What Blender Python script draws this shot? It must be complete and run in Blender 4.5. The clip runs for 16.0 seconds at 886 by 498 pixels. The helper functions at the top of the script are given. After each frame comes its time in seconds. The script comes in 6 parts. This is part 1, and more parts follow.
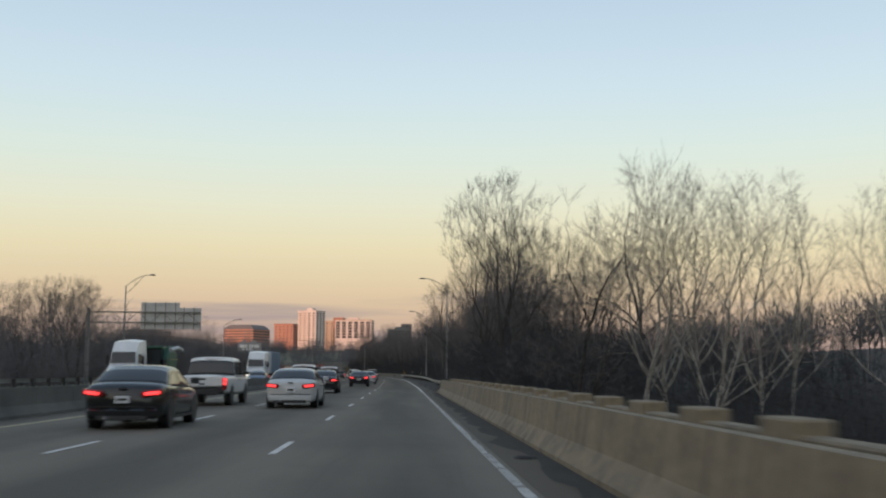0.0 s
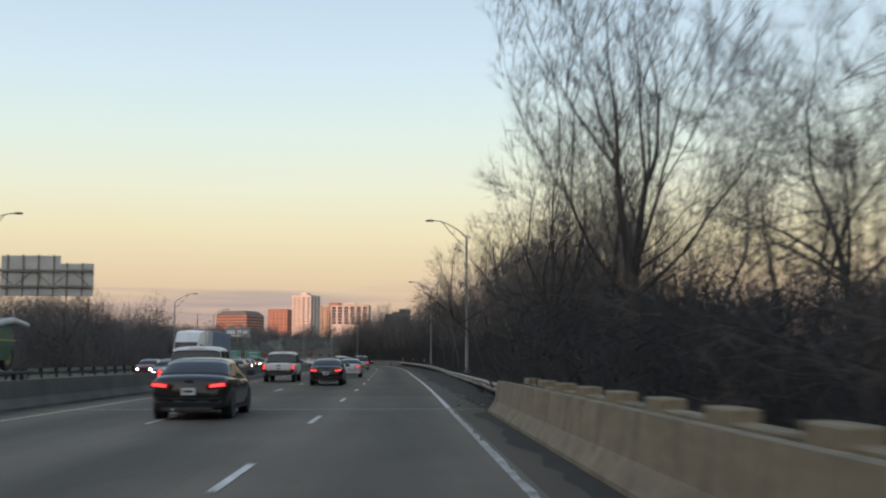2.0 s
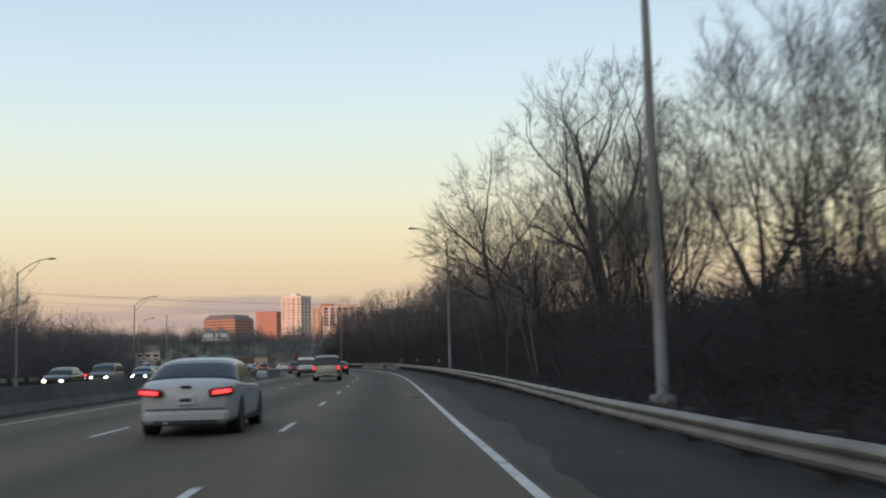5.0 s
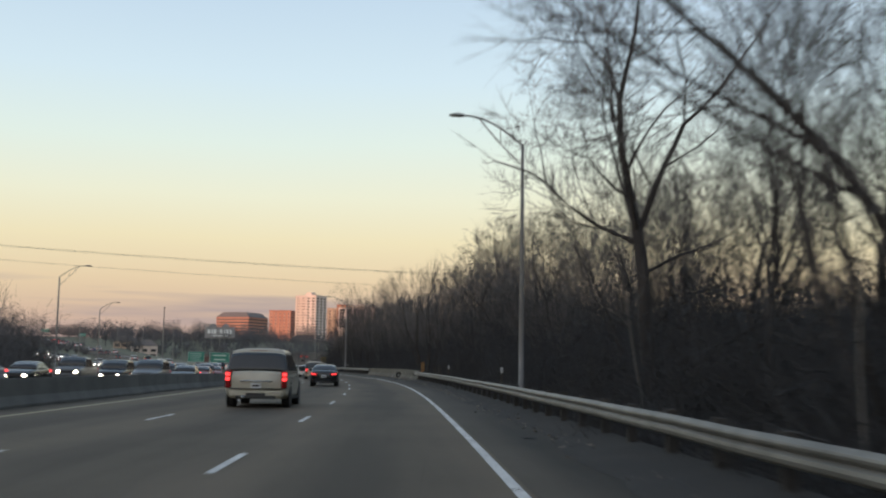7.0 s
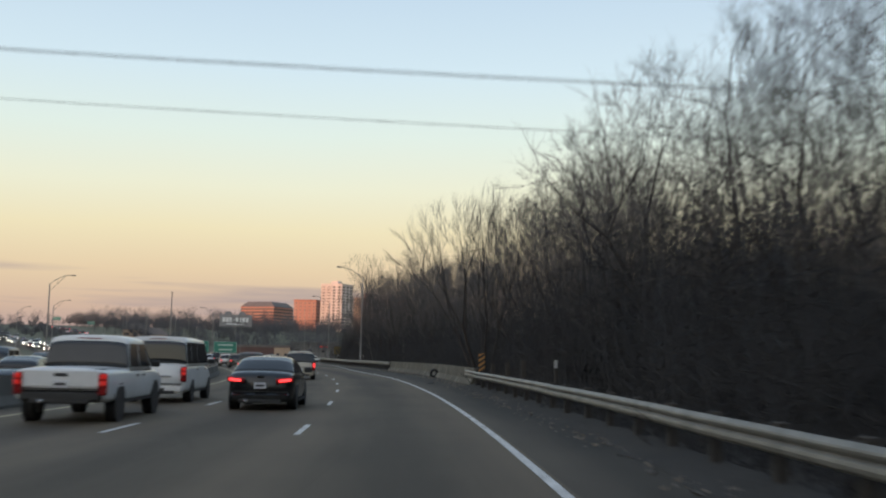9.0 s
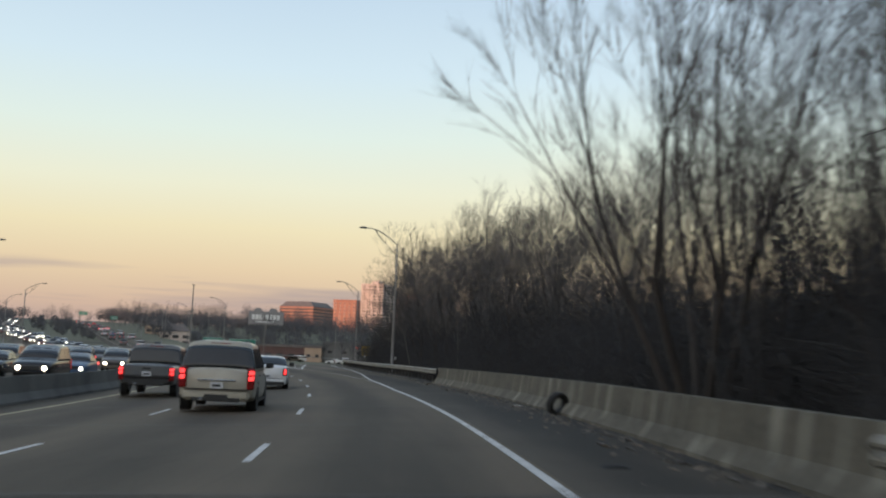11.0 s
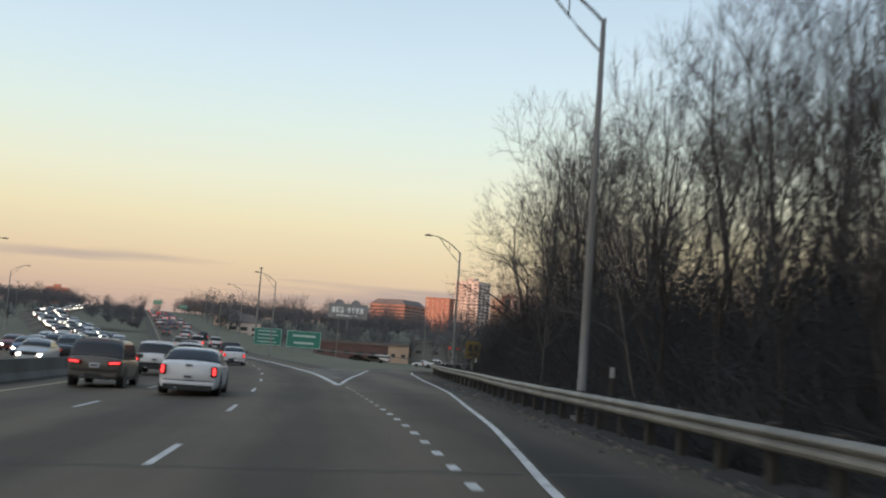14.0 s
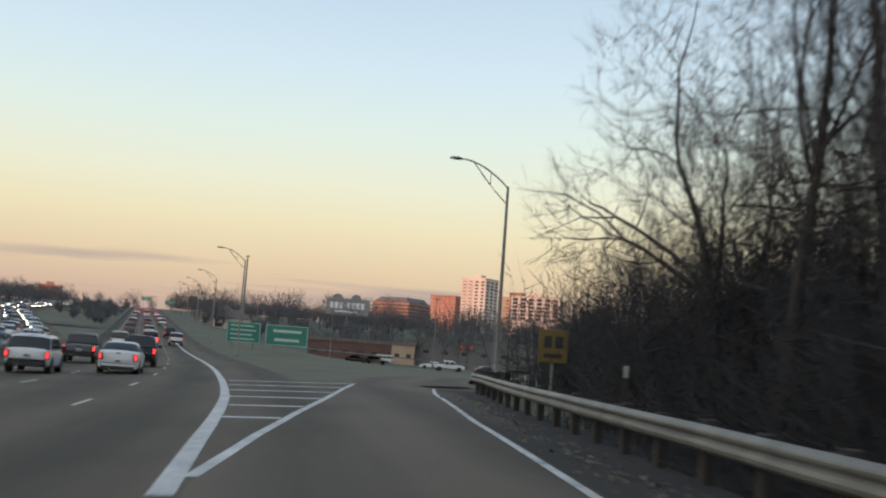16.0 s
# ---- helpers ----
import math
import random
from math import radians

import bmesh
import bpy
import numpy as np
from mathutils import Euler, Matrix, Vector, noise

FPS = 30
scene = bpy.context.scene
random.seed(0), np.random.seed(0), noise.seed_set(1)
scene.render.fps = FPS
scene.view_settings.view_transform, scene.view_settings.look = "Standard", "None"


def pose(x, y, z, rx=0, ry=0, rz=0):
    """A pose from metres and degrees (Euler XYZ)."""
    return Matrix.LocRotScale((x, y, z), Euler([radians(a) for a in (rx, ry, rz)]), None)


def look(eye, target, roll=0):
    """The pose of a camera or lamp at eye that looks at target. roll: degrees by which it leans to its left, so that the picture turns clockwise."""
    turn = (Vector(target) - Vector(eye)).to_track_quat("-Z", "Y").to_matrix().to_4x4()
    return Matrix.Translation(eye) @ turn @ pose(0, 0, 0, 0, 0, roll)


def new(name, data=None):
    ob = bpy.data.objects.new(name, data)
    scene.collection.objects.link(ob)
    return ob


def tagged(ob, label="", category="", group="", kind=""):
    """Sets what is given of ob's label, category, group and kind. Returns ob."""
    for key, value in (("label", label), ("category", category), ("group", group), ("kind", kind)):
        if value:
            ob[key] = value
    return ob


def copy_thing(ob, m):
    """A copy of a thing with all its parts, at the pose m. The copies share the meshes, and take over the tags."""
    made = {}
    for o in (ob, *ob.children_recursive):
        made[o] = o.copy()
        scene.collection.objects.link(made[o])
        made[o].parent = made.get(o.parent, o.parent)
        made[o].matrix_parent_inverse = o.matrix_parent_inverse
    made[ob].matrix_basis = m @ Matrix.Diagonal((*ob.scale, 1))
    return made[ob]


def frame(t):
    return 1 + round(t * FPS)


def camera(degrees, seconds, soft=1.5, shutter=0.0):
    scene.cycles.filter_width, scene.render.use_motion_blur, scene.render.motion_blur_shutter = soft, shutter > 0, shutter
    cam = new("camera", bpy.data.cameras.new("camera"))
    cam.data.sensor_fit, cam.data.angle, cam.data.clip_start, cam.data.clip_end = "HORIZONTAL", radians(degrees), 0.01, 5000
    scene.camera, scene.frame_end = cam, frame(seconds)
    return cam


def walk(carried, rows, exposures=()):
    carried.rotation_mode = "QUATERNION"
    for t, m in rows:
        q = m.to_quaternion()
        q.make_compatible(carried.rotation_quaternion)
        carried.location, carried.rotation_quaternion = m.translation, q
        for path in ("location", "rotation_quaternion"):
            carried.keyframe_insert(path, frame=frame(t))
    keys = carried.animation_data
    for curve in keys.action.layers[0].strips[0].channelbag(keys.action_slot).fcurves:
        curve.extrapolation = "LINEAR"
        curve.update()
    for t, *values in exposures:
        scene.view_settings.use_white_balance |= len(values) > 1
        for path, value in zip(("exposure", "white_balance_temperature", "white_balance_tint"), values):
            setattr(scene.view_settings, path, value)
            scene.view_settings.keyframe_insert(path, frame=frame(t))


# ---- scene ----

# the camera and its drive
cam = camera(45.8, 16.0, soft=2.1, shutter=0.5)
PATH = [
    (0, (2.098, -18.762, 1.315), (2.172, -16.777, 1.55), 0.3),
    (0.5, (2.131, -8.636, 1.387), (2.208, -6.651, 1.612), 0.6),
    (1, (2.119, 1.247, 1.452), (2.202, 3.233, 1.671), 0.5),
    (1.5, (2.161, 11.88, 1.473), (2.245, 13.867, 1.69), 0.6),
    (2, (2.046, 23.367, 1.436), (2.125, 25.354, 1.645), 0.0),
    (2.5, (2.093, 34.516, 1.474), (2.168, 36.504, 1.678), 0.1),
    (3, (2.026, 46.015, 1.43), (2.103, 48.003, 1.636), 0.2),
    (5.5, (1.909, 98.181, 1.301), (2.001, 100.167, 1.516), -1.6),
    (6, (1.869, 109.523, 1.323), (1.948, 111.51, 1.543), -1.0),
    (6.5, (1.833, 120.739, 1.367), (1.897, 122.726, 1.585), -0.1),
    (7, (1.669, 131.479, 1.349), (1.72, 133.466, 1.574), 0.9),
    (7.5, (1.52, 142.096, 1.423), (1.558, 144.083, 1.645), 1.5),
    (8, (1.253, 152.859, 1.432), (1.279, 154.847, 1.65), 1.7),
    (10.5, (-0.979, 204.545, 1.548), (-1.027, 206.534, 1.748), 0.7),
    (11, (-1.804, 215.64, 1.451), (-1.89, 217.627, 1.666), 2.4),
    (11.5, (-2.866, 227.031, 1.502), (-2.986, 229.014, 1.732), 3.0),
    (12, (-4.009, 237.307, 1.495), (-4.164, 239.289, 1.714), 3.6),
    (12.5, (-5.229, 247.206, 1.452), (-5.423, 249.186, 1.66), 4.0),
    (13, (-6.811, 258.071, 1.582), (-7.037, 260.048, 1.788), 4.4),
    (13.5, (-8.332, 268.021, 1.577), (-8.578, 269.996, 1.78), 4.6),
    (14, (-9.862, 276.82, 1.632), (-10.126, 278.791, 1.842), 4.3),
    (14.5, (-11.337, 286.068, 1.675), (-11.608, 288.038, 1.896), 4.1),
    (15, (-13.073, 295.649, 1.714), (-13.343, 297.619, 1.928), 4.7),
    (15.5, (-14.684, 304.845, 1.763), (-14.957, 306.815, 1.978), 4.7),
    (16, (-16.33, 313.50, 1.72), (-16.601, 315.471, 1.929), 4.3),
]
walk(cam, [(t, look(e, g, r)) for t, e, g, r in PATH], [(0.0, -0.10), (0.5, 0.0), (1.0, 0.06), (2.0, 0.0), (16.0, 0.0)])

# ---- world and sun ----
world = bpy.data.worlds.new("dusk")
scene.world = world
world.use_nodes = True
wt = world.node_tree
wt.nodes.clear()


def wnode(kind, **kw):
    n = wt.nodes.new(kind)
    for k, v in kw.items():
        if k == "op":
            n.operation = v
    return n


SUN_ELEV, SUN_FROM = 1.8, (-0.62, -0.785)   # low sun behind the road, to its left
sky = wt.nodes.new("ShaderNodeTexSky")
sky.sky_type = "NISHITA"
sky.sun_disc = False
sky.sun_elevation = radians(SUN_ELEV)
sky.sun_rotation = math.atan2(SUN_FROM[0], SUN_FROM[1])
sky_bg = wt.nodes.new("ShaderNodeBackground")
sky_bg.inputs["Strength"].default_value = 0.03
wt.links.new(sky.outputs[0], sky_bg.inputs["Color"])
# the clear evening gradient: mauve at the horizon, peach, pale yellow, then pale blue
co = wt.nodes.new("ShaderNodeTexCoord")
sep = wt.nodes.new("ShaderNodeSeparateXYZ")
wt.links.new(co.outputs["Generated"], sep.inputs[0])
wavy = wt.nodes.new("ShaderNodeTexNoise")
wavy.inputs["Scale"].default_value = 2.2
wavy.inputs["Detail"].default_value = 3.0
wt.links.new(co.outputs["Generated"], wavy.inputs["Vector"])
shift = wt.nodes.new("ShaderNodeMath")
shift.operation = "MULTIPLY_ADD"
wt.links.new(wavy.outputs["Fac"], shift.inputs[0])
shift.inputs[1].default_value = 0.02
wt.links.new(sep.outputs["Z"], shift.inputs[2])
ramp = wt.nodes.new("ShaderNodeValToRGB")
GRAD = [(0.000, (0.32, 0.26, 0.28)), (0.030, (0.43, 0.325, 0.315)), (0.052, (0.59, 0.43, 0.34)),
        (0.085, (0.72, 0.565, 0.385)), (0.125, (0.79, 0.70, 0.47)), (0.165, (0.78, 0.78, 0.61)),
        (0.215, (0.70, 0.80, 0.74)), (0.275, (0.61, 0.75, 0.83)), (0.36, (0.50, 0.64, 0.78)),
        (0.60, (0.39, 0.53, 0.71)), (1.0, (0.30, 0.42, 0.60))]
while len(ramp.color_ramp.elements) < len(GRAD):
    ramp.color_ramp.elements.new(0.5)
for el, (p, c) in zip(ramp.color_ramp.elements, GRAD):
    el.position, el.color = p, (*c, 1)
wt.links.new(shift.outputs[0], ramp.inputs["Fac"])
# a thin streak of grey cloud low over the horizon
mp = wt.nodes.new("ShaderNodeMapping")
mp.inputs["Scale"].default_value = (1.6, 1.6, 26.0)
wt.links.new(co.outputs["Generated"], mp.inputs["Vector"])
cl = wt.nodes.new("ShaderNodeTexNoise")
cl.inputs["Scale"].default_value = 2.0
cl.inputs["Detail"].default_value = 4.0
wt.links.new(mp.outputs[0], cl.inputs["Vector"])
clr = wt.nodes.new("ShaderNodeMapRange")
clr.inputs["From Min"].default_value, clr.inputs["From Max"].default_value = 0.52, 0.72
wt.links.new(cl.outputs["Fac"], clr.inputs["Value"])
low = wt.nodes.new("ShaderNodeMapRange")
low.inputs["From Min"].default_value, low.inputs["From Max"].default_value = 0.088, 0.060
wt.links.new(sep.outputs["Z"], low.inputs["Value"])
both = wt.nodes.new("ShaderNodeMath")
both.operation = "MULTIPLY"
wt.links.new(clr.outputs[0], both.inputs[0])
wt.links.new(low.outputs[0], both.inputs[1])
mixc = wt.nodes.new("ShaderNodeMix")
mixc.data_type = "RGBA"
wt.links.new(both.outputs[0], mixc.inputs["Factor"])
wt.links.new(ramp.outputs[0], mixc.inputs["A"])
mixc.inputs["B"].default_value = (0.36, 0.30, 0.32, 1)
grad_bg = wt.nodes.new("ShaderNodeBackground")
grad_bg.inputs["Strength"].default_value = 1.04
wt.links.new(mixc.outputs["Result"], grad_bg.inputs["Color"])
add = wt.nodes.new("ShaderNodeAddShader")
wt.links.new(sky_bg.outputs[0], add.inputs[0])
wt.links.new(grad_bg.outputs[0], add.inputs[1])
# the western sky round the setting sun, behind the road, is brighter and warmer
west = wt.nodes.new("ShaderNodeVectorMath")
west.operation = "DOT_PRODUCT"
wt.links.new(co.outputs["Generated"], west.inputs[0])
west.inputs[1].default_value = (SUN_FROM[0], SUN_FROM[1], 0.05)
wr = wt.nodes.new("ShaderNodeMapRange")
wr.inputs["From Min"].default_value, wr.inputs["From Max"].default_value = 0.15, 1.0
wr.inputs["To Max"].default_value = 0.7
wt.links.new(west.outputs["Value"], wr.inputs["Value"])
west_bg = wt.nodes.new("ShaderNodeBackground")
west_bg.inputs["Color"].default_value = (1.0, 0.82, 0.66, 1)
wt.links.new(wr.outputs[0], west_bg.inputs["Strength"])
add2 = wt.nodes.new("ShaderNodeAddShader")
wt.links.new(add.outputs[0], add2.inputs[0])
wt.links.new(west_bg.outputs[0], add2.inputs[1])
wout = wt.nodes.new("ShaderNodeOutputWorld")
wt.links.new(add2.outputs[0], wout.inputs["Surface"])

sun_data = bpy.data.lights.new("sun", "SUN")
sun_data.energy, sun_data.angle, sun_data.color = 3.2, radians(0.5), (1.0, 0.56, 0.38)
sun = new("sun", sun_data)
k = math.tan(radians(SUN_ELEV))
sun.matrix_world = look((SUN_FROM[0] * 900, SUN_FROM[1] * 900, k * 900), (0, 0, 0))

# ---- materials ----
def material(name, a, b=None, rough=0.85, scale=3.0, metal=0.0, bump=0.0, bump_scale=40.0, fine=0.25,
             coord="Object", stretch=(1, 1, 1), vary=0.0, spec=0.5, coat=0.0):
    """A surface with two scales of variation between colours a and b, fine relief and, with vary, a shade of its own for each object."""
    m = bpy.data.materials.new(name)
    m.use_nodes = True
    nt = m.node_tree
    p = nt.nodes["Principled BSDF"]
    p.inputs["Roughness"].default_value = rough
    p.inputs["Metallic"].default_value = metal
    p.inputs["Specular IOR Level"].default_value = spec
    p.inputs["Coat Weight"].default_value = coat
    b = b or tuple(c * 0.75 for c in a)
    co = nt.nodes.new("ShaderNodeTexCoord")
    mp = nt.nodes.new("ShaderNodeMapping")
    mp.inputs["Scale"].default_value = stretch
    nt.links.new(co.outputs[coord], mp.inputs["Vector"])
    big, small = nt.nodes.new("ShaderNodeTexNoise"), nt.nodes.new("ShaderNodeTexNoise")
    big.inputs["Scale"].default_value, big.inputs["Detail"].default_value = scale, 5
    small.inputs["Scale"].default_value, small.inputs["Detail"].default_value = bump_scale, 3
    for n in (big, small):
        nt.links.new(mp.outputs[0], n.inputs["Vector"])
    mix = nt.nodes.new("ShaderNodeMix")
    mix.inputs["Factor"].default_value = fine
    nt.links.new(big.outputs["Fac"], mix.inputs["A"])
    nt.links.new(small.outputs["Fac"], mix.inputs["B"])
    rng = nt.nodes.new("ShaderNodeMapRange")
    rng.inputs["From Min"].default_value, rng.inputs["From Max"].default_value = 0.32, 0.68
    nt.links.new(mix.outputs["Result"], rng.inputs["Value"])
    fac = rng.outputs[0]
    if vary:
        info = nt.nodes.new("ShaderNodeObjectInfo")
        vm = nt.nodes.new("ShaderNodeMath")
        vm.operation = "MULTIPLY_ADD"
        nt.links.new(info.outputs["Random"], vm.inputs[0])
        vm.inputs[1].default_value = vary
        nt.links.new(fac, vm.inputs[2])
        fac = vm.outputs[0]
    col = nt.nodes.new("ShaderNodeMix")
    col.data_type = "RGBA"
    nt.links.new(fac, col.inputs["Factor"])
    col.inputs["A"].default_value, col.inputs["B"].default_value = (*a, 1), (*b, 1)
    nt.links.new(col.outputs["Result"], p.inputs["Base Color"])
    if bump:
        bp = nt.nodes.new("ShaderNodeBump")
        bp.inputs["Strength"].default_value = bump
        bp.inputs["Distance"].default_value = 0.02
        nt.links.new(small.outputs["Fac"], bp.inputs["Height"])
        nt.links.new(bp.outputs[0], p.inputs["Normal"])
    return m


def glow(name, colour, strength):
    m = bpy.data.materials.new(name)
    m.use_nodes = True
    p = m.node_tree.nodes["Principled BSDF"]
    p.inputs["Base Color"].default_value = (*colour, 1)
    p.inputs["Emission Color"].default_value = (*colour, 1)
    p.inputs["Emission Strength"].default_value = strength
    p.inputs["Roughness"].default_value = 0.3
    return m


def asphalt(name, dark, light):
    """Worn asphalt: wheel paths, an oil streak in each lane, cracks and grain; its UV is (metres across, metres along)."""
    m = bpy.data.materials.new(name)
    m.use_nodes = True
    nt = m.node_tree
    p = nt.nodes["Principled BSDF"]
    p.inputs["Roughness"].default_value = 0.78
    p.inputs["Specular IOR Level"].default_value = 0.20
    uv = nt.nodes.new("ShaderNodeUVMap")
    sx = nt.nodes.new("ShaderNodeSeparateXYZ")
    nt.links.new(uv.outputs[0], sx.inputs[0])
    # lanes 3.6 m wide: cosine of the place in the lane
    lane = nt.nodes.new("ShaderNodeMath")
    lane.operation = "MULTIPLY"
    nt.links.new(sx.outputs["X"], lane.inputs[0])
    lane.inputs[1].default_value = 2 * math.pi / 3.6
    cosn = nt.nodes.new("ShaderNodeMath")
    cosn.operation = "COSINE"
    nt.links.new(lane.outputs[0], cosn.inputs[0])
    mp = nt.nodes.new("ShaderNodeMapping")
    mp.inputs["Scale"].default_value = (0.55, 0.035, 1)
    nt.links.new(uv.outputs[0], mp.inputs["Vector"])
    streak = nt.nodes.new("ShaderNodeTexNoise")
    streak.inputs["Scale"].default_value, streak.inputs["Detail"].default_value = 1.6, 6
    nt.links.new(mp.outputs[0], streak.inputs["Vector"])
    patch = nt.nodes.new("ShaderNodeTexNoise")
    patch.inputs["Scale"].default_value, patch.inputs["Detail"].default_value = 0.22, 5
    nt.links.new(uv.outputs[0], patch.inputs["Vector"])
    grain = nt.nodes.new("ShaderNodeTexNoise")
    grain.inputs["Scale"].default_value, grain.inputs["Detail"].default_value = 45, 4
    nt.links.new(uv.outputs[0], grain.inputs["Vector"])
    a1 = nt.nodes.new("ShaderNodeMath")
    a1.operation = "MULTIPLY_ADD"
    nt.links.new(cosn.outputs[0], a1.inputs[0])
    a1.inputs[1].default_value = 0.24
    nt.links.new(streak.outputs["Fac"], a1.inputs[2])
    a2 = nt.nodes.new("ShaderNodeMath")
    a2.operation = "MULTIPLY_ADD"
    nt.links.new(patch.outputs["Fac"], a2.inputs[0])
    a2.inputs[1].default_value = 0.55
    nt.links.new(a1.outputs[0], a2.inputs[2])
    a3 = nt.nodes.new("ShaderNodeMath")
    a3.operation = "MULTIPLY_ADD"
    nt.links.new(grain.outputs["Fac"], a3.inputs[0])
    a3.inputs[1].default_value = 0.35
    nt.links.new(a2.outputs[0], a3.inputs[2])
    rng = nt.nodes.new("ShaderNodeMapRange")
    rng.inputs["From Min"].default_value, rng.inputs["From Max"].default_value = 0.65, 1.25
    nt.links.new(a3.outputs[0], rng.inputs["Value"])
    col = nt.nodes.new("ShaderNodeMix")
    col.data_type = "RGBA"
    nt.links.new(rng.outputs[0], col.inputs["Factor"])
    col.inputs["A"].default_value, col.inputs["B"].default_value = (*dark, 1), (*light, 1)
    # sealed cracks: thin dark lines of a stretched Voronoi
    mv = nt.nodes.new("ShaderNodeMapping")
    mv.inputs["Scale"].default_value = (0.11, 0.021, 1)
    nt.links.new(uv.outputs[0], mv.inputs["Vector"])
    vo = nt.nodes.new("ShaderNodeTexVoronoi")
    vo.feature = "DISTANCE_TO_EDGE"
    nt.links.new(mv.outputs[0], vo.inputs["Vector"])
    ln = nt.nodes.new("ShaderNodeMapRange")
    ln.inputs["From Min"].default_value, ln.inputs["From Max"].default_value = 0.003, 0.007
    ln.inputs["To Min"].default_value, ln.inputs["To Max"].default_value = 0.90, 1.0
    nt.links.new(vo.outputs["Distance"], ln.inputs["Value"])
    dk = nt.nodes.new("ShaderNodeMix")
    dk.data_type, dk.blend_type = "RGBA", "MULTIPLY"
    dk.inputs["Factor"].default_value = 1
    nt.links.new(col.outputs["Result"], dk.inputs["A"])
    nt.links.new(ln.outputs[0], dk.inputs["B"])
    nt.links.new(dk.outputs["Result"], p.inputs["Base Color"])
    bp = nt.nodes.new("ShaderNodeBump")
    bp.inputs["Strength"].default_value, bp.inputs["Distance"].default_value = 0.25, 0.01
    nt.links.new(grain.outputs["Fac"], bp.inputs["Height"])
    nt.links.new(bp.outputs[0], p.inputs["Normal"])
    return m


ASPHALT = asphalt("asphalt", (0.053, 0.042, 0.030), (0.112, 0.088, 0.062))
# bridge deck asphalt, its tone lifted to carry the haze of the windscreen
ASPHALT_BRIDGE = asphalt("bridge_asphalt", (0.064, 0.056, 0.045), (0.130, 0.113, 0.090))
ASPHALT_OLD = asphalt("old_asphalt", (0.026, 0.022, 0.017), (0.076, 0.062, 0.046))
ASPHALT_EXIT = asphalt("exit_asphalt", (0.070, 0.055, 0.041), (0.130, 0.103, 0.076))
TAR = material("tar_seal", (0.03, 0.028, 0.026), (0.022, 0.02, 0.02), 0.6, 4)
PAINT = material("white_road_paint", (0.66, 0.65, 0.62), (0.30, 0.29, 0.28), 0.7, 1.2, fine=0.5, bump_scale=14, coord="Object")
PAINT_WORN = material("worn_road_paint", (0.50, 0.49, 0.46), (0.14, 0.13, 0.12), 0.75, 2.5, fine=0.6, bump_scale=16, coord="Object")
YELLOW_PAINT = material("yellow_road_paint", (0.44, 0.37, 0.20), (0.24, 0.21, 0.14), 0.7, 1.2, fine=0.5, bump_scale=14)
DIRT = material("roadside_dirt", (0.027, 0.022, 0.017), (0.007, 0.0065, 0.006), 0.95, 0.9, bump=0.7, bump_scale=14, fine=0.5)
SOIL = material("leaf_litter", (0.036, 0.029, 0.022), (0.018, 0.015, 0.013), 0.95, 0.35, bump=0.6, bump_scale=9, fine=0.4)
GRASS = material("winter_grass", (0.118, 0.116, 0.070), (0.070, 0.070, 0.044), 0.95, 0.12, bump=0.5, bump_scale=12, fine=0.4)
CONCRETE_DARK = material("sooty_concrete", (0.118, 0.111, 0.098), (0.052, 0.049, 0.044), 0.9, 0.6, bump=0.3, bump_scale=16, fine=0.3)
STEEL = material("galvanised_steel", (0.245, 0.232, 0.200), (0.115, 0.108, 0.094), 0.55, 1.4, metal=0.3, fine=0.3, bump_scale=22)
POLE = material("grey_lamp_post", (0.21, 0.20, 0.19), (0.14, 0.135, 0.13), 0.6, 1.0, metal=0.2)
POST_WOOD = material("weathered_timber_post", (0.052, 0.045, 0.038), (0.026, 0.023, 0.02), 0.9, 6, bump=0.4, bump_scale=30, stretch=(1, 1, 0.15))
BARK = material("dark_bark", (0.058, 0.049, 0.042), (0.027, 0.023, 0.021), 0.93, 2.5, bump=0.7, bump_scale=22, stretch=(1, 1, 0.2), vary=0.25)
TWIG = material("dark_twigs", (0.125, 0.110, 0.100), (0.070, 0.063, 0.058), 0.92, 1.2, vary=0.3)
BARK_PALE = material("pale_flaking_bark", (0.36, 0.335, 0.285), (0.13, 0.11, 0.088), 0.85, 2.2, bump=0.3, bump_scale=15, stretch=(1, 1, 0.4))
BARK_GREY = material("grey_sapling_bark", (0.17, 0.155, 0.135), (0.09, 0.08, 0.07), 0.9, 2.0, bump=0.3, bump_scale=20, stretch=(1, 1, 0.3))
TWIG_PALE = material("pale_twigs", (0.20, 0.175, 0.145), (0.10, 0.085, 0.07), 0.9, 1.2)
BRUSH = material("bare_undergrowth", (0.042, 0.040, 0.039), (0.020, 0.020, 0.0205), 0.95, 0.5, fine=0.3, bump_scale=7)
# far woods take their bluish grey from haze mixed into the base colour
FAR_WOOD = material("far_bare_woods", (0.100, 0.098, 0.101), (0.066, 0.066, 0.069), 0.95, 0.1, fine=0.3, bump_scale=1.2)
# brush beyond the oncoming lanes: distance haze is put into the lighter grey
LEFT_BRUSH = material("hazed_bare_brush", (0.118, 0.106, 0.100), (0.070, 0.064, 0.062), 0.95, 0.3, fine=0.3, bump_scale=4)


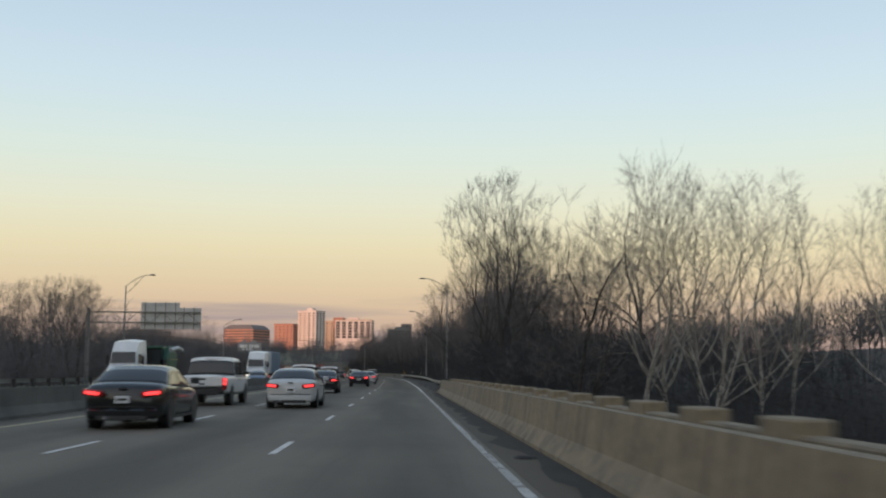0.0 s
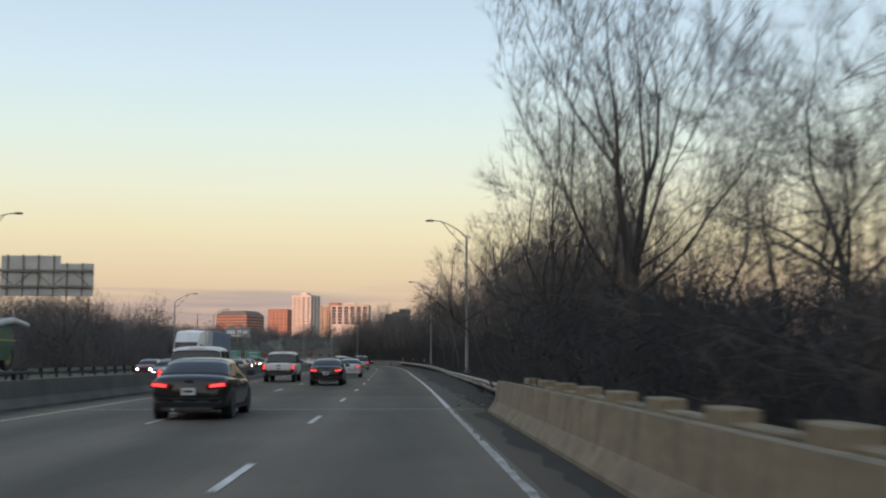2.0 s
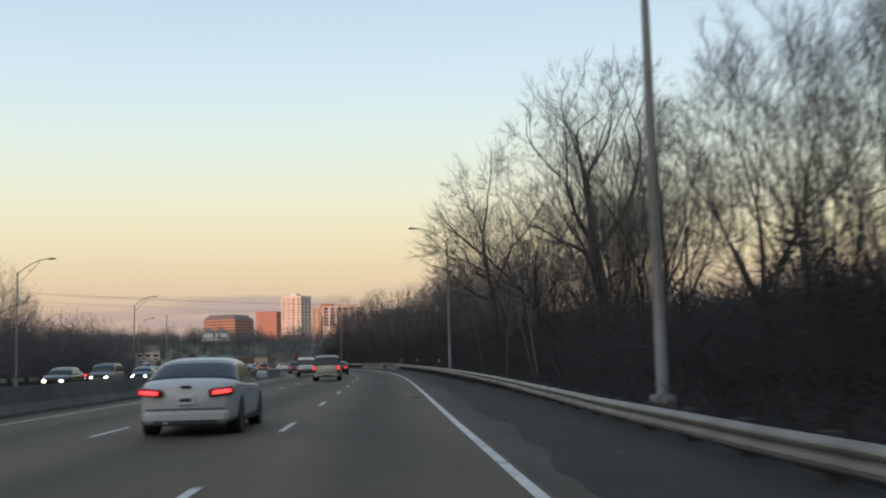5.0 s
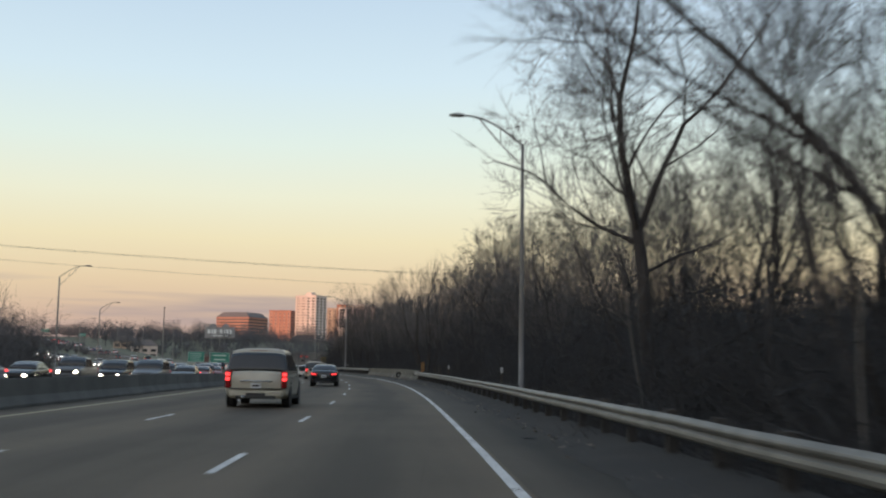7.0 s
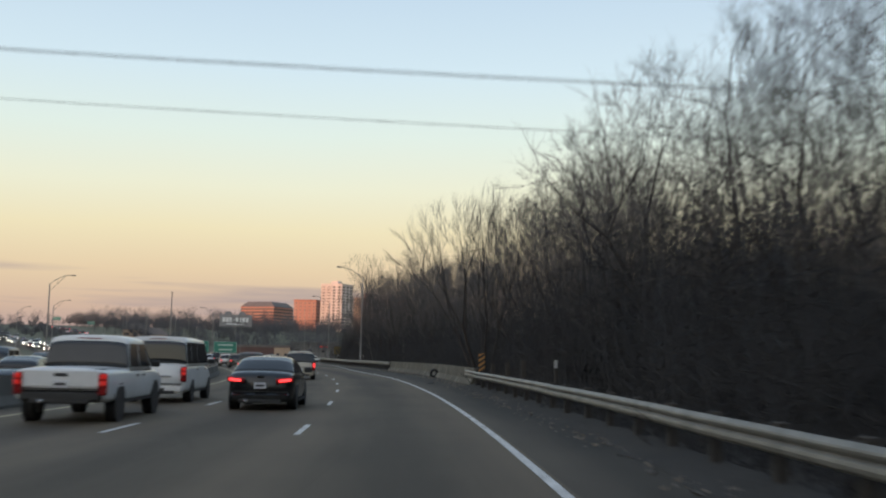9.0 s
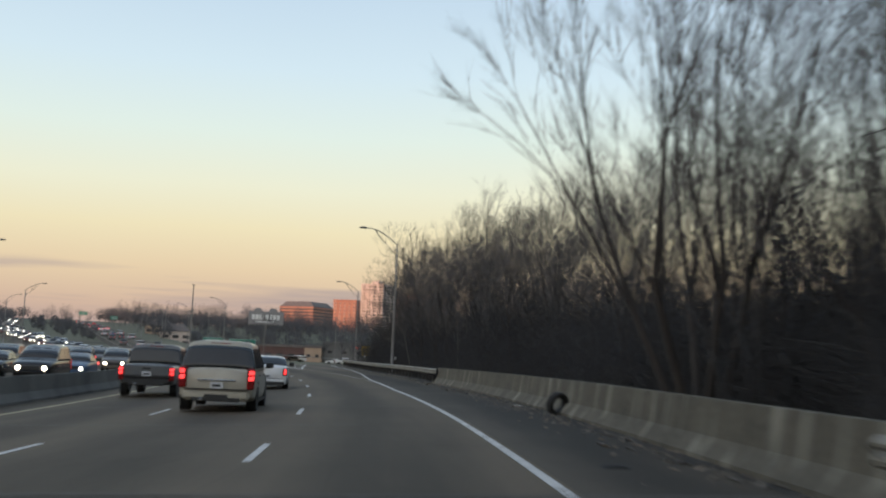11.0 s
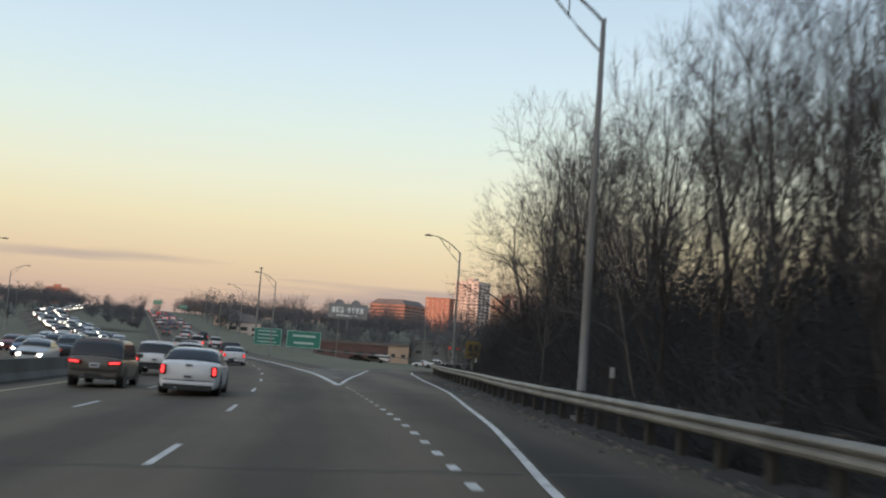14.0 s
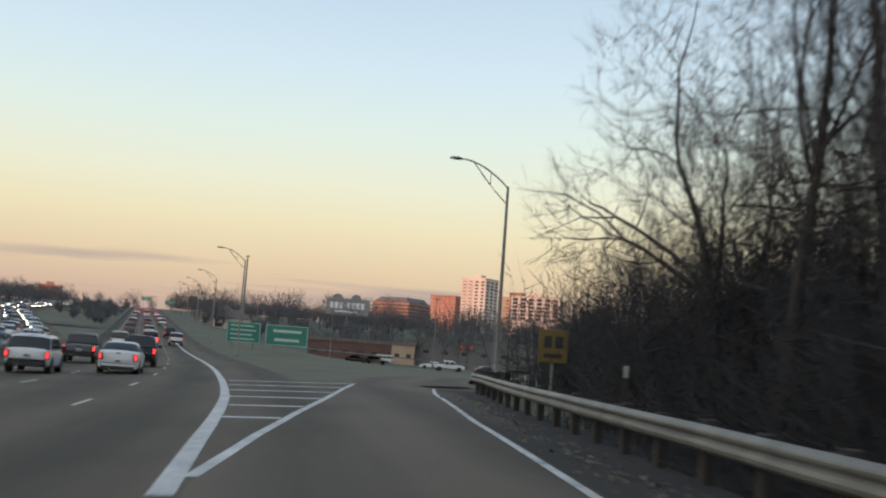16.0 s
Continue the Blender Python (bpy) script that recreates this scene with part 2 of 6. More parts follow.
def drip_concrete(name, a, b, streak, lo, hi, rate=1.5):
    """Concrete in two shades with sparse streaks of another colour that run down it."""
    m = material(name, a, b, 0.9, 1.1, bump=0.5, bump_scale=9, fine=0.5)
    nt = m.node_tree
    p = nt.nodes["Principled BSDF"]
    base = p.inputs["Base Color"].links[0].from_socket
    co = nt.nodes.new("ShaderNodeTexCoord")
    mp = nt.nodes.new("ShaderNodeMapping")
    mp.inputs["Scale"].default_value = (rate, rate, 0.16)
    nt.links.new(co.outputs["Object"], mp.inputs["Vector"])
    nz = nt.nodes.new("ShaderNodeTexNoise")
    nz.inputs["Scale"].default_value, nz.inputs["Detail"].default_value = 1.25, 3
    nt.links.new(mp.outputs[0], nz.inputs["Vector"])
    mr = nt.nodes.new("ShaderNodeMapRange")
    mr.inputs["From Min"].default_value, mr.inputs["From Max"].default_value = lo, hi
    nt.links.new(nz.outputs["Fac"], mr.inputs["Value"])
    mx = nt.nodes.new("ShaderNodeMix")
    mx.data_type = "RGBA"
    nt.links.new(mr.outputs[0], mx.inputs["Factor"])
    nt.links.new(base, mx.inputs["A"])
    mx.inputs["B"].default_value = (*streak, 1)
    nt.links.new(mx.outputs["Result"], p.inputs["Base Color"])
    return m


CONCRETE_DRIP = drip_concrete("lime_streaked_concrete", (0.112, 0.100, 0.074), (0.044, 0.040, 0.030), (0.225, 0.212, 0.172), 0.55, 0.72)
CONCRETE_TAN = drip_concrete("tan_stained_concrete", (0.235, 0.188, 0.124), (0.100, 0.082, 0.056), (0.070, 0.057, 0.041), 0.52, 0.72, 2.6)

# ---- the line of the road: s metres along the lane line, o metres to its right ----
KS = [-200, 60, 97, 130, 165, 185, 207, 231, 261, 288, 310, 327, 380, 430, 500, 600, 2500]
KH = [0, 0, .012, .013, .019, .036, .072, .108, .170, .233, .258, .279, .37, .40, .41, .41, .41]
RS = np.arange(-200, 2500, 1.0)
RH = np.interp(RS, KS, KH)
RH = np.convolve(np.pad(RH, 10, "edge"), np.ones(21) / 21, "valid")
RX = np.concatenate([[0], np.cumsum(-np.sin(RH))])[:-1]
RY = np.concatenate([[0], np.cumsum(np.cos(RH))])[:-1]
RX, RY = RX - RX[200], RY - RY[200]


def head(s):
    return float(np.interp(s, RS, RH))


def grade(s):
    """Height of the main road: level, then a long climb."""
    s = np.asarray(s, float)
    a = np.clip(s - 400, 0, 120)
    z = 0.037 * (a * a / 240 + np.clip(s - 520, 0, 480))
    return z + np.clip(s - 1000, 0, 600) * 0.012


def bank(s, o):
    """The road leans into its left-hand bend."""
    return np.interp(s, [185, 240, 400, 540], [0, 0.04, 0.04, 0]) * np.clip(o, -9.0, 12.0)


def on(s, o, z=0.0):
    h = head(s)
    return Vector((float(np.interp(s, RS, RX)) + o * math.cos(h), float(np.interp(s, RS, RY)) + o * math.sin(h), float(grade(s) + bank(s, o)) + z))


def at_road(s, o, z=0.0, turn=0.0):
    """Pose on the road whose y axis points along it."""
    return Matrix.Translation(on(s, o, z)) @ Matrix.Rotation(head(s) + radians(turn), 4, "Z")


def apart(s):
    """How far the oncoming lanes have drawn away to the left, up the hill."""
    x = min(max((s - 400) / 300, 0), 1)
    return -26 * x * x * (3 - 2 * x)


def curve(ks, kv):
    return lambda s: float(np.interp(s, ks, kv))


def part(name, bm, mat, parent=None, label="", smooth=False):
    me = bpy.data.meshes.new(name)
    bm.to_mesh(me)
    bm.free()
    return part_mesh(name, me, mat, parent, label, smooth)


def part_mesh(name, me, mat, parent=None, label="", smooth=False):
    if mat and not me.materials:
        me.materials.append(mat)
    if smooth:
        me.shade_smooth()
    ob = new(name, me)
    if parent:
        ob.parent = parent
    if label:
        ob["label"] = label
    return ob


def thing(name, m=None, label="", category="", group="", kind=""):
    ob = new(name)
    ob.empty_display_size = 0.2
    if m is not None:
        ob.matrix_world = m
    return tagged(ob, label, category, group, kind)


def mesh_of(name, verts, faces):
    me = bpy.data.meshes.new(name)
    me.from_pydata([tuple(v) for v in verts], [], faces)
    me.update()
    return me


def box(bm, x0, x1, y0, y1, z0, z1, m=None, bevel=0.0):
    r = bmesh.ops.create_cube(bm, size=1)
    vs = r["verts"]
    bmesh.ops.scale(bm, vec=(x1 - x0, y1 - y0, z1 - z0), verts=vs)
    bmesh.ops.translate(bm, vec=((x0 + x1) / 2, (y0 + y1) / 2, (z0 + z1) / 2), verts=vs)
    if m is not None:
        bmesh.ops.transform(bm, matrix=m, verts=vs)
    if bevel:
        es = {e for v in vs for e in v.link_edges}
        bmesh.ops.bevel(bm, geom=list(es), offset=bevel, segments=1, affect="EDGES")
    return vs


def tube(points, radii, sides=8):
    """Vertices and faces of a round tube along points."""
    vs, fs = [], []
    n = len(points)
    for i, p in enumerate(points):
        d = (points[min(i + 1, n - 1)] - points[max(i - 1, 0)]).normalized()
        u = d.orthogonal().normalized()
        w = d.cross(u)
        for j in range(sides):
            a = 2 * math.pi * j / sides
            vs.append(p + (u * math.cos(a) + w * math.sin(a)) * radii[i])
    for i in range(n - 1):
        for j in range(sides):
            k2 = (j + 1) % sides
            fs.append((i * sides + j, i * sides + k2, (i + 1) * sides + k2, (i + 1) * sides + j))
    fs.append(tuple(range(sides))[::-1])
    fs.append(tuple((n - 1) * sides + j for j in range(sides)))
    return vs, fs


def strip(name, s0, s1, left, right, z, mat, step=4.0, parent=None, label="", cols=1):
    """A band of road between two offsets, with UV in metres."""
    n = max(1, int(round((s1 - s0) / step)))
    left = left if callable(left) else (lambda s, v=left: v)
    right = right if callable(right) else (lambda s, v=right: v)
    vs, uv, fs = [], [], []
    for i in range(n + 1):
        s = s0 + (s1 - s0) * i / n
        for j in range(cols + 1):
            o = left(s) + (right(s) - left(s)) * j / cols
            vs.append(on(s, o, z))
            uv.append((o, s))
    w = cols + 1
    for i in range(n):
        for j in range(cols):
            fs.append((i * w + j, i * w + j + 1, (i + 1) * w + j + 1, (i + 1) * w + j))
    me = mesh_of(name, vs, fs)
    lay = me.uv_layers.new(name="UVMap")
    for lp in me.loops:
        lay.data[lp.index].uv = uv[lp.vertex_index]
    return part_mesh(name, me, mat, parent, label)


def sweep(name, s0, s1, off, profile, mat, step=3.0, parent=None, label="", caps=True, smooth=False, rise=None):
    """A closed profile of (across, up) carried along the road at an offset."""
    n = max(1, int(round((s1 - s0) / step)))
    off = off if callable(off) else (lambda s, v=off: v)
    vs, fs, k2 = [], [], len(profile)
    for i in range(n + 1):
        s = s0 + (s1 - s0) * i / n
        for x, z in profile:
            vs.append(on(s, off(s) + x, z + (rise(s) if rise else 0.0)))
    for i in range(n):
        for j in range(k2):
            a, b = i * k2 + j, i * k2 + (j + 1) % k2
            fs.append((a, b, b + k2, a + k2))
    if caps:
        fs.append(tuple(range(k2))[::-1])
        fs.append(tuple(n * k2 + j for j in range(k2)))
    me = mesh_of(name, vs, fs)
    bm = bmesh.new()
    bm.from_mesh(me)
    bmesh.ops.recalc_face_normals(bm, faces=bm.faces)
    bm.to_mesh(me)
    bm.free()
    return part_mesh(name, me, mat, parent, label, smooth)


# ---- ground: one sheet out to the horizon ----
RAIL_A = curve([50, 58, 75, 108, 130, 150, 165, 200, 216, 226], [4.75, 5.12, 5.5, 6.1, 6.4, 6.2, 6.1, 6.1, 6.1, 6.25])
RAIL_A_DROP = curve([50, 58, 75, 108, 132, 150, 168, 226], [0.04, -0.07, -0.14, -0.22, -0.10, 0.0, 0.04, 0.04])
BARRIER_B = curve([225, 240, 258, 273], [6.35, 6.5, 6.8, 6.9])
RAIL_C = curve([272, 281, 290, 300, 309, 320, 328, 338, 352, 358, 364, 369], [6.95, 7.35, 7.75, 8.0, 8.35, 9.1, 9.7, 10.5, 12.2, 13.6, 16.0, 19.0])


def verge(s):
    """Offset of the barrier that closes the right side."""
    if s < 52:
        return 4.42
    if s < 225.5:
        return RAIL_A(s)
    if s < 272.5:
        return BARRIER_B(s)
    return RAIL_C(min(s, 369))


def smooth01(x):
    x = np.clip(x, 0, 1)
    return x * x * (3 - 2 * x)


def road_place(x, y):
    """Nearest place on the road line, as s and o, for arrays."""
    s, o = np.empty_like(x), np.empty_like(x)
    for i in range(len(x)):
        j = int(np.argmin((RX - x[i]) ** 2 + (RY - y[i]) ** 2))
        h = RH[j]
        dx, dy = x[i] - RX[j], y[i] - RY[j]
        s[i] = RS[j] - dx * math.sin(h) + dy * math.cos(h)
        o[i] = dx * math.cos(h) + dy * math.sin(h)
    return s, o


def land(x, y):
    s, o = road_place(x, y)
    z = grade(s) + bank(s, o) - 0.16
    right = smooth01((o - 14) / 30)
    z = z * (1 - right) + right * (grade(s - 170) * 0.8 - 0.35 + 8.5 * smooth01((s - 590) / 200))
    # the stream bed beside and under the bridge
    bed = smooth01((s + 90) / 30) * (1 - smooth01((s - 44) / 16)) * (smooth01((o - 5.6) / 6) + smooth01((-26 - o) / 8))
    z -= 4.6 * bed
    # a shallow ditch on the right, then an unseen bank added to block low sky
    woods = (s > 30) & (s < 372)
    z -= np.where(woods, 0.9 * smooth01((o - 10) / 2) * (1 - smooth01((o - 13) / 6)), 0)
    z += np.where(s < 372, 0.10 * np.clip(o - 26, 0, 70), 0)
    # unseen rise added behind the start, to keep the low sun off the road
    z += 74 * smooth01((-y - 150) / 300)
    # rolling land far away
    far = smooth01((np.hypot(x, y) - 900) / 900)
    z += far * (6 * np.sin(x * 0.0021 + 1) + 5 * np.sin(y * 0.0017 + x * 0.0009))
    return z


gx = np.concatenate([np.linspace(-3600, -240, 22)[:-1], np.arange(-240, 110, 6.0), np.linspace(110, 3000, 20)])
gy = np.concatenate([np.linspace(-1600, -110, 14)[:-1], np.arange(-110, 720, 6.0), np.linspace(720, 4200, 30)])
GX, GY = np.meshgrid(gx, gy)
GZ = land(GX.ravel(), GY.ravel())
nx, ny = len(gx), len(gy)
gf = [(j * nx + i, j * nx + i + 1, (j + 1) * nx + i + 1, (j + 1) * nx + i) for j in range(ny - 1) for i in range(nx - 1)]
ground_me = mesh_of("ground", list(zip(GX.ravel(), GY.ravel(), GZ)), gf)
ground_me.materials.append(SOIL)
ground_me.materials.append(GRASS)
gs, go = road_place(GX.ravel(), GY.ravel())
for pl in ground_me.polygons:
    v = pl.vertices[0]
    pl.material_index = 1 if (gs[v] > 345 or go[v] < -24) else 0
ground = tagged(part_mesh("ground", ground_me, None, smooth=True), "winter grass and leaf litter over rolling ground", "ground", kind="structure")


def land_at(x, y):
    return float(land(np.array([float(x)]), np.array([float(y)]))[0])


# ---- carriageways ----
def right_edge(s):
    if s < 361:
        return min(verge(s) + 0.35, 14.2)
    return 6.3


road = tagged(strip("road", 65.5, 360.9, -8.7, right_edge, 0.0, ASPHALT, 3.0, cols=4), "worn asphalt motorway with three lanes", "road", kind="structure")
tagged(strip("road", -190, 65.5, -8.7, right_edge, 0.0, ASPHALT_BRIDGE, 3.0, cols=4), "asphalt of the bridge deck, lightened as if through windscreen haze", "road", kind="structure")
tagged(strip("road", 360.9, 1700, -8.7, 6.3, 0.0, ASPHALT, 8.0, cols=3), "worn asphalt motorway that climbs a long hill", "road", kind="structure")
road_far = tagged(strip("road", -190, 1700, lambda s: -25.4 + apart(s), lambda s: -9.5 + apart(s), -0.002, ASPHALT, 6.0, cols=3), "asphalt carriageway for the oncoming traffic", "road", kind="structure")
EDGE = curve([-190, 60, 110, 150, 185, 215, 262, 271, 281, 290, 300, 309, 320, 328, 338, 352, 357], [3.55, 3.45, 3.5, 3.7, 3.75, 3.8, 3.72, 3.95, 4.3, 5.0, 6.0, 6.75, 7.8, 8.4, 9.2, 10.8, 11.7])
shoulder = tagged(strip("road_shoulder", -190, 356, lambda s: EDGE(s) + 0.14, lambda s: verge(s) + 0.32, 0.005, ASPHALT_OLD, 3.0),
                  "dark patched asphalt shoulder beside the edge line", "road shoulder", kind="structure")


def line(name, s0, s1, off, width, mat, label, z=0.009, step=3.0, parent=road):
    off = off if callable(off) else (lambda s, v=off: v)
    return strip(name, s0, s1, lambda s: off(s) - width / 2, lambda s: off(s) + width / 2, z, mat, step, parent, label)


# the edge line is chipped, on the bridge into short pieces, and cracked where the asphalt is
rl = random.Random(8)
ev, ef, s, ends = [], [], -150.0, [0]
while s < 356.5:
    worn = s < 54
    if not worn and len(ends) == 1:
        ends.append(len(ef))
    n = rl.uniform(0.35, 1.3) if worn else min(rl.uniform(0.8, 2.6), 357 - s)
    a, b = EDGE(s) - 0.07, EDGE(s) + 0.07 - (rl.uniform(0.0, 0.09) if worn and rl.random() < 0.5 else 0)
    a2, b2 = EDGE(s + n) - 0.07, EDGE(s + n) + 0.07 - (rl.uniform(0, 0.03) if worn else 0)
    k = len(ev)
    ev += [on(s, a, 0.009), on(s, b, 0.009), on(s + n, b2, 0.009), on(s + n, a2, 0.009)]
    ef.append((k, k + 1, k + 2, k + 3))
    s += n + (rl.uniform(0.04, 0.22) if worn and rl.random() < 0.6 else rl.uniform(0.02, 0.14) if rl.random() < 0.35 else 0.0)
k = ends[1]
part_mesh("edge_line", mesh_of("edge_line", ev[:4 * k], ef[:k]), PAINT_WORN, road, "chipped and worn white edge line")
part_mesh("edge_line", mesh_of("edge_line", ev[4 * k:], [tuple(i - 4 * k for i in q) for q in ef[k:]]), PAINT, road, "cracked white edge line")
line("yellow_line", -190, 1500, -7.25, 0.17, YELLOW_PAINT, "faded yellow line beside the median", step=6)
line("gore_line", 325.0, 900, curve([320.5, 326, 331, 345, 366, 450, 900], [3.66, 3.52, 3.44, 3.36, 2.95, 2.3, 2.6]), 0.29, PAINT, "broad white line where the exit parts")
GORE = curve([326.5, 332.8, 340, 353.5, 360.5], [3.70, 4.36, 5.32, 7.50, 8.80])
line("gore_line", 326.6, 360.5, GORE, 0.19, PAINT, "white line along the exit lane")
for i in range(-12, 62):
    s = i * 12.19
    for o in (0.0, -3.62):
        strip("lane_dash", s - 1.5, s + 1.5, o - 0.06, o + 0.06, 0.009, PAINT, 3.0, road)
for i in range(24):
    s = 275.2 + i * 2.05
    o = 4.05 - max(0, s - 300) * 0.012
    fresh = s < 306
    strip("exit_dash", s - 0.36, s + 0.36, o - 0.075, o + (0.075 if fresh else 0.04), 0.009, PAINT if fresh else PAINT_WORN, 1.0, road)
for i in range(6):
    s = 336.9 + i * 4.6
    a, b = (3.56 if s < 345 else 3.36), GORE(s) - 0.1
    me = mesh_of("gore_bar", [on(s, a, 0.008), on(s + 0.46, a, 0.008), on(s + 0.46, b, 0.008), on(s, b, 0.008)], [(3, 2, 1, 0)])
    part_mesh("gore_bar", me, PAINT, road)
for i in range(-8, 80):
    s = i * 12.19 + 4
    for o in (-15.0, -18.6):
        strip("lane_dash", s - 1.5, s + 1.5, o + apart(s) - 0.06, o + apart(s) + 0.06, 0.006, PAINT, 3.0, road_far)
tagged(strip("exit_lane", 318, 360.8, lambda s: max(GORE(s), 3.75), EDGE, 0.004, ASPHALT_EXIT, 2.0, cols=2), "lighter brown asphalt of the exit lane", "road", kind="structure")
# expansion joints across the lanes
for s, b in ((53.8, 4.4), (65.5, 4.8), (226.5, 6.2)):
    pale = s == 53.8
    strip("road_joint", s - 0.07, s + 0.07, -8.3, b, 0.012, PAINT_WORN if pale else CONCRETE_DARK, 0.2, road, "pale joint across the lanes" if pale else "dark sealed joint across the lanes")
for s, b in ((246.5, 6.0), (238.2, 1.5), (291, 6.6), (135, 5.0)):
    strip("road_joint", s - 0.035, s + 0.035, -7.0, b, 0.007, TAR, 0.2, road, "thin tarred crack across the lanes")

# the exit ramp goes on to the right and down
rv, ruv, rf = [], [], []
p, hd = on(360.5, 11.2), head(360) - 0.16
for i in range(30):
    d = Vector((-math.sin(hd), math.cos(hd), 0))
    rt = Vector((math.cos(hd), math.sin(hd), 0))
    for j, o in enumerate((-3.0, 0.0, 3.2)):
        q = p + rt * o
        rv.append((q.x, q.y, p.z + 0.04 * o + 0.002 - 0.0005 * i * i))
        ruv.append((o, i * 3.0))
    p = p + d * 3.0
    hd -= 0.02 + 0.0016 * i
for i in range(29):
    for j in range(2):
        rf.append((i * 3 + j, i * 3 + j + 1, i * 3 + j + 4, i * 3 + j + 3))
rme = mesh_of("exit_ramp", rv, rf)
lay = rme.uv_layers.new(name="UVMap")
for lp in rme.loops:
    lay.data[lp.index].uv = ruv[lp.vertex_index]
tagged(part_mesh("exit_ramp", rme, ASPHALT_EXIT), "asphalt exit ramp that bends to the right", "road", kind="structure")

# ---- barriers ----
NJ = [(-0.02, -0.2), (-0.02, 0.08), (0.17, 0.33), (0.24, 0.86), (0.40, 0.86), (0.42, -0.2)]
def barrier(s0, s1, off, mat, label, length, step=3.0, profile=NJ, name="concrete_barrier"):
    """A run of barrier, cast in segments with open joints."""
    b = thing(name, None, label, "barrier")
    n = int(round((s1 - s0) / length))
    for i in range(n):
        a = s0 + (s1 - s0) * i / n
        sweep("segment", a + 0.01, s0 + (s1 - s0) * (i + 1) / n - 0.01, off, profile, mat, step, b)
    return b


barrier(-150, 52, 4.42, CONCRETE_TAN, "tan stained concrete safety barrier on the bridge", 6.1)
barrier(224.3, 272.5, BARRIER_B, CONCRETE_DRIP, "grey weathered concrete barrier with pale drip stains", 4.7)
MED = [(-0.30, -0.2), (-0.30, 0.08), (-0.14, 0.33), (-0.09, 0.84), (0.09, 0.84), (0.14, 0.33), (0.30, 0.08), (0.30, -0.2)]
barrier(-190, 1500, -8.95, CONCRETE_DARK, "sooty grey concrete median barrier", 9.0, 4.5, MED, "median_barrier")
# old bridge parapet with block posts behind the barrier
parapet = thing("bridge_parapet", None, "old tan concrete bridge parapet with block posts", "parapet")
sweep("wall", -150, 50, 5.12, [(0, -1.0), (0, 0.83), (0.02, 0.85), (0.24, 0.85), (0.26, 0.83), (0.26, -1.0)], CONCRETE_TAN, 4.0, parapet)
strip("bridge_deck", -150, 52, 4.3, 6.1, -0.02, CONCRETE_DARK, 6.0, parapet)
bm = bmesh.new()
box(bm, -0.165, 0.165, -0.40, 0.40, -1.0, 0.975, bevel=0.02)
post_me = bpy.data.meshes.new("post")
bm.to_mesh(post_me)
bm.free()
for i in range(76):
    o = part_mesh("post", post_me, CONCRETE_TAN, parapet)
    o.matrix_world = at_road(49 - i * 2.58, 5.25)

# steel beam guardrails on posts
WBEAM = [(-0.015, 0.445), (-0.070, 0.485), (-0.082, 0.530), (-0.072, 0.570), (-0.015, 0.608), (-0.070, 0.650), (-0.078, 0.680), (-0.068, 0.705), (-0.010, 0.752),
         (0.004, 0.752), (-0.054, 0.703), (-0.064, 0.680), (-0.056, 0.652), (0.000, 0.608), (-0.058, 0.568), (-0.068, 0.530), (-0.056, 0.487), (0.000, 0.445)]
bm = bmesh.new()
box(bm, 0.15, 0.30, -0.09, 0.09, -0.5, 0.79, bevel=0.012)
box(bm, 0.015, 0.15, -0.07, 0.07, 0.44, 0.75, bevel=0.008)
gpost_me = bpy.data.meshes.new("post")
bm.to_mesh(gpost_me)
bm.free()


def guardrail(s0, s1, off, label, gap=1.905, dz=0.0, drop=None):
    g = thing("guardrail", None, label, "guardrail")
    n = int((s1 - s0) / gap)
    rng2 = random.Random(int(s0))
    wob = [rng2.uniform(-0.05, 0.05) for _ in range(400)]

    def bent(s):
        return off(s) + float(np.interp((s - s0) / 3.0, range(400), wob))
    drop = drop or (lambda s: dz)
    rail = sweep("rail", s0, s1, bent, WBEAM, STEEL, 1.5, g, rise=drop)
    for i in range(n):
        s = s0 + 0.9 + i * gap
        o = part_mesh("post", gpost_me, POST_WOOD, g)
        o.matrix_world = at_road(s, bent(s), drop(s) + rng2.uniform(-0.03, 0.02))
    return g


guardrail(50.5, 224.8, RAIL_A, "dented galvanised steel guardrail on timber posts", gap=2.4, drop=RAIL_A_DROP)
guardrail(272, 369, RAIL_C, "galvanised steel guardrail beside the exit lane", gap=1.905, dz=0.06)
guardrail(20, 300, curve([0, 900], [-26.2, -26.2]), "steel guardrail beyond the oncoming lanes", gap=3.8)

# dirt, leaves and grit gathered along the foot of the rails
def dirt(s0, s1, inner, outer, seed, climb=0.0):
    """An uneven strip of soil and dead leaves that climbs a little towards the rail."""
    r = random.Random(seed)
    n = int((s1 - s0) / 0.8)
    inner = inner if callable(inner) else (lambda s, v=inner: v)
    vs, fs, wide = [], [], 0.0
    for i in range(n + 1):
        s = s0 + (s1 - s0) * i / n
        wide = 0.7 * wide + r.uniform(-0.16, 0.16)
        a = verge(s) - inner(s) + wide
        for j in range(6):
            u = j / 5
            o = a + (verge(s) + outer - a) * u
            vs.append(on(s, o, 0.011 + climb * u * u + (r.uniform(0, 0.05) * min(climb * 8, 1) if 0 < j < 5 else 0)))
    for i in range(n):
        for j in range(5):
            k = i * 6 + j
            fs.append((k, k + 1, k + 7, k + 6))
    me = mesh_of("roadside_dirt", vs, fs)
    me.shade_smooth()
    tagged(part_mesh("roadside_dirt", me, DIRT), "dark dirt and dead leaves along the foot of the guardrail", "dirt", kind="stuff")


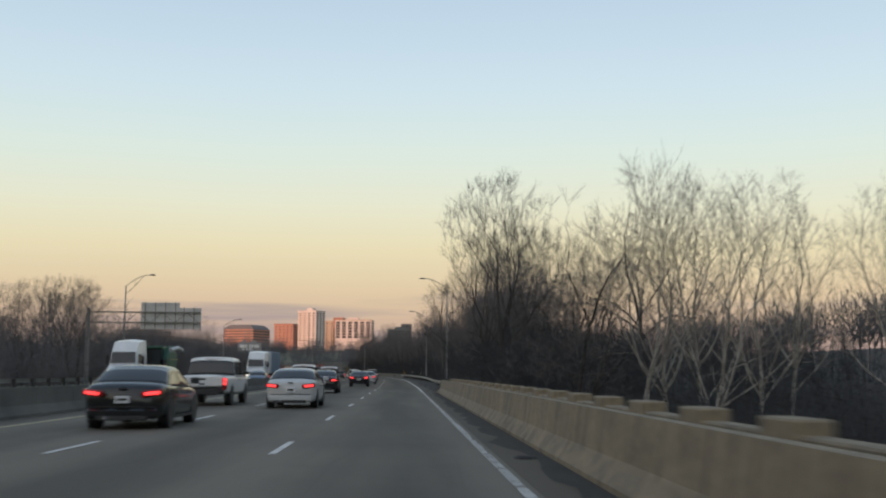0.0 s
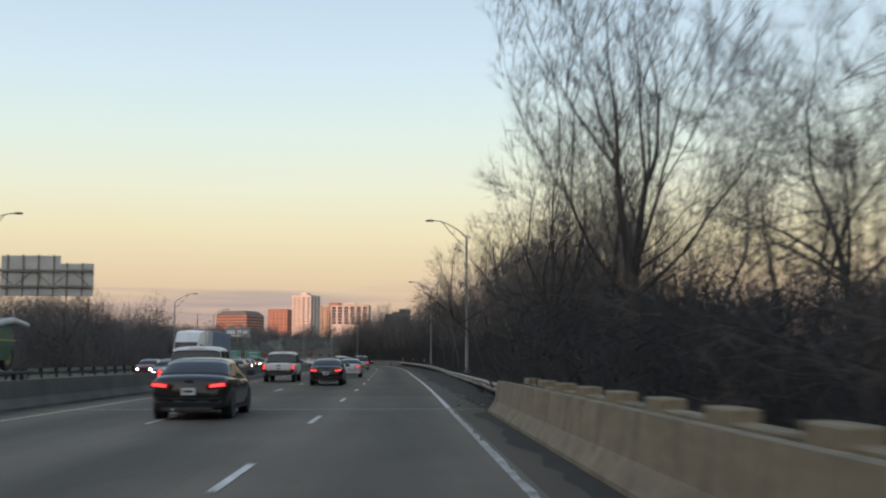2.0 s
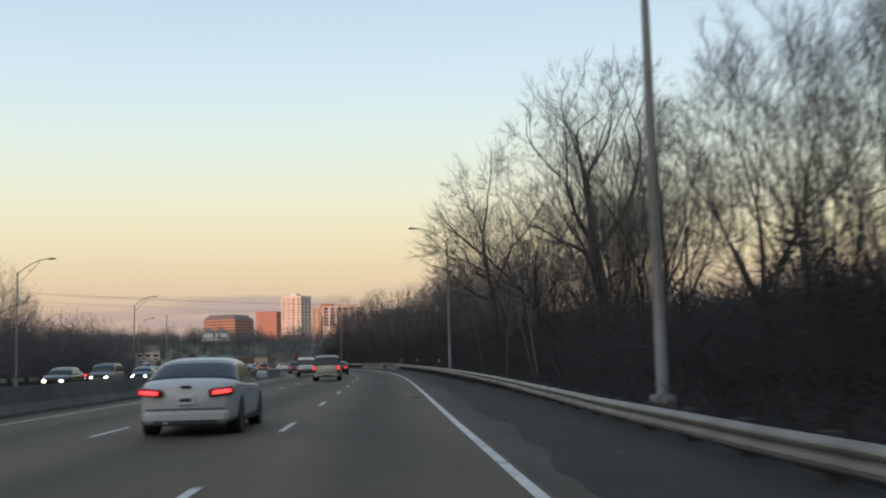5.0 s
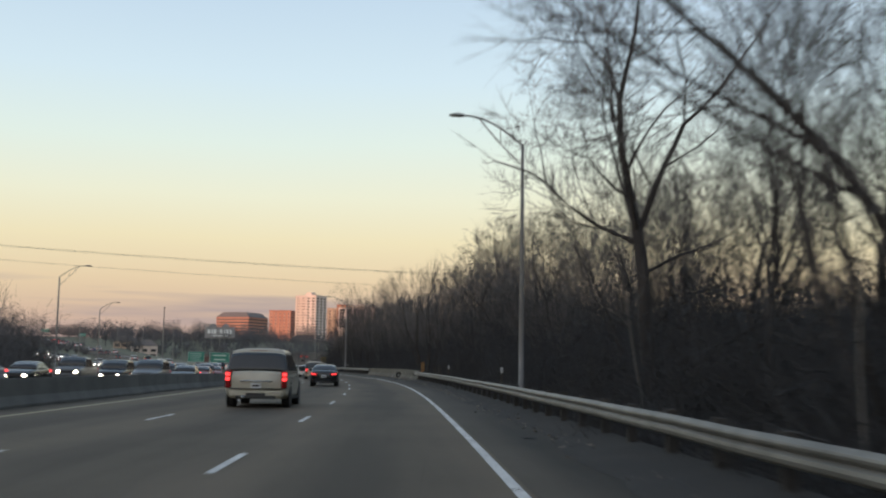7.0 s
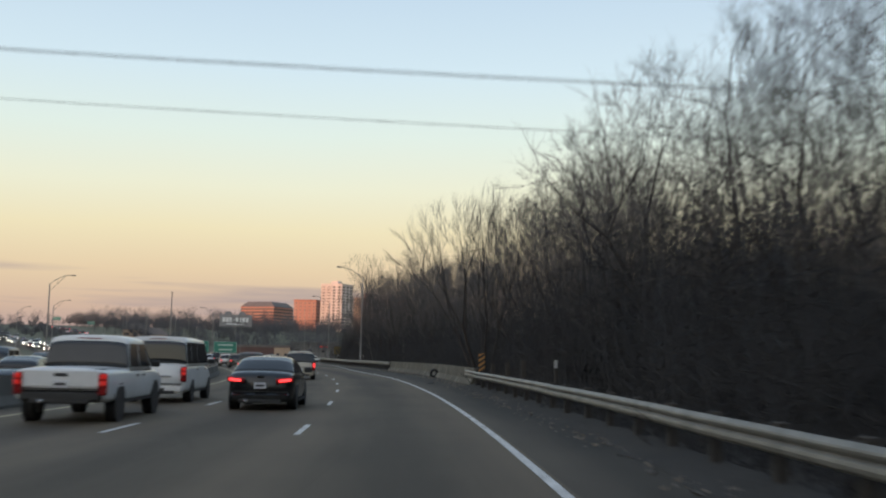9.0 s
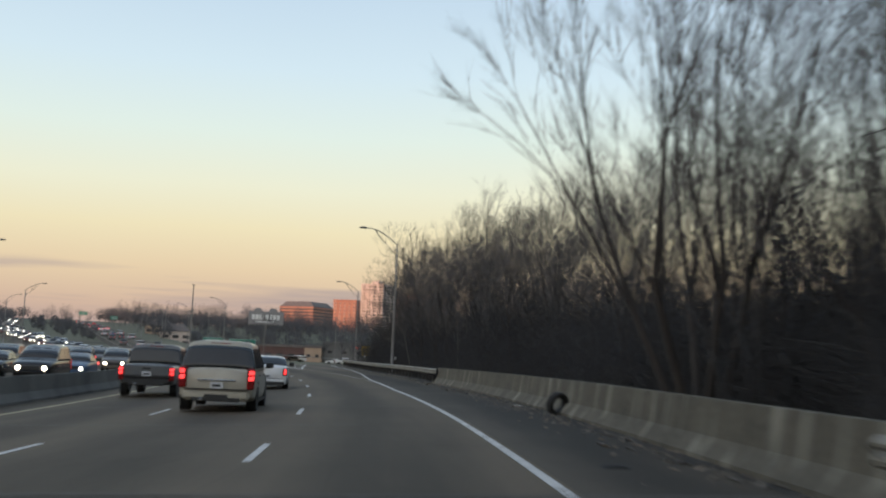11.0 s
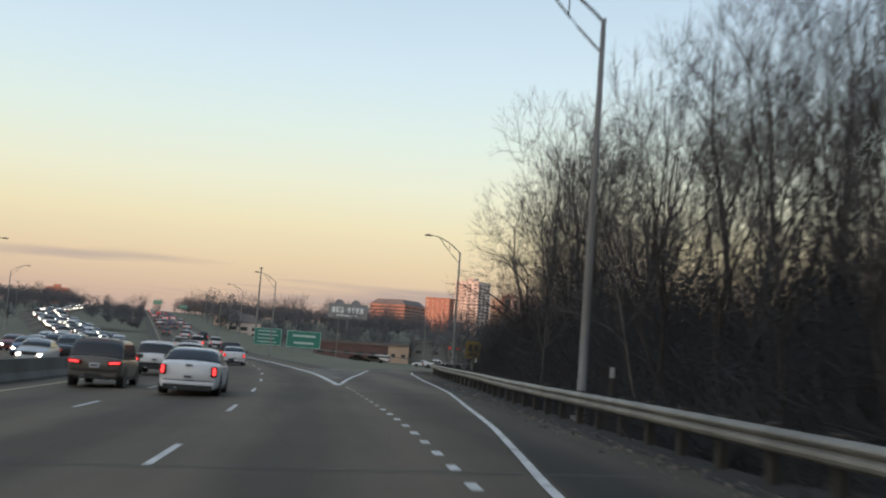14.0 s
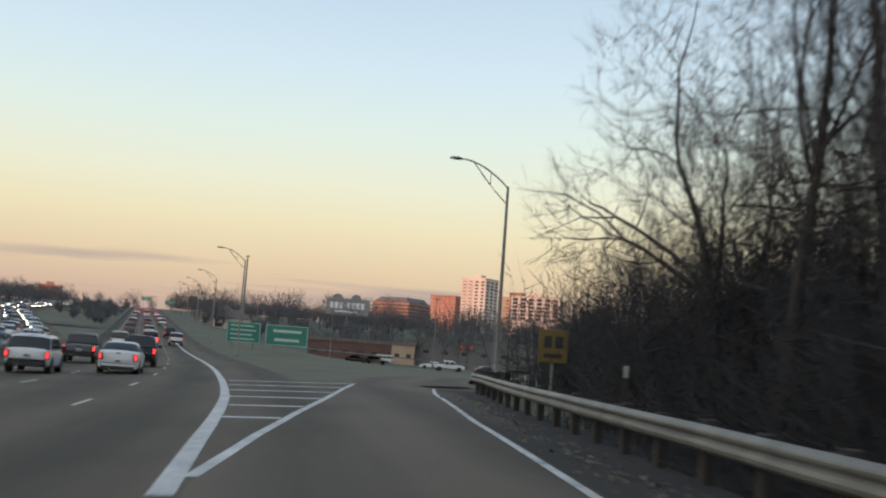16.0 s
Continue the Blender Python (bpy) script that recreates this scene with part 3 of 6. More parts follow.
dirt(54.5, 224, curve([54, 70, 100, 135, 155, 224], [0.7, 1.0, 1.75, 1.6, 0.9, 0.7]), 0.34, 2, 0.12)
dirt(274, 352, 0.45, 0.34, 3, 0.05)
dirt(-150, 52, 0.45, 0.0, 4)
dirt(226, 272, 0.40, 0.0, 5)


# street lamps: tapered pole, truss arm and cobra head
def lamp_meshes(h=11.3, reach=2.7, rise=1.35):
    vs, fs = tube([Vector((0, 0, z)) for z in (-0.6, 0, 0.01, 3, 7, h)], [0.17, 0.17, 0.125, 0.115, 0.095, 0.07], 10)
    pole = mesh_of("pole", vs, fs)
    top, low = [], []
    for i in range(9):
        t = i / 8
        top.append(Vector((-reach * t, 0, h - 0.1 + rise * math.sin(t * math.pi / 2) ** 0.9)))
    for i in range(7):
        t = i / 6
        a = top[5] if t == 1 else None
        low.append(Vector((0, 0, h - 1.0)).lerp(top[6], t) - Vector((0, 0, 0.10 * math.sin(t * math.pi))))
    vs, fs = tube(top, [0.042] * 9, 6)
    arm = mesh_of("arm", vs, fs)
    vs, fs = tube(low, [0.032] * 7, 6)
    brace = mesh_of("brace", vs, fs)
    vs, fs = tube([low[3], top[3]], [0.02, 0.02], 5)
    strut = mesh_of("strut", vs, fs)
    bm = bmesh.new()
    bmesh.ops.create_uvsphere(bm, u_segments=12, v_segments=8, radius=1)
    bmesh.ops.scale(bm, vec=(0.40, 0.17, 0.12), verts=bm.verts)
    for v in bm.verts:
        if v.co.z < -0.02:
            v.co.z *= 0.55
        v.co.y *= 1.0 - 0.25 * (v.co.x / 0.4 > 0.3)
    bmesh.ops.translate(bm, vec=(-reach - 0.3, 0, h - 0.12 + rise), verts=bm.verts)
    headm = bpy.data.meshes.new("lamp_head")
    bm.to_mesh(headm)
    bm.free()
    bm = bmesh.new()
    box(bm, -0.22, 0.22, -0.22, 0.22, -0.1, 0.25, bevel=0.03)
    base = bpy.data.meshes.new("base")
    bm.to_mesh(base)
    bm.free()
    return (("pole", pole), ("arm", arm), ("brace", brace), ("strut", strut), ("lamp_head", headm), ("base", base))


LAMP = None


def street_lamp(s, o, flip=False, dz=0.0, lean=0.0):
    global LAMP
    m = at_road(s, o) if not flip else at_road(s, o, turn=180)
    q = m.translation
    m = Matrix.Translation((q.x, q.y, max(land_at(q.x, q.y), q.z - 0.6) + dz)) @ m.to_3x3().to_4x4() @ pose(0, 0, 0, lean)
    if LAMP is None:
        LAMP = thing("street_lamp", m, "grey steel street lamp with an unlit head on a truss arm", "street lamp", "street lamps")
        for n, me in lamp_meshes():
            part_mesh(n, me, POLE if n != "lamp_head" else STEEL, LAMP, smooth=True)
        return LAMP
    return copy_thing(LAMP, m)


for s, o in ((109.0, 7.75), (178.1, 7.95), (304.8, 9.2), (368.6, 17.5)):
    street_lamp(s, o, dz=0.4 if s < 200 else -0.05)
for s, o in ((439, 8.0), (500, 8.5), (565, 9.0), (640, 9.5)):
    street_lamp(s, o)
for s, o in ((22, -29.5), (103.4, -29.6), (184.3, -30.4), (253.7, -30.2), (330, -30.2), (410, -30.2), (490, -30.2)):
    street_lamp(s, o + apart(s), flip=True, dz=-1.1 if s == 184.3 else 0.0)

# ---- bare trees ----
def spikes(base, tip, rad):
    """Thin three-sided twigs from base points to tips, as vertex and triangle arrays."""
    n = len(base)
    d = tip - base
    d = d / np.maximum(np.linalg.norm(d, axis=1, keepdims=True), 1e-6)
    ref = np.where(np.abs(d[:, 2:3]) < 0.9, np.array([[0, 0, 1.0]]), np.array([[1.0, 0, 0]]))
    u = np.cross(d, ref)
    u /= np.linalg.norm(u, axis=1, keepdims=True)
    w = np.cross(d, u)
    v = np.empty((n, 4, 3))
    for j in range(3):
        a = 2 * math.pi * j / 3
        v[:, j] = base + (u * math.cos(a) + w * math.sin(a)) * rad[:, None]
    v[:, 3] = tip
    i = np.arange(n)[:, None] * 4
    f = np.concatenate([i + [0, 1, 3], i + [1, 2, 3], i + [2, 0, 3]], axis=1).reshape(-1, 3)
    return v.reshape(-1, 3), f


def tri_mesh(name, v, f):
    me = bpy.data.meshes.new(name)
    me.vertices.add(len(v))
    me.vertices.foreach_set("co", v.astype(np.float32).ravel())
    me.loops.add(len(f) * 3)
    me.loops.foreach_set("vertex_index", f.astype(np.int32).ravel())
    me.polygons.add(len(f))
    me.polygons.foreach_set("loop_start", np.arange(len(f), dtype=np.int32) * 3)
    me.update(calc_edges=True)
    return me


class Fork:
    """One bare tree: a bole that divides into heavy limbs, which fork again and again inside a rounded crown; limbs as tapered tubes, outer branches and twigs as fine spikes.

    limbs: rows of (height of the joint, azimuth, angle from the upright, length, share of the bole's radius); stems: several boles from one root.
    """

    def __init__(self, seed, height, bole, width, r0, limbs=4, levels=4, angle=34, wander=0.13, up=0.09, sag=0.0, twig=0.8, twig_r=0.008, twigs=4,
                 stems=1, splay=0.28, lean=(0.0, 0.0), bend=(0.0, 0.0), reach=0.27, tight=1.0):
        self.r = random.Random(seed)
        self.h, self.w, self.levels, self.angle, self.wander, self.up, self.sag = height, width / 2, levels, angle, wander, up, sag
        self.twig, self.twig_r, self.twigs, self.tight = twig, twig_r, twigs, tight
        self.v, self.f, self.tb, self.tt, self.tr = [], [], [], [], []
        self.mid = Vector((lean[0] * height * 0.6 + bend[0] * height * 0.3, lean[1] * height * 0.6 + bend[1] * height * 0.3, height * 0.60))
        r = self.r
        for k in range(stems):
            d = Vector((lean[0], lean[1], 1))
            if stems > 1:
                a = 2 * math.pi * (k + r.uniform(-0.25, 0.25)) / stems
                d += Vector((math.cos(a), math.sin(a), 0)) * splay * r.uniform(0.5, 1.2)
            d.normalize()
            n = 7
            rad0 = r0 if stems == 1 else r0 * r.uniform(0.55, 0.85)
            p = Vector((0, 0, -0.6))
            pts, rads = [p.copy()], [rad0 * 1.35]
            for i in range(n):
                d = (d + Vector((r.gauss(0, 0.045) + bend[0] * (i / n), r.gauss(0, 0.045) + bend[1] * (i / n), 0.02))).normalized()
                p = p + d * ((bole + 0.6) / n)
                pts.append(p.copy())
                rads.append(rad0 * (1.12 - 0.40 * (i + 1) / n))
            self.skin(pts, rads, 9)
            rows = limbs
            if isinstance(limbs, int):
                a0 = r.uniform(0, 360)
                rows = [(bole, a0, r.uniform(4, 14), height * reach, 0.85)]
                for j in range(limbs):
                    rows.append((bole * r.uniform(0.72, 1.0), a0 + 360 * (j + r.uniform(-0.3, 0.3)) / limbs, angle * r.uniform(0.75, 1.45), height * reach * r.uniform(0.75, 1.15), r.uniform(0.42, 0.68)))
            for z, az, an, ln, share in rows:
                t = min(max((z + 0.6) / (bole + 0.6), 0), 1) * n
                i = min(int(t), n - 1)
                q = pts[i].lerp(pts[i + 1], t - i)
                side = Vector((math.cos(radians(az)), math.sin(radians(az)), 0))
                base = (pts[i + 1] - pts[i]).normalized()
                nd = (base * math.cos(radians(an)) + side * math.sin(radians(an))).normalized()
                self.branch(q, nd, ln, rads[i] * share, 0)

    def skin(self, pts, rads, sides):
        vs, fs = tube(pts, rads, sides)
        k = len(self.v)
        self.v += vs
        self.f += [tuple(i + k for i in q) for q in fs[:-2]]

    def out(self, p):
        q = p - self.mid
        return math.sqrt((q.x * q.x + q.y * q.y) / (self.w * self.w) + (q.z / (self.h * 0.41)) ** 2)

    def spike(self, a, b, rad):
        self.tb.append(a)
        self.tt.append(b)
        self.tr.append(rad)

    def branch(self, p, d, length, rad, lev):
        r = self.r
        n = (5, 4, 3, 3, 2, 2)[min(lev, 5)]
        pts, rads = [p.copy()], [rad]
        w = self.wander * (0.7, 0.9, 1.1, 1.2, 1.2, 1.2)[min(lev, 5)]
        for i in range(n):
            d = (d + Vector((r.gauss(0, w), r.gauss(0, w), r.gauss(0, w) + self.up - self.sag * (1 - d.z)))).normalized()
            p = p + d * (length / n)
            pts.append(p.copy())
            rads.append(rad * (1 - 0.42 * (i + 1) / n))
            if self.out(p) > 1.04 and i >= 1:
                break
        m = len(pts) - 1
        if lev <= self.levels - 2:
            self.skin(pts, rads, (7, 6, 4, 3, 3)[min(lev, 4)])
        else:
            for i in range(m):
                self.spike(pts[i], pts[i].lerp(pts[i + 1], 1.5), max(rads[i], self.twig_r * 1.25))
        edge = self.out(p)
        if lev >= self.levels:
            for j in range(self.twigs):
                t = r.uniform(0.2, 1.0) * m
                i = min(int(t), m - 1)
                q = pts[i].lerp(pts[i + 1], t - i)
                u = Vector((r.gauss(0, 0.5), r.gauss(0, 0.5), r.gauss(0.12, 0.4)))
                e = (d + u * self.tight).normalized()
                L = self.twig * r.uniform(0.4, 1.2)
                self.spike(q, q + e * L, self.twig_r * r.uniform(0.7, 1.1))
                if j % 2 == 0:
                    b = q + e * L * 0.45
                    self.spike(b, b + (e + Vector((r.gauss(0, 0.4), r.gauss(0, 0.4), r.gauss(0.1, 0.3)))).normalized() * L * 0.6, self.twig_r * 0.75)
            return
        # shoots along the side, then the fork at the end
        turn = r.uniform(0, 6.28)
        for i in range(1, m):
            if r.random() < (0.75 if lev else 0.6):
                turn += 2.4
                nd = self.turned(pts[i + 1] - pts[i], turn, self.angle * r.uniform(1.0, 1.7))
                self.branch(pts[i], nd, length * r.uniform(0.40, 0.65), rads[i] * 0.42, min(lev + 2, self.levels))
        a = r.uniform(0, 6.28)
        k = 2 if r.random() < 0.68 else 3
        for j in range(k):
            main = j == 0
            nd = self.turned(d, a + j * 6.28 / k + r.uniform(-0.4, 0.4), self.angle * (r.uniform(0.3, 0.65) if main else r.uniform(0.8, 1.3)))
            keep = 0.82 if main else r.uniform(0.54, 0.74)
            shrink = 1.0 if edge < 0.8 else 0.75
            self.branch(p, nd, length * r.uniform(0.70, 0.86) * shrink, rads[-1] * keep, lev + 1 if edge < 1.0 else self.levels)

    def turned(self, d, about, degrees_off):
        d = d.normalized()
        u = d.orthogonal().normalized()
        u.rotate(Matrix.Rotation(about, 3, d))
        a = radians(degrees_off)
        return (d * math.cos(a) + u * math.sin(a)).normalized()

    def meshes(self):
        wood = mesh_of("trunk", self.v, self.f)
        wood.shade_smooth()
        v, f = spikes(np.array(self.tb), np.array(self.tt), np.array(self.tr))
        return wood, tri_mesh("crown", v, f), float(np.percentile(np.array(self.tt)[:, 2], 99))


KINDS = {
    # trees that stand out by their limbs
    "twin": [dict(height=15.2, bole=4.6, width=9.6, r0=0.27, levels=5, angle=25, up=0.08, wander=0.08, twig=0.75, twigs=6, twig_r=0.007,
                  limbs=[(4.6, 180, 7, 3.9, 0.8), (4.4, 0, 11, 3.9, 0.75), (4.2, 195, 46, 3.6, 0.34), (4.3, 345, 48, 3.6, 0.34), (4.4, 90, 36, 3.4, 0.36), (4.4, 270, 38, 3.4, 0.36)])],
    "great": [dict(height=19.5, bole=9.6, width=13.0, r0=0.47, levels=5, angle=33, up=0.06, wander=0.14, twig=0.85, twigs=6, twig_r=0.007,
                   limbs=[(9.6, 90, 6, 4.0, 0.82), (8.6, 5, 42, 5.2, 0.54), (8.8, 185, 34, 4.4, 0.46), (8.0, 190, 60, 3.8, 0.28), (6.6, -10, 58, 3.8, 0.25), (9.2, 270, 38, 4.2, 0.40), (7.4, 95, 50, 4.2, 0.36)])],
    "limbed": [dict(height=17.4, bole=7.4, width=11.0, r0=0.29, levels=5, angle=32, up=0.06, wander=0.15, twig=0.85, twigs=6, twig_r=0.007,
                    limbs=[(7.4, 178, 16, 4.6, 0.80), (7.0, 4, 26, 4.4, 0.60), (6.6, 186, 64, 4.2, 0.38), (6.8, 92, 40, 4.2, 0.40), (7.0, 268, 42, 4.2, 0.40), (5.4, 20, 60, 3.6, 0.26)])],
    "arched": [dict(height=11.5, bole=7.0, width=9, r0=0.125, levels=4, angle=26, up=-0.02, wander=0.10, lean=(-0.16, -0.05), bend=(-0.20, 0.0), twig=1.0, twigs=6, twig_r=0.007,
                    limbs=[(7.0, 180, 10, 3.4, 0.85), (6.0, 170, 26, 3.0, 0.6), (6.6, 60, 40, 2.6, 0.45), (5.2, 185, 30, 2.8, 0.4), (4.4, 0, 40, 2.6, 0.35)])],
    "spreading": [dict(height=15, bole=5.2, width=10.0, r0=0.20, limbs=5, levels=4, angle=35, up=0.08, wander=0.14, twigs=8, twig=1.0, twig_r=0.007),
                  dict(height=16, bole=6.0, width=11.0, r0=0.23, limbs=5, levels=4, angle=40, up=0.06, wander=0.17, twigs=8, twig=1.0, twig_r=0.007),
                  dict(height=14, bole=4.6, width=11.0, r0=0.19, limbs=5, levels=4, angle=42, up=0.04, wander=0.16, sag=0.03, twigs=8, twig=1.0, twig_r=0.007)],
    "upright": [dict(height=13, bole=6.2, width=6.0, r0=0.12, limbs=4, levels=3, angle=26, up=0.12, wander=0.12, twigs=7, twig=1.0, reach=0.25, twig_r=0.007),
                dict(height=12, bole=5.0, width=6.4, r0=0.12, limbs=5, levels=3, angle=30, up=0.10, wander=0.13, twigs=7, twig=1.0, reach=0.27, twig_r=0.007),
                dict(height=14, bole=7.4, width=6.0, r0=0.13, limbs=4, levels=3, angle=26, up=0.12, wander=0.11, twigs=7, twig=1.0, reach=0.24, twig_r=0.007)],
    "slender": [dict(height=17, bole=9.5, width=6.0, r0=0.15, limbs=3, levels=4, angle=24, up=0.10, wander=0.10, twigs=5, twig=0.9, reach=0.20, twig_r=0.007),
                dict(height=16, bole=8.0, width=7.0, r0=0.145, limbs=4, levels=4, angle=30, up=0.08, wander=0.14, twigs=5, twig=0.9, reach=0.22, twig_r=0.007)],
    "clump": [dict(height=10, bole=3.2, width=8.0, r0=0.12, limbs=2, levels=3, angle=24, up=0.09, wander=0.10, twigs=6, stems=5, splay=0.40, twig=0.85, reach=0.27, twig_r=0.007),
              dict(height=11, bole=3.8, width=7.5, r0=0.12, limbs=2, levels=3, angle=22, up=0.10, wander=0.10, twigs=6, stems=4, splay=0.34, twig=0.85, reach=0.26, twig_r=0.007)],
    "fan": [dict(height=11, bole=3.2, width=8.0, r0=0.13, limbs=2, levels=3, angle=15, up=0.02, wander=0.05, twigs=4, stems=5, splay=0.46, lean=(-0.05, 0), twig=1.0, reach=0.25, tight=0.5, twig_r=0.007)],
    "pale": [dict(height=15, bole=6.0, width=6.0, r0=0.13, limbs=4, levels=4, angle=28, up=0.10, wander=0.15, twigs=4, twig=0.6, reach=0.24, twig_r=0.006),
             dict(height=14, bole=5.0, width=6.4, r0=0.13, limbs=4, levels=4, angle=31, up=0.10, wander=0.16, twigs=4, twig=0.6, reach=0.27, twig_r=0.006)],
}
KINDS["sapling"] = [dict(height=6.5, bole=4.4, width=2.6, r0=0.034, limbs=2, levels=2, angle=24, up=0.05, wander=0.12, twigs=3, twig=0.6, reach=0.2, bend=(-0.06, 0.04)),
                    dict(height=6.0, bole=3.6, width=3.0, r0=0.030, limbs=3, levels=2, angle=30, up=0.05, wander=0.14, twigs=3, twig=0.6, reach=0.22, bend=(0.05, -0.05))]
TREES = {}
for kind, specs in KINDS.items():
    for i, sp in enumerate(specs):
        TREES[kind, i] = Fork(41 + i * 7 + len(kind), **sp).meshes()
TREE_LABELS = {"spreading": "bare dark deciduous tree with a wide twiggy crown", "upright": "slender bare tree with steep dark branches",
               "clump": "bare tree with several stems from the ground", "pale": "bare tree with pale flaking bark and steep limbs",
               "twin": "bare dark tree with a twin trunk and a rounded crown", "great": "great bare tree with a thick dark trunk and heavy limbs",
               "limbed": "tall bare tree with long crooked limbs over the guardrail", "arched": "bare tree whose trunk arches over towards the road",
               "slender": "tall thin bare tree that forks high up", "sapling": "thin pale grey sapling that leans behind the guardrail", "fan": "bare bushy tree with straight stems that fan out over the barrier"}


def tree(kind, i, x, y, height, turn=0.0, lean=(0, 0), sink=0.0):
    wood, crown, h = TREES[kind, i]
    z = land_at(x, y)
    sc = (height - z) / h if height > z else 1
    m = Matrix.Translation((x, y, z - sink)) @ pose(0, 0, 0, lean[0], lean[1], turn) @ Matrix.Diagonal((sc, sc, sc, 1))
    pale = kind == "pale"
    t = thing("tree", m, TREE_LABELS[kind], "tree", "trees beside the road")
    part_mesh("trunk", wood, BARK_PALE if pale else BARK_GREY if kind == "sapling" else BARK, t)
    part_mesh("crown", crown, TWIG_PALE if pale else TWIG, t)
    return t


# trees that stand out, by place and height above the road
tree("twin", 0, 8.8, 54.2, 15.2, 0)
tree("spreading", 1, 23.0, 70, 16.5, 130)
tree("great", 0, 14.5, 149.8, 19.5, 0)
tree("limbed", 0, 9.7, 166.4, 17.3, 0)
tree("arched", 0, 12.2, 150.5, 12.5, 0)
tree("spreading", 0, 9.6, 74.5, 14.0, 300)
tree("slender", 0, 13.0, 79, 15.5, 40)
tree("spreading", 1, 12.0, 88, 15.0, 300)
tree("fan", 0, 3.0, 239.5, 12.4, 0)
tree("spreading", 2, 11.0, 228, 14.5, 10)
tree("spreading", 0, 9.0, 214, 13.5, 10)
for x, y, h, i, a in ((14.5, 38, 13.2, 0, 0), (17.2, 41, 14.2, 1, 90), (19.5, 43, 13.6, 0, 170), (22.0, 40, 12.8, 1, 250), (25.5, 44, 13.4, 0, 300),
                      (16.0, 31, 11.5, 1, 20), (29.0, 36, 12.8, 0, 75)):
    tree("pale", i, x, y, h, a, lean=(random.Random(int(x * 9)).uniform(-7, 7), random.Random(int(y * 7)).uniform(-8, 8)))
for s, do, h, kind, i in ((226, 5.8, 14.5, "spreading", 1), (231, 8.0, 15.0, "upright", 2), (236, 10.5, 14.5, "spreading", 0), (233, 5.2, 11.0, "clump", 0),
                          (284, 7.5, 11.5, "spreading", 0), (292, 8.5, 13.5, "slender", 1), (299, 7.5, 16.5, "slender", 0), (306, 8.0, 16.0, "slender", 1), (311, 7.5, 15.0, "slender", 0),
                          (314, 9.0, 17.0, "slender", 1), (319, 6.6, 14.0, "spreading", 2), (326, 9.0, 15.5, "slender", 0), (341, 5.5, 6.6, "clump", 0), (346, 6.5, 5.8, "clump", 1),
                          (256, 6.5, 10.5, "clump", 1), (262, 8.0, 11.5, "clump", 0), (268, 6.8, 11.0, "clump", 1), (273, 7.5, 11.5, "clump", 0), (278, 6.4, 11.5, "clump", 1), (288, 7.0, 11.5, "clump", 0), (286, 10.0, 12.5, "clump", 1), (298, 8.5, 12.5, "clump", 0), (303, 10.5, 12.5, "spreading", 1), (242, 9.0, 13.0, "clump", 0), (248, 8.0, 12.5, "clump", 1), (294, 4.6, 11.2, "clump", 1), (306, 5.0, 12.0, "clump", 1), (322, 7.5, 14.0, "spreading", 1), (328, 6.0, 12.5, "clump", 1), (332, 8.0, 13.5, "spreading", 2), (337, 8.5, 11.5, "clump", 0)):
    q = on(s, verge(s) + do)
    tree(kind, i, q.x, q.y, h, s * 40)
tree("slender", 1, -12.4, 335.6, 17.5, 20)
tree("spreading", 0, -9.0, 342.0, 12.5, 10)
tree("spreading", 1, on(339, 16).x, on(339, 16).y, 12.5, 150)
tree("clump", 1, on(357, 20.5).x, on(357, 20.5).y, 8.5, 60)
tree("spreading", 2, 12.5, 42.5, 10.6, 60)
for s, do, h, kind, i in ((92, 6.5, 9.5, "clump", 0), (97, 8.0, 10.0, "clump", 1), (101, 7.0, 9.5, "clump", 0), (104, 8, 12.0, "upright", 0), (117, 7.5, 11.0, "upright", 1),
                          (136, 7.5, 10.5, "clump", 0), (157, 10.5, 11.5, "upright", 1), (161, 13, 12.0, "spreading", 0), (173, 10.5, 11.5, "spreading", 2), (179, 8, 10.5, "clump", 1),
                          (185, 9.5, 10.5, "spreading", 0), (191, 6.5, 10.5, "clump", 0), (195, 9, 11.5, "spreading", 2), (199, 6.8, 11.0, "clump", 1), (204, 8.5, 11.5, "spreading", 1)):
    q = on(s, verge(s) + do)
    tree(kind, i, q.x, q.y, h, s * 40)
tree("clump", 0, 8.6, 215.0, 9.5, 80)
tree("clump", 1, 7.6, 221.0, 10.5, 20)
tree("spreading", 1, 10.5, 208.0, 13.0, 90)
tree("slender", 0, -9.6, 337.5, 17.5, 250)
for s, do, h, i, a, b in ((67, 2.4, 5.6, 0, -14, -20), (76, 3.0, 6.2, 1, 8, -16), (99, 2.6, 5.8, 0, -6, -15), (133, 2.4, 6.0, 1, -8, -18), (139, 3.2, 6.6, 0, 5, -12), (146, 2.6, 5.4, 1, -10, -8),
                          (160, 3.0, 6.0, 0, 6, -10), (283, 2.8, 5.2, 1, -5, -14), (306, 3.2, 6.2, 0, 8, -12), (322, 2.8, 5.6, 1, -6, -9)):
    q = on(s, verge(s) + do)
    tree("sapling", i, q.x, q.y, h, 0, lean=(a, b))
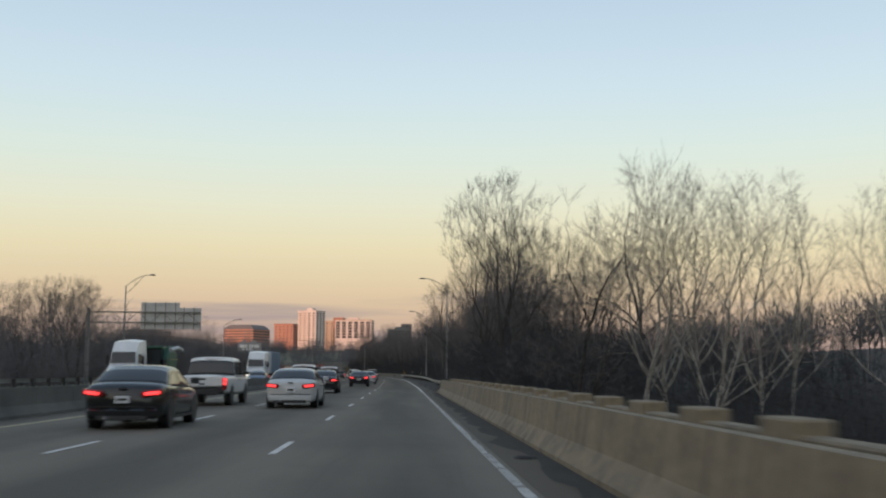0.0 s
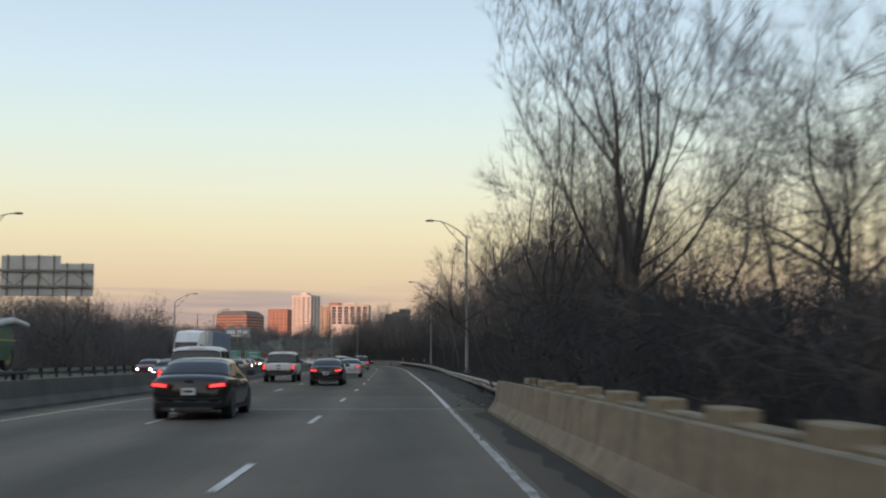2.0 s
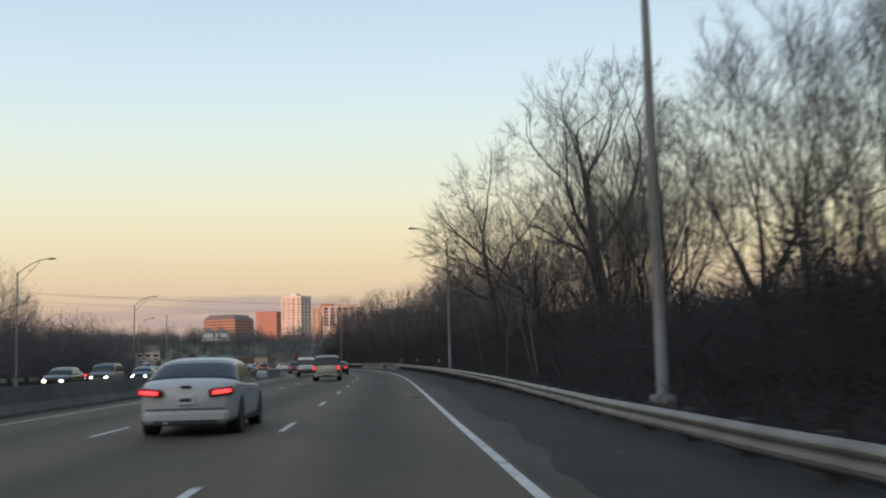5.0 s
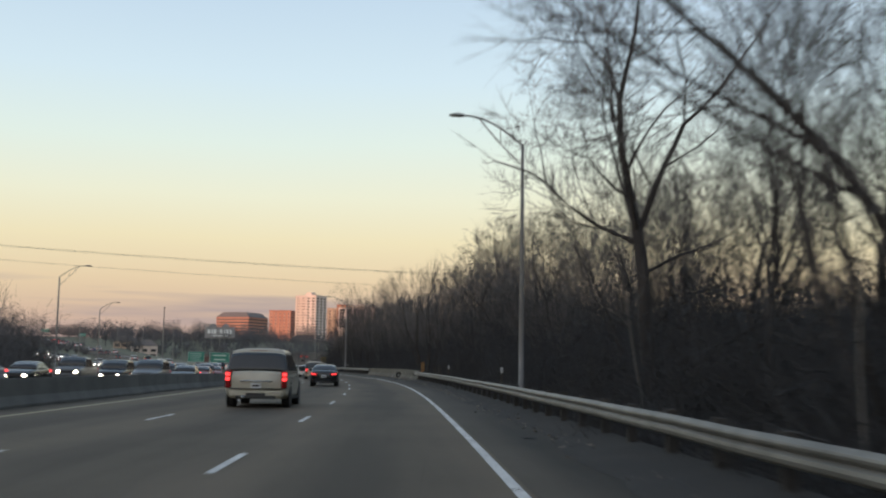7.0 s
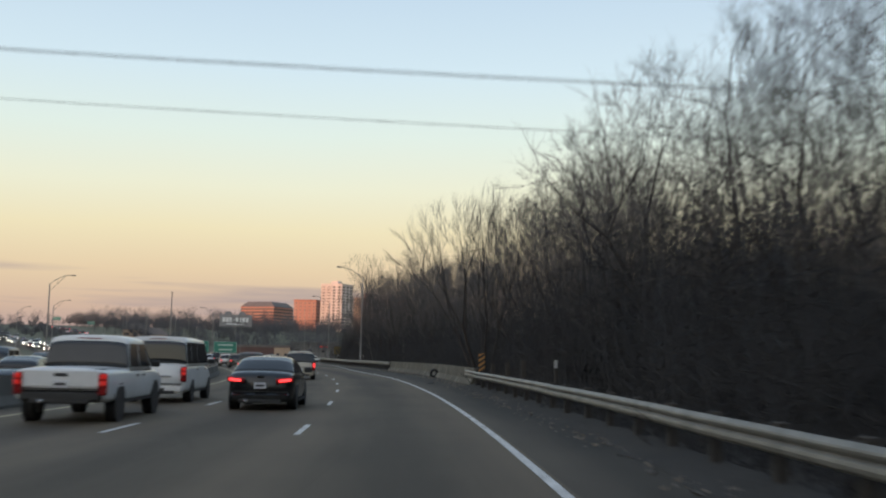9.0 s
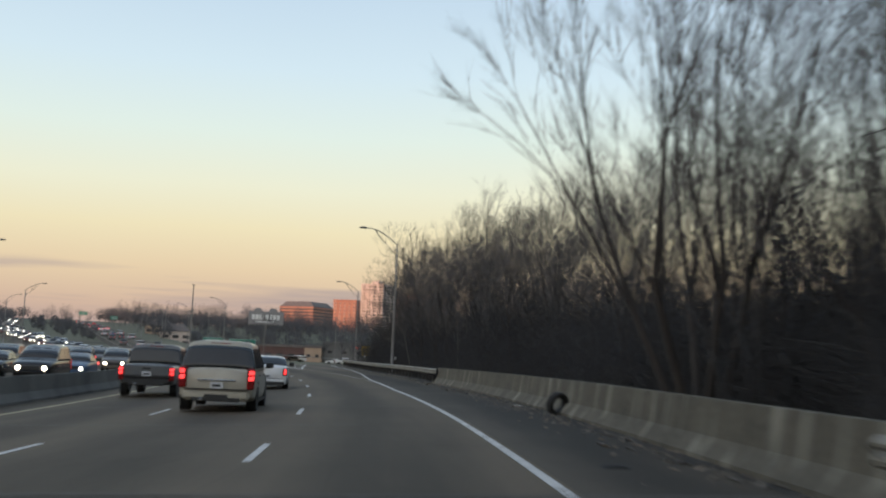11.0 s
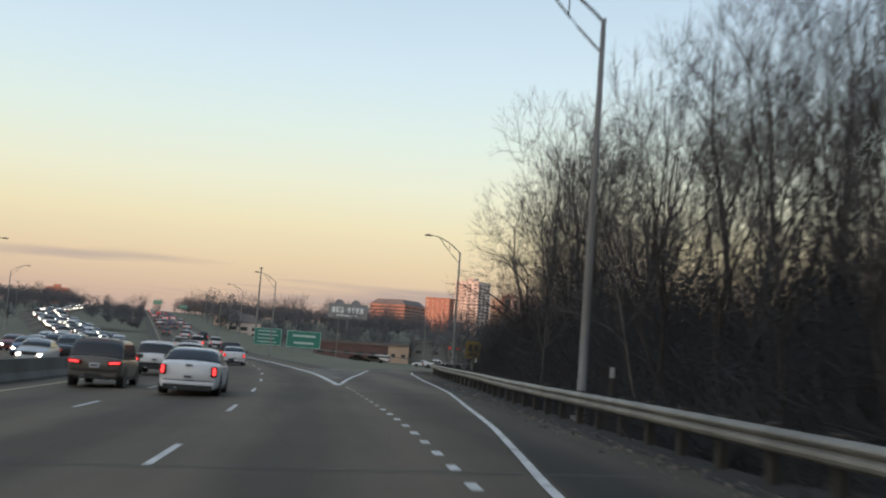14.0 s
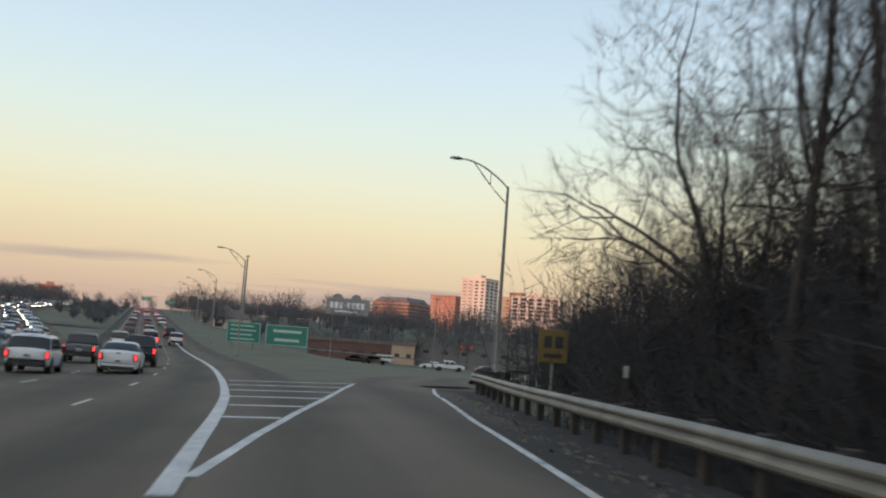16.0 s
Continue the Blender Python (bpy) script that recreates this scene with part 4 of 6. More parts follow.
# the wood on the right, row behind row
rt = random.Random(5)
for row, (o0, gap, hmin, hmax) in enumerate(((5.2, 7.5, 8.0, 11.0), (9.0, 8.5, 10.5, 14.0))):
    s = 58 + row * 2
    while s < 345:
        o = verge(s) + o0 + rt.uniform(-1.6, 1.6) + (1.6 if s < 112 else 0)
        kind = rt.choice(("upright", "upright", "clump") if row == 0 else ("upright", "upright", "spreading", "clump") if row == 1 else ("upright", "spreading"))
        i = rt.randrange(len(KINDS[kind]))
        q = on(s, o)
        h = rt.uniform(hmin, hmax)
        if 176 < s < 234:
            h *= 0.66
        if 240 < s < 292:
            h *= 0.8
        turned, leans = rt.uniform(0, 360), (rt.uniform(-5, 5), rt.uniform(-5, 5))
        if not (s < 84 and row == 0) and not 316 < s < 330:
            tree(kind, i, q.x, q.y, h, turned, leans)
        s += gap * rt.uniform(0.7, 1.35) * (2.2 if 240 < s < 292 else 1.0)
# trees beyond the oncoming lanes
s = -40
while s < 258:
    q = on(s, -34 - rt.uniform(0, 13))
    kind = rt.choice(("upright", "clump", "spreading", "clump"))
    tree(kind, rt.randrange(len(KINDS[kind])), q.x, q.y, rt.uniform(8.5, 12.5) * (1.25 if 108 < s < 150 else 1.0), rt.uniform(0, 360))
    s += rt.uniform(12, 19)


def brush(name, places, top, density, label, mat, spread=1.6, fat=1.0, least=0.35, level=False):
    """Dense bare stems and side twigs round each place (x, y)."""
    g = np.random.default_rng(len(places))
    bases, tips, rads = [], [], []
    for x, y in places:
        z = land_at(x, y)
        height = max(top - z, 1.0) if level else top
        n = density
        a, rr = g.uniform(0, 2 * np.pi, n), spread * np.sqrt(g.uniform(0, 1, n))
        b = np.stack([x + rr * np.cos(a), y + rr * np.sin(a), np.full(n, z - 0.2)], 1)
        h = height * g.uniform(least, 1.05, n) * g.uniform(0.8, 1.15)
        t = b + np.stack([g.normal(0, 0.9, n), g.normal(0, 0.9, n), h / min(1.0, 0.3 + height / 6)], 1) * min(1.0, 0.3 + height / 6)
        bases.append(b)
        tips.append(t)
        rads.append(fat * g.uniform(0.012, 0.032, n))
        k = n * 5
        j = g.integers(0, n, k)
        u = g.uniform(0.12, 0.95, k)[:, None]
        sb = b[j] * (1 - u) + t[j] * u
        L = g.uniform(0.5, 1.7, k) * min(1.0, 0.3 + height / 6)
        dr = g.normal(0, 1, (k, 3))
        dr[:, 2] = np.abs(dr[:, 2]) * 0.7 + 0.15
        dr /= np.linalg.norm(dr, axis=1, keepdims=True)
        bases.append(sb)
        tips.append(sb + dr * L[:, None])
        rads.append(fat * g.uniform(0.010, 0.020, k))
    v, f = spikes(np.concatenate(bases), np.concatenate(tips), np.concatenate(rads))
    ob = part_mesh(name, tri_mesh(name, v, f), mat)
    return tagged(ob, label, "undergrowth", kind="stuff")


places, deep, lower = [], [], []
s = 30.0
while s < 347:
    q = on(s, verge(s) + 4.2 + rt.uniform(-0.6, 0.8) + (3 if s < 52 else 1.5 if s < 112 else 0))
    places.append((q.x, q.y))
    q = on(s + 0.9, verge(s) + 7.5 + rt.uniform(-1, 1))
    (lower if 68 < s < 84 or 116 < s < 164 else deep).append((q.x, q.y))
    q = on(s + 0.3, verge(s) + 13 + rt.uniform(-2, 2))
    (lower if 68 < s < 84 or 116 < s < 164 else deep).append((q.x, q.y))
    s += 1.9
for i in range(170):
    q = on(rt.uniform(-10, 350), rt.uniform(24, 44))
    deep.append((q.x, q.y))
for i in range(60):
    q = on(rt.uniform(6, 64), rt.uniform(13, 32))
    deep.append((q.x, q.y))
tall, low_ones, high_ones = [], [], []
for i in range(170):
    s = rt.uniform(234, 346)
    q = on(s, verge(s) + rt.uniform(4.5, 17))
    (tall if s > 316 else high_ones if s > 276 or s < 250 else low_ones).append((q.x, q.y))
for i in range(12):
    s = rt.uniform(134, 150)
    q = on(s, verge(s) + rt.uniform(9, 19))
    lower.append((q.x, q.y))
for i in range(18):
    s = rt.uniform(320, 348)
    q = on(s, verge(s) + rt.uniform(4.8, 12))
    tall.append((q.x, q.y))
corner = []
for i in range(26):
    s = rt.uniform(336, 346)
    q = on(s, verge(s) + rt.uniform(4.2, 9.0))
    corner.append((q.x, q.y))
bend = []
for i in range(26):
    q = on(rt.uniform(352, 366), rt.uniform(18.0, 23))
    bend.append((q.x, q.y))
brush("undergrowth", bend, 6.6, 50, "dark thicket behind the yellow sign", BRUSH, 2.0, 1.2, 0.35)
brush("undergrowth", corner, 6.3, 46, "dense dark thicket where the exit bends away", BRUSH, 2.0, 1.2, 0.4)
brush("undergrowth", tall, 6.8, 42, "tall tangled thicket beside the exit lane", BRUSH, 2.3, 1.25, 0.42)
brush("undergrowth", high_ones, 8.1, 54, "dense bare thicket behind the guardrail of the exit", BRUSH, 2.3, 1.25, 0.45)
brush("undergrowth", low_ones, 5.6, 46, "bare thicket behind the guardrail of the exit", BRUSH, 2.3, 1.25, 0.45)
mid, thin, fair = [], [], []
for i in range(170):
    s = rt.uniform(72, 240)
    q = on(s, verge(s) + rt.uniform(5.5, 18))
    if i % 2 or not 116 < s < 164:
        (fair if 164 < s < 205 else mid if s > 164 or 84 < s < 116 else thin).append((q.x, q.y))
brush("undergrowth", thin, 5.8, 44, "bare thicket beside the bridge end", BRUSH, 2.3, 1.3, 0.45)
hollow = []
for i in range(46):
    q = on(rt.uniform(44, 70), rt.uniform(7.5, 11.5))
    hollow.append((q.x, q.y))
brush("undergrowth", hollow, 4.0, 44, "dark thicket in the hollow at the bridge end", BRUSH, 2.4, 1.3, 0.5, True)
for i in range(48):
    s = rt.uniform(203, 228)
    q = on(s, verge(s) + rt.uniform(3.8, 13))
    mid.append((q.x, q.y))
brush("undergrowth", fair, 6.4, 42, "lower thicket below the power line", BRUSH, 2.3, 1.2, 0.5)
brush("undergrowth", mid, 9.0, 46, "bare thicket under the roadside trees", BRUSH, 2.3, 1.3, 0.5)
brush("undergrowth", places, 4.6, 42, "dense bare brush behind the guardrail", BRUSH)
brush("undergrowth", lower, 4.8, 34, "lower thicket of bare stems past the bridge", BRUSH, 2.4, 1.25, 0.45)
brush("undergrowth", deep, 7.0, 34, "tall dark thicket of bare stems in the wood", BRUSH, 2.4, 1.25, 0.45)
low_tufts = []
s = 53.0
while s < 350:
    if not 224 < s < 272:
        q = on(s, verge(s) + rt.uniform(0.9, 2.6))
        low_tufts.append((q.x, q.y))
    s += 1.5
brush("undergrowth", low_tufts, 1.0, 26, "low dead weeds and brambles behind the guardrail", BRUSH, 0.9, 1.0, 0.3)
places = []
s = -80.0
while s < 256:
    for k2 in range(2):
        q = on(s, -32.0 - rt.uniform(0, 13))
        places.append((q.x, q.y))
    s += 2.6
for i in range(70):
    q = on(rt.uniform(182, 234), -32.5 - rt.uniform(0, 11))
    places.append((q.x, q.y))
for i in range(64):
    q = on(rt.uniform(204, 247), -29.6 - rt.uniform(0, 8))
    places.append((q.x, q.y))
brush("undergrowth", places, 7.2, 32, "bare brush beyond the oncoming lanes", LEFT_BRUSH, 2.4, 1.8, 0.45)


def far_woods(name, places, label, r=0.05, n=60, mat=FAR_WOOD):
    """Far rows of bare trees, too small to tell apart: a trunk, some limbs and a rounded haze of fine twigs each."""
    g = np.random.default_rng(3)
    bases, tips, rads = [], [], []
    for x, y, h in places:
        b0 = np.array([x, y, land_at(x, y) - 0.5])
        mid = b0 + [0, 0, h * g.uniform(0.55, 0.62)]
        size = np.array([h * g.uniform(0.28, 0.40), h * g.uniform(0.28, 0.40), h * g.uniform(0.34, 0.40)])
        k = 9
        d = g.normal(0, 1, (k, 3))
        d[:, 2] = np.abs(d[:, 2]) * 0.8
        d /= np.linalg.norm(d, axis=1, keepdims=True)
        u = g.uniform(0.25, 0.5, k)[:, None]
        bases += [b0[None], b0 + u * np.array([[0, 0, h * 0.9]])]
        tips += [(b0 + [0, 0, h * 0.8])[None], mid + d * size * 0.8]
        rads += [np.array([h * 0.014]), np.full(k, r * 1.5)]
        d = g.normal(0, 1, (n, 3))
        d /= np.linalg.norm(d, axis=1, keepdims=True)
        q = mid + d * size * g.uniform(0.25, 0.95, n)[:, None] ** 0.6
        w = d * size / h * 1.6 + np.stack([g.normal(0, 0.3, n), g.normal(0, 0.3, n), g.uniform(0.2, 0.9, n)], 1)
        w /= np.linalg.norm(w, axis=1, keepdims=True)
        bases.append(q)
        tips.append(q + w * (h * g.uniform(0.08, 0.22, n))[:, None])
        rads.append(np.full(n, r))
    v, f = spikes(np.concatenate(bases), np.concatenate(tips), np.concatenate(rads))
    return tagged(part_mesh(name, tri_mesh(name, v, f), mat), label, "woods", kind="stuff")


spots = []
for i in range(430):
    s, o = rt.uniform(540, 920), rt.uniform(12, 340)
    q = on(s, o)
    if o > 60 or s > 660:
        spots.append((q.x, q.y, rt.uniform(10, 17)))
for i in range(170):
    s, o = rt.uniform(430, 1000), -rt.uniform(60, 420)
    q = on(s, o)
    spots.append((q.x, q.y, rt.uniform(8, 13)))
for i in range(200):
    q = on(rt.uniform(262, 1000), -rt.uniform(38, 95))
    spots.append((q.x, q.y, rt.uniform(6.5, 10)))
for i in range(150):
    q = on(rt.uniform(1000, 1500), rt.uniform(-200, 160))
    spots.append((q.x, q.y, rt.uniform(9, 15)))
while len(spots) < 1230:
    a, d = rt.uniform(-0.12, 0.62), rt.uniform(430, 720)
    x, y = -10 - d * math.sin(a), 235 + d * math.cos(a)
    ps, po = road_place(np.array([x]), np.array([y]))
    if not -62 < po[0] < 15:
        spots.append((x, y, rt.uniform(7, 10.5)))
far_woods("distant_woods", spots, "distant bare woods on rising ground", 0.10, 80)
spots = []
while len(spots) < 430:
    s, o = rt.uniform(880, 1030), rt.uniform(-330, 170)
    if not -56 < o < 12:
        q = on(s, o)
        spots.append((q.x, q.y, rt.uniform(7, 11.5)))
while len(spots) < 480:
    s = rt.uniform(560, 900)
    if apart(s) < -12:
        q = on(s, rt.uniform(-9.5 + apart(s) + 1.5, -10.5))
        spots.append((q.x, q.y, rt.uniform(3, 6)))
for i in range(70):
    x, y = rt.uniform(-135, -10), rt.uniform(618, 660)
    spots.append((x, y, rt.uniform(5, 8.5)))
far_woods("distant_woods", spots, "line of bare trees along the crest of the hill", 0.10, 110)

spots = []
for i in range(210):
    q = on(rt.uniform(0, 350), rt.uniform(46, 95))
    spots.append((q.x, q.y, rt.uniform(8, 11)))
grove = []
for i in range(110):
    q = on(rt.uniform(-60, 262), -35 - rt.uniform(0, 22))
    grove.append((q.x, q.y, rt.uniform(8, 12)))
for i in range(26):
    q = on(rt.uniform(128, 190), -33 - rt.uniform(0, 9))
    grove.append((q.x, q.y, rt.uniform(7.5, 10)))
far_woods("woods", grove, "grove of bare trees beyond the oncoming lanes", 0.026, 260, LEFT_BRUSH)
far_woods("woods", spots, "dense bare woods behind the roadside trees", 0.06, 110)


# leaves, grit and scraps on the shoulder, too small to count
g = np.random.default_rng(21)
n = 4200
gs2 = g.uniform(54, 350, n)
base = np.array([on(a, verge(a) - b, 0.004) for a, b in zip(gs2, np.abs(g.normal(0.1, 0.45, n)))])
tip = base + np.stack([g.normal(0, 0.05, n), g.normal(0, 0.05, n), g.uniform(0.015, 0.06, n)], 1)
v, f = spikes(base, tip, g.uniform(0.012, 0.05, n) * g.choice([1.0, 1.0, 1.0, 1.9], n))
tagged(part_mesh("shoulder_grit", tri_mesh("shoulder_grit", v, f), TWIG_PALE), "pale dead leaves and grit scattered on the shoulder", "leaf litter", kind="stuff")

# clods and heaps of wet leaves along the rail
for mat, n, seed, label in ((DIRT, 700, 5, "dark clods of earth and wet leaves by the guardrail"), (BARK_GREY, 300, 6, "pale scraps of bark and dead grass by the guardrail")):
    g = np.random.default_rng(seed)
    along = g.uniform(56, 172, n)
    base = np.array([on(a, verge(a) - b, 0.012) for a, b in zip(along, np.abs(g.normal(0.0, 0.5, n)) - 0.15)])
    tip = base + np.stack([g.normal(0, 0.05, n), g.normal(0, 0.05, n), g.uniform(0.015, 0.05, n)], 1)
    v, f = spikes(base, tip, g.uniform(0.015, 0.05, n) * (1.0 if mat is DIRT else 0.6))
    tagged(part_mesh("leaf_heaps", tri_mesh("leaf_heaps", v, f), mat), label, "leaf litter", kind="stuff")

# ---- buildings ----
WALL_PALE = material("pale_render", (0.66, 0.55, 0.48), (0.55, 0.45, 0.40), 0.85, 0.15, fine=0.3, bump_scale=2)
WALL_BRICK = material("red_brick", (0.42, 0.19, 0.13), (0.32, 0.14, 0.10), 0.88, 0.2, fine=0.4, bump_scale=4)
WALL_TAN = material("tan_brick", (0.46, 0.34, 0.25), (0.36, 0.26, 0.19), 0.88, 0.2, fine=0.4, bump_scale=4)
WALL_GREY = material("grey_cladding", (0.17, 0.165, 0.16), (0.12, 0.118, 0.115), 0.8, 0.2, fine=0.3, bump_scale=3)
WALL_MAROON = material("dull_maroon_brick", (0.15, 0.085, 0.075), (0.10, 0.062, 0.056), 0.9, 0.3, fine=0.4, bump_scale=5)
ROOF_DARK = material("dark_roof", (0.17, 0.14, 0.13), (0.11, 0.10, 0.095), 0.85, 0.4)
GLASS_FAR = material("dark_window_glass", (0.10, 0.09, 0.09), (0.05, 0.05, 0.055), 0.25, 0.5, spec=0.4, vary=0.5)
CABLE = material("grey_cable", (0.10, 0.10, 0.10), (0.07, 0.07, 0.07), 0.6)


def block(w, d, z0, z1, bevel=0.0):
    bm = bmesh.new()
    box(bm, -w / 2, w / 2, -d / 2, d / 2, z0, z1, bevel=bevel)
    return bm


def building(name, x, y, turn, w, d, z1, floors, cols, side_cols, wall, label, win=(0.62, 0.55), band=False, balcony=False, cap=None, z0=None, mansard=0.0, plant=True):
    """A block with a window grid on its front (towards -y) and on both sides, a parapet, and roof plant."""
    z0 = land_at(x, y) - 2 if z0 is None else z0
    b = thing(name, Matrix.Translation((x, y, 0)) @ pose(0, 0, 0, 0, 0, turn), label, "building", "buildings on the skyline")
    part("wall", block(w, d, z0, z1), wall, b)
    bm = bmesh.new()
    if mansard:
        vs = box(bm, -w / 2 - 0.4, w / 2 + 0.4, -d / 2 - 0.4, d / 2 + 0.4, z1, z1 + mansard)
        for v in vs:
            if v.co.z > z1 + mansard / 2:
                v.co.x *= 1 - 2 * mansard / w * 1.1
                v.co.y *= 1 - 2 * mansard / d * 0.8
    else:
        box(bm, -w / 2 - 0.3, w / 2 + 0.3, -d / 2 - 0.3, d / 2 + 0.3, z1, z1 + 0.9)
    part("roof", bm, cap or wall, b)
    if plant and not mansard:
        bm = bmesh.new()
        box(bm, -w * 0.18, w * 0.12, -d * 0.2, d * 0.2, z1 + 0.9, z1 + 4.0)
        part("roof_plant", bm, wall, b)
    top = z1 - 1.0
    fh = min(3.6, (top - z0) / floors) if not band else 3.9
    bays = (("front", w, cols), ("side", d, side_cols))
    meshes = {}
    for key, span, n in bays:
        if not n:
            continue
        cw = span / n
        bm = bmesh.new()
        ww, wh = (cw * (0.92 if band else win[0])) / 2, fh * win[1] / 2
        box(bm, -ww, ww, -0.12, 0.06, -wh, wh)
        me = bpy.data.meshes.new("window")
        bm.to_mesh(me)
        bm.free()
        meshes[key] = me
        bm = bmesh.new()
        box(bm, -cw * 0.42, cw * 0.42, -1.3, 0.0, -wh - 0.35, -wh - 0.15)
        box(bm, -cw * 0.42, cw * 0.42, -1.3, -1.2, -wh - 0.15, -wh + 0.75)
        bal = bpy.data.meshes.new("balcony")
        bm.to_mesh(bal)
        bm.free()
        for f in range(floors):
            z = top - fh * (f + 0.5)
            for c in range(n):
                u = -span / 2 + cw * (c + 0.5)
                for side in ((0,) if key == "front" else (1, -1)):
                    m = Matrix.Translation((u, -d / 2, z)) if key == "front" else pose(side * w / 2, u, z, 0, 0, 90 * side)
                    o = part_mesh("window", me, GLASS_FAR, b)
                    o.matrix_local = m
                    if balcony and key == "front" and c in balcony:
                        o2 = part_mesh("balcony", bal, wall, b)
                        o2.matrix_local = m
    return b


building("tower_block", -104, 1200, -27, 24, 20, 71, 16, 4, 3, WALL_PALE, "pale high-rise block with balconies, lit pink by the low sun", balcony=(0, 1), win=(0.5, 0.5))
building("office_building", -224, 1512, -22, 48, 48, 62, 5, 12, 8, WALL_BRICK, "long red brick offices with window bands and dark mansard roof", band=True, mansard=6.5, cap=ROOF_DARK, win=(0.9, 0.42))
building("apartment_block", -140, 1262, -12, 24, 18, 58.5, 6, 5, 3, WALL_BRICK, "low red brick block beside the tower", win=(0.3, 0.4), plant=False)
building("hospital_block", -60, 1326, -4, 46, 36, 66.5, 6, 6, 6, WALL_PALE, "pale offices with tall dark window bays", cap=WALL_TAN, win=(0.66, 0.78))
building("hospital_block", -80.5, 1342, -10, 12, 16, 70.5, 7, 2, 2, WALL_BRICK, "red brick stair block beside the pale offices", plant=False, win=(0.4, 0.5))
building("hospital_block", -93.5, 1372, -10, 13, 16, 68, 8, 2, 2, WALL_TAN, "plain tan block between the tower and the offices", plant=False, win=(0.3, 0.4))
building("school_building", -4, 1400, 6, 30, 20, 59, 5, 8, 3, WALL_GREY, "dark grey block on the skyline with a stepped roof")
building("school_building", 6, 1404, 6, 13, 14, 66, 6, 3, 3, WALL_GREY, "dark grey upper storeys of the stepped block", plant=False)
building("brick_tower", -560, 1330, 20, 22, 18, 47, 5, 4, 2, WALL_BRICK, "distant red brick building over the bare woods")
# shops and yards beyond the exit
building("shop_building", -79, 606, 4, 25, 16, 4.6, 1, 6, 0, WALL_MAROON, "low dull red shop building with dark glazing", win=(0.5, 0.3), cap=ROOF_DARK, plant=False)
building("shop_building", -42, 600, 4, 36, 20, 6.3, 1, 7, 0, WALL_GREY, "long grey shop building beside a car park", win=(0.3, 0.25), cap=WALL_GREY, plant=False)
building("shop_building", -62.4, 588, 6, 6, 8, 4.6, 1, 2, 1, WALL_TAN, "small tan building beside the street", win=(0.4, 0.3), cap=ROOF_DARK, plant=False)
building("house", -128, 640, 20, 12, 9, 9.5, 2, 3, 2, WALL_PALE, "pale house among bare trees", mansard=3.0, cap=ROOF_DARK)
building("house", -150, 690, 10, 12, 9, 12.5, 2, 3, 2, WALL_TAN, "tan house among bare trees", mansard=3.0, cap=ROOF_DARK)
# cross street and car park
street = tagged(part_mesh("street", mesh_of("street", [(-125, 512, land_at(-125, 512) + 0.3), (-5, 540, 0.12), (-5, 550, 0.12), (-125, 523, land_at(-125, 523) + 0.3)], [(0, 1, 2, 3)]), ASPHALT_OLD),
                "asphalt cross street beyond the grass", "street", kind="structure")

# ---- billboard ----
# dark sheet raised to mid grey, with haze over the distance put in its colour
BOARD_DARK = material("hazed_billboard_sheet", (0.26, 0.25, 0.25), (0.20, 0.19, 0.19), 0.6, 0.5)
BOARD_WHITE = material("white_billboard_print", (0.75, 0.75, 0.74), (0.65, 0.65, 0.64), 0.6, 0.5)
bb = thing("billboard", Matrix.Translation((-99, 678, 0)) @ pose(0, 0, 0, 0, 0, 10), "dark billboard with pale bars of print on a steel post", "billboard")
bm = bmesh.new()
box(bm, -7.6, 7.6, -0.25, 0.25, 14.9, 20.6, bevel=0.05)
part("panel", bm, BOARD_DARK, bb)
for x in (-3.6, 2.9):
    bm = bmesh.new()
    bmesh.ops.create_cone(bm, cap_ends=True, segments=20, radius1=1.9, radius2=1.9, depth=0.4, matrix=pose(x, 0, 20.3, 90))
    part("topper", bm, BOARD_DARK, bb)
bm = bmesh.new()
for i, x in enumerate((-6.2, -4.6, -3.0, -1.3, -0.1, 1.5, 3.1, 4.7)):
    if i != 3:
        box(bm, x, x + 1.25, -0.30, -0.256, 17.0, 19.2)
    else:
        box(bm, x, x + 0.7, -0.30, -0.256, 17.9, 18.3)
part("print_bar", bm, BOARD_WHITE, bb, "pale bars of print")
bm = bmesh.new()
box(bm, -4.5, 3.8, -0.30, -0.256, 15.7, 16.3)
part("print_bar", bm, BOARD_WHITE, bb, "pale line of small print")
bm = bmesh.new()
box(bm, -7.8, 7.8, -0.9, -0.3, 14.4, 14.6)
part("catwalk", bm, STEEL, bb)
vs, fs = tube([Vector((0, 0.3, land_at(-99, 678) - 1)), Vector((0, 0.3, 15))], [0.5, 0.5], 12)
part_mesh("post", mesh_of("post", vs, fs), POLE, bb)

# ---- signs ----
GREEN = material("green_sign_sheeting", (0.028, 0.190, 0.138), (0.022, 0.150, 0.110), 0.45, 0.6)
WHITE = material("white_sign_legend", (0.45, 0.55, 0.50), (0.36, 0.46, 0.42), 0.5, 1)
SIGN_BACK = material("dull_aluminium", (0.46, 0.46, 0.45), (0.34, 0.34, 0.335), 0.5, 0.8, metal=0.4)
YELLOW = material("yellow_sign_sheeting", (0.15, 0.10, 0.018), (0.11, 0.075, 0.015), 0.5, 1)
ORANGE = material("orange_marker_sheeting", (0.38, 0.19, 0.05), (0.30, 0.14, 0.04), 0.5, 1)
BLACK = material("black_sheeting", (0.02, 0.02, 0.02), (0.015, 0.015, 0.015), 0.5, 1)


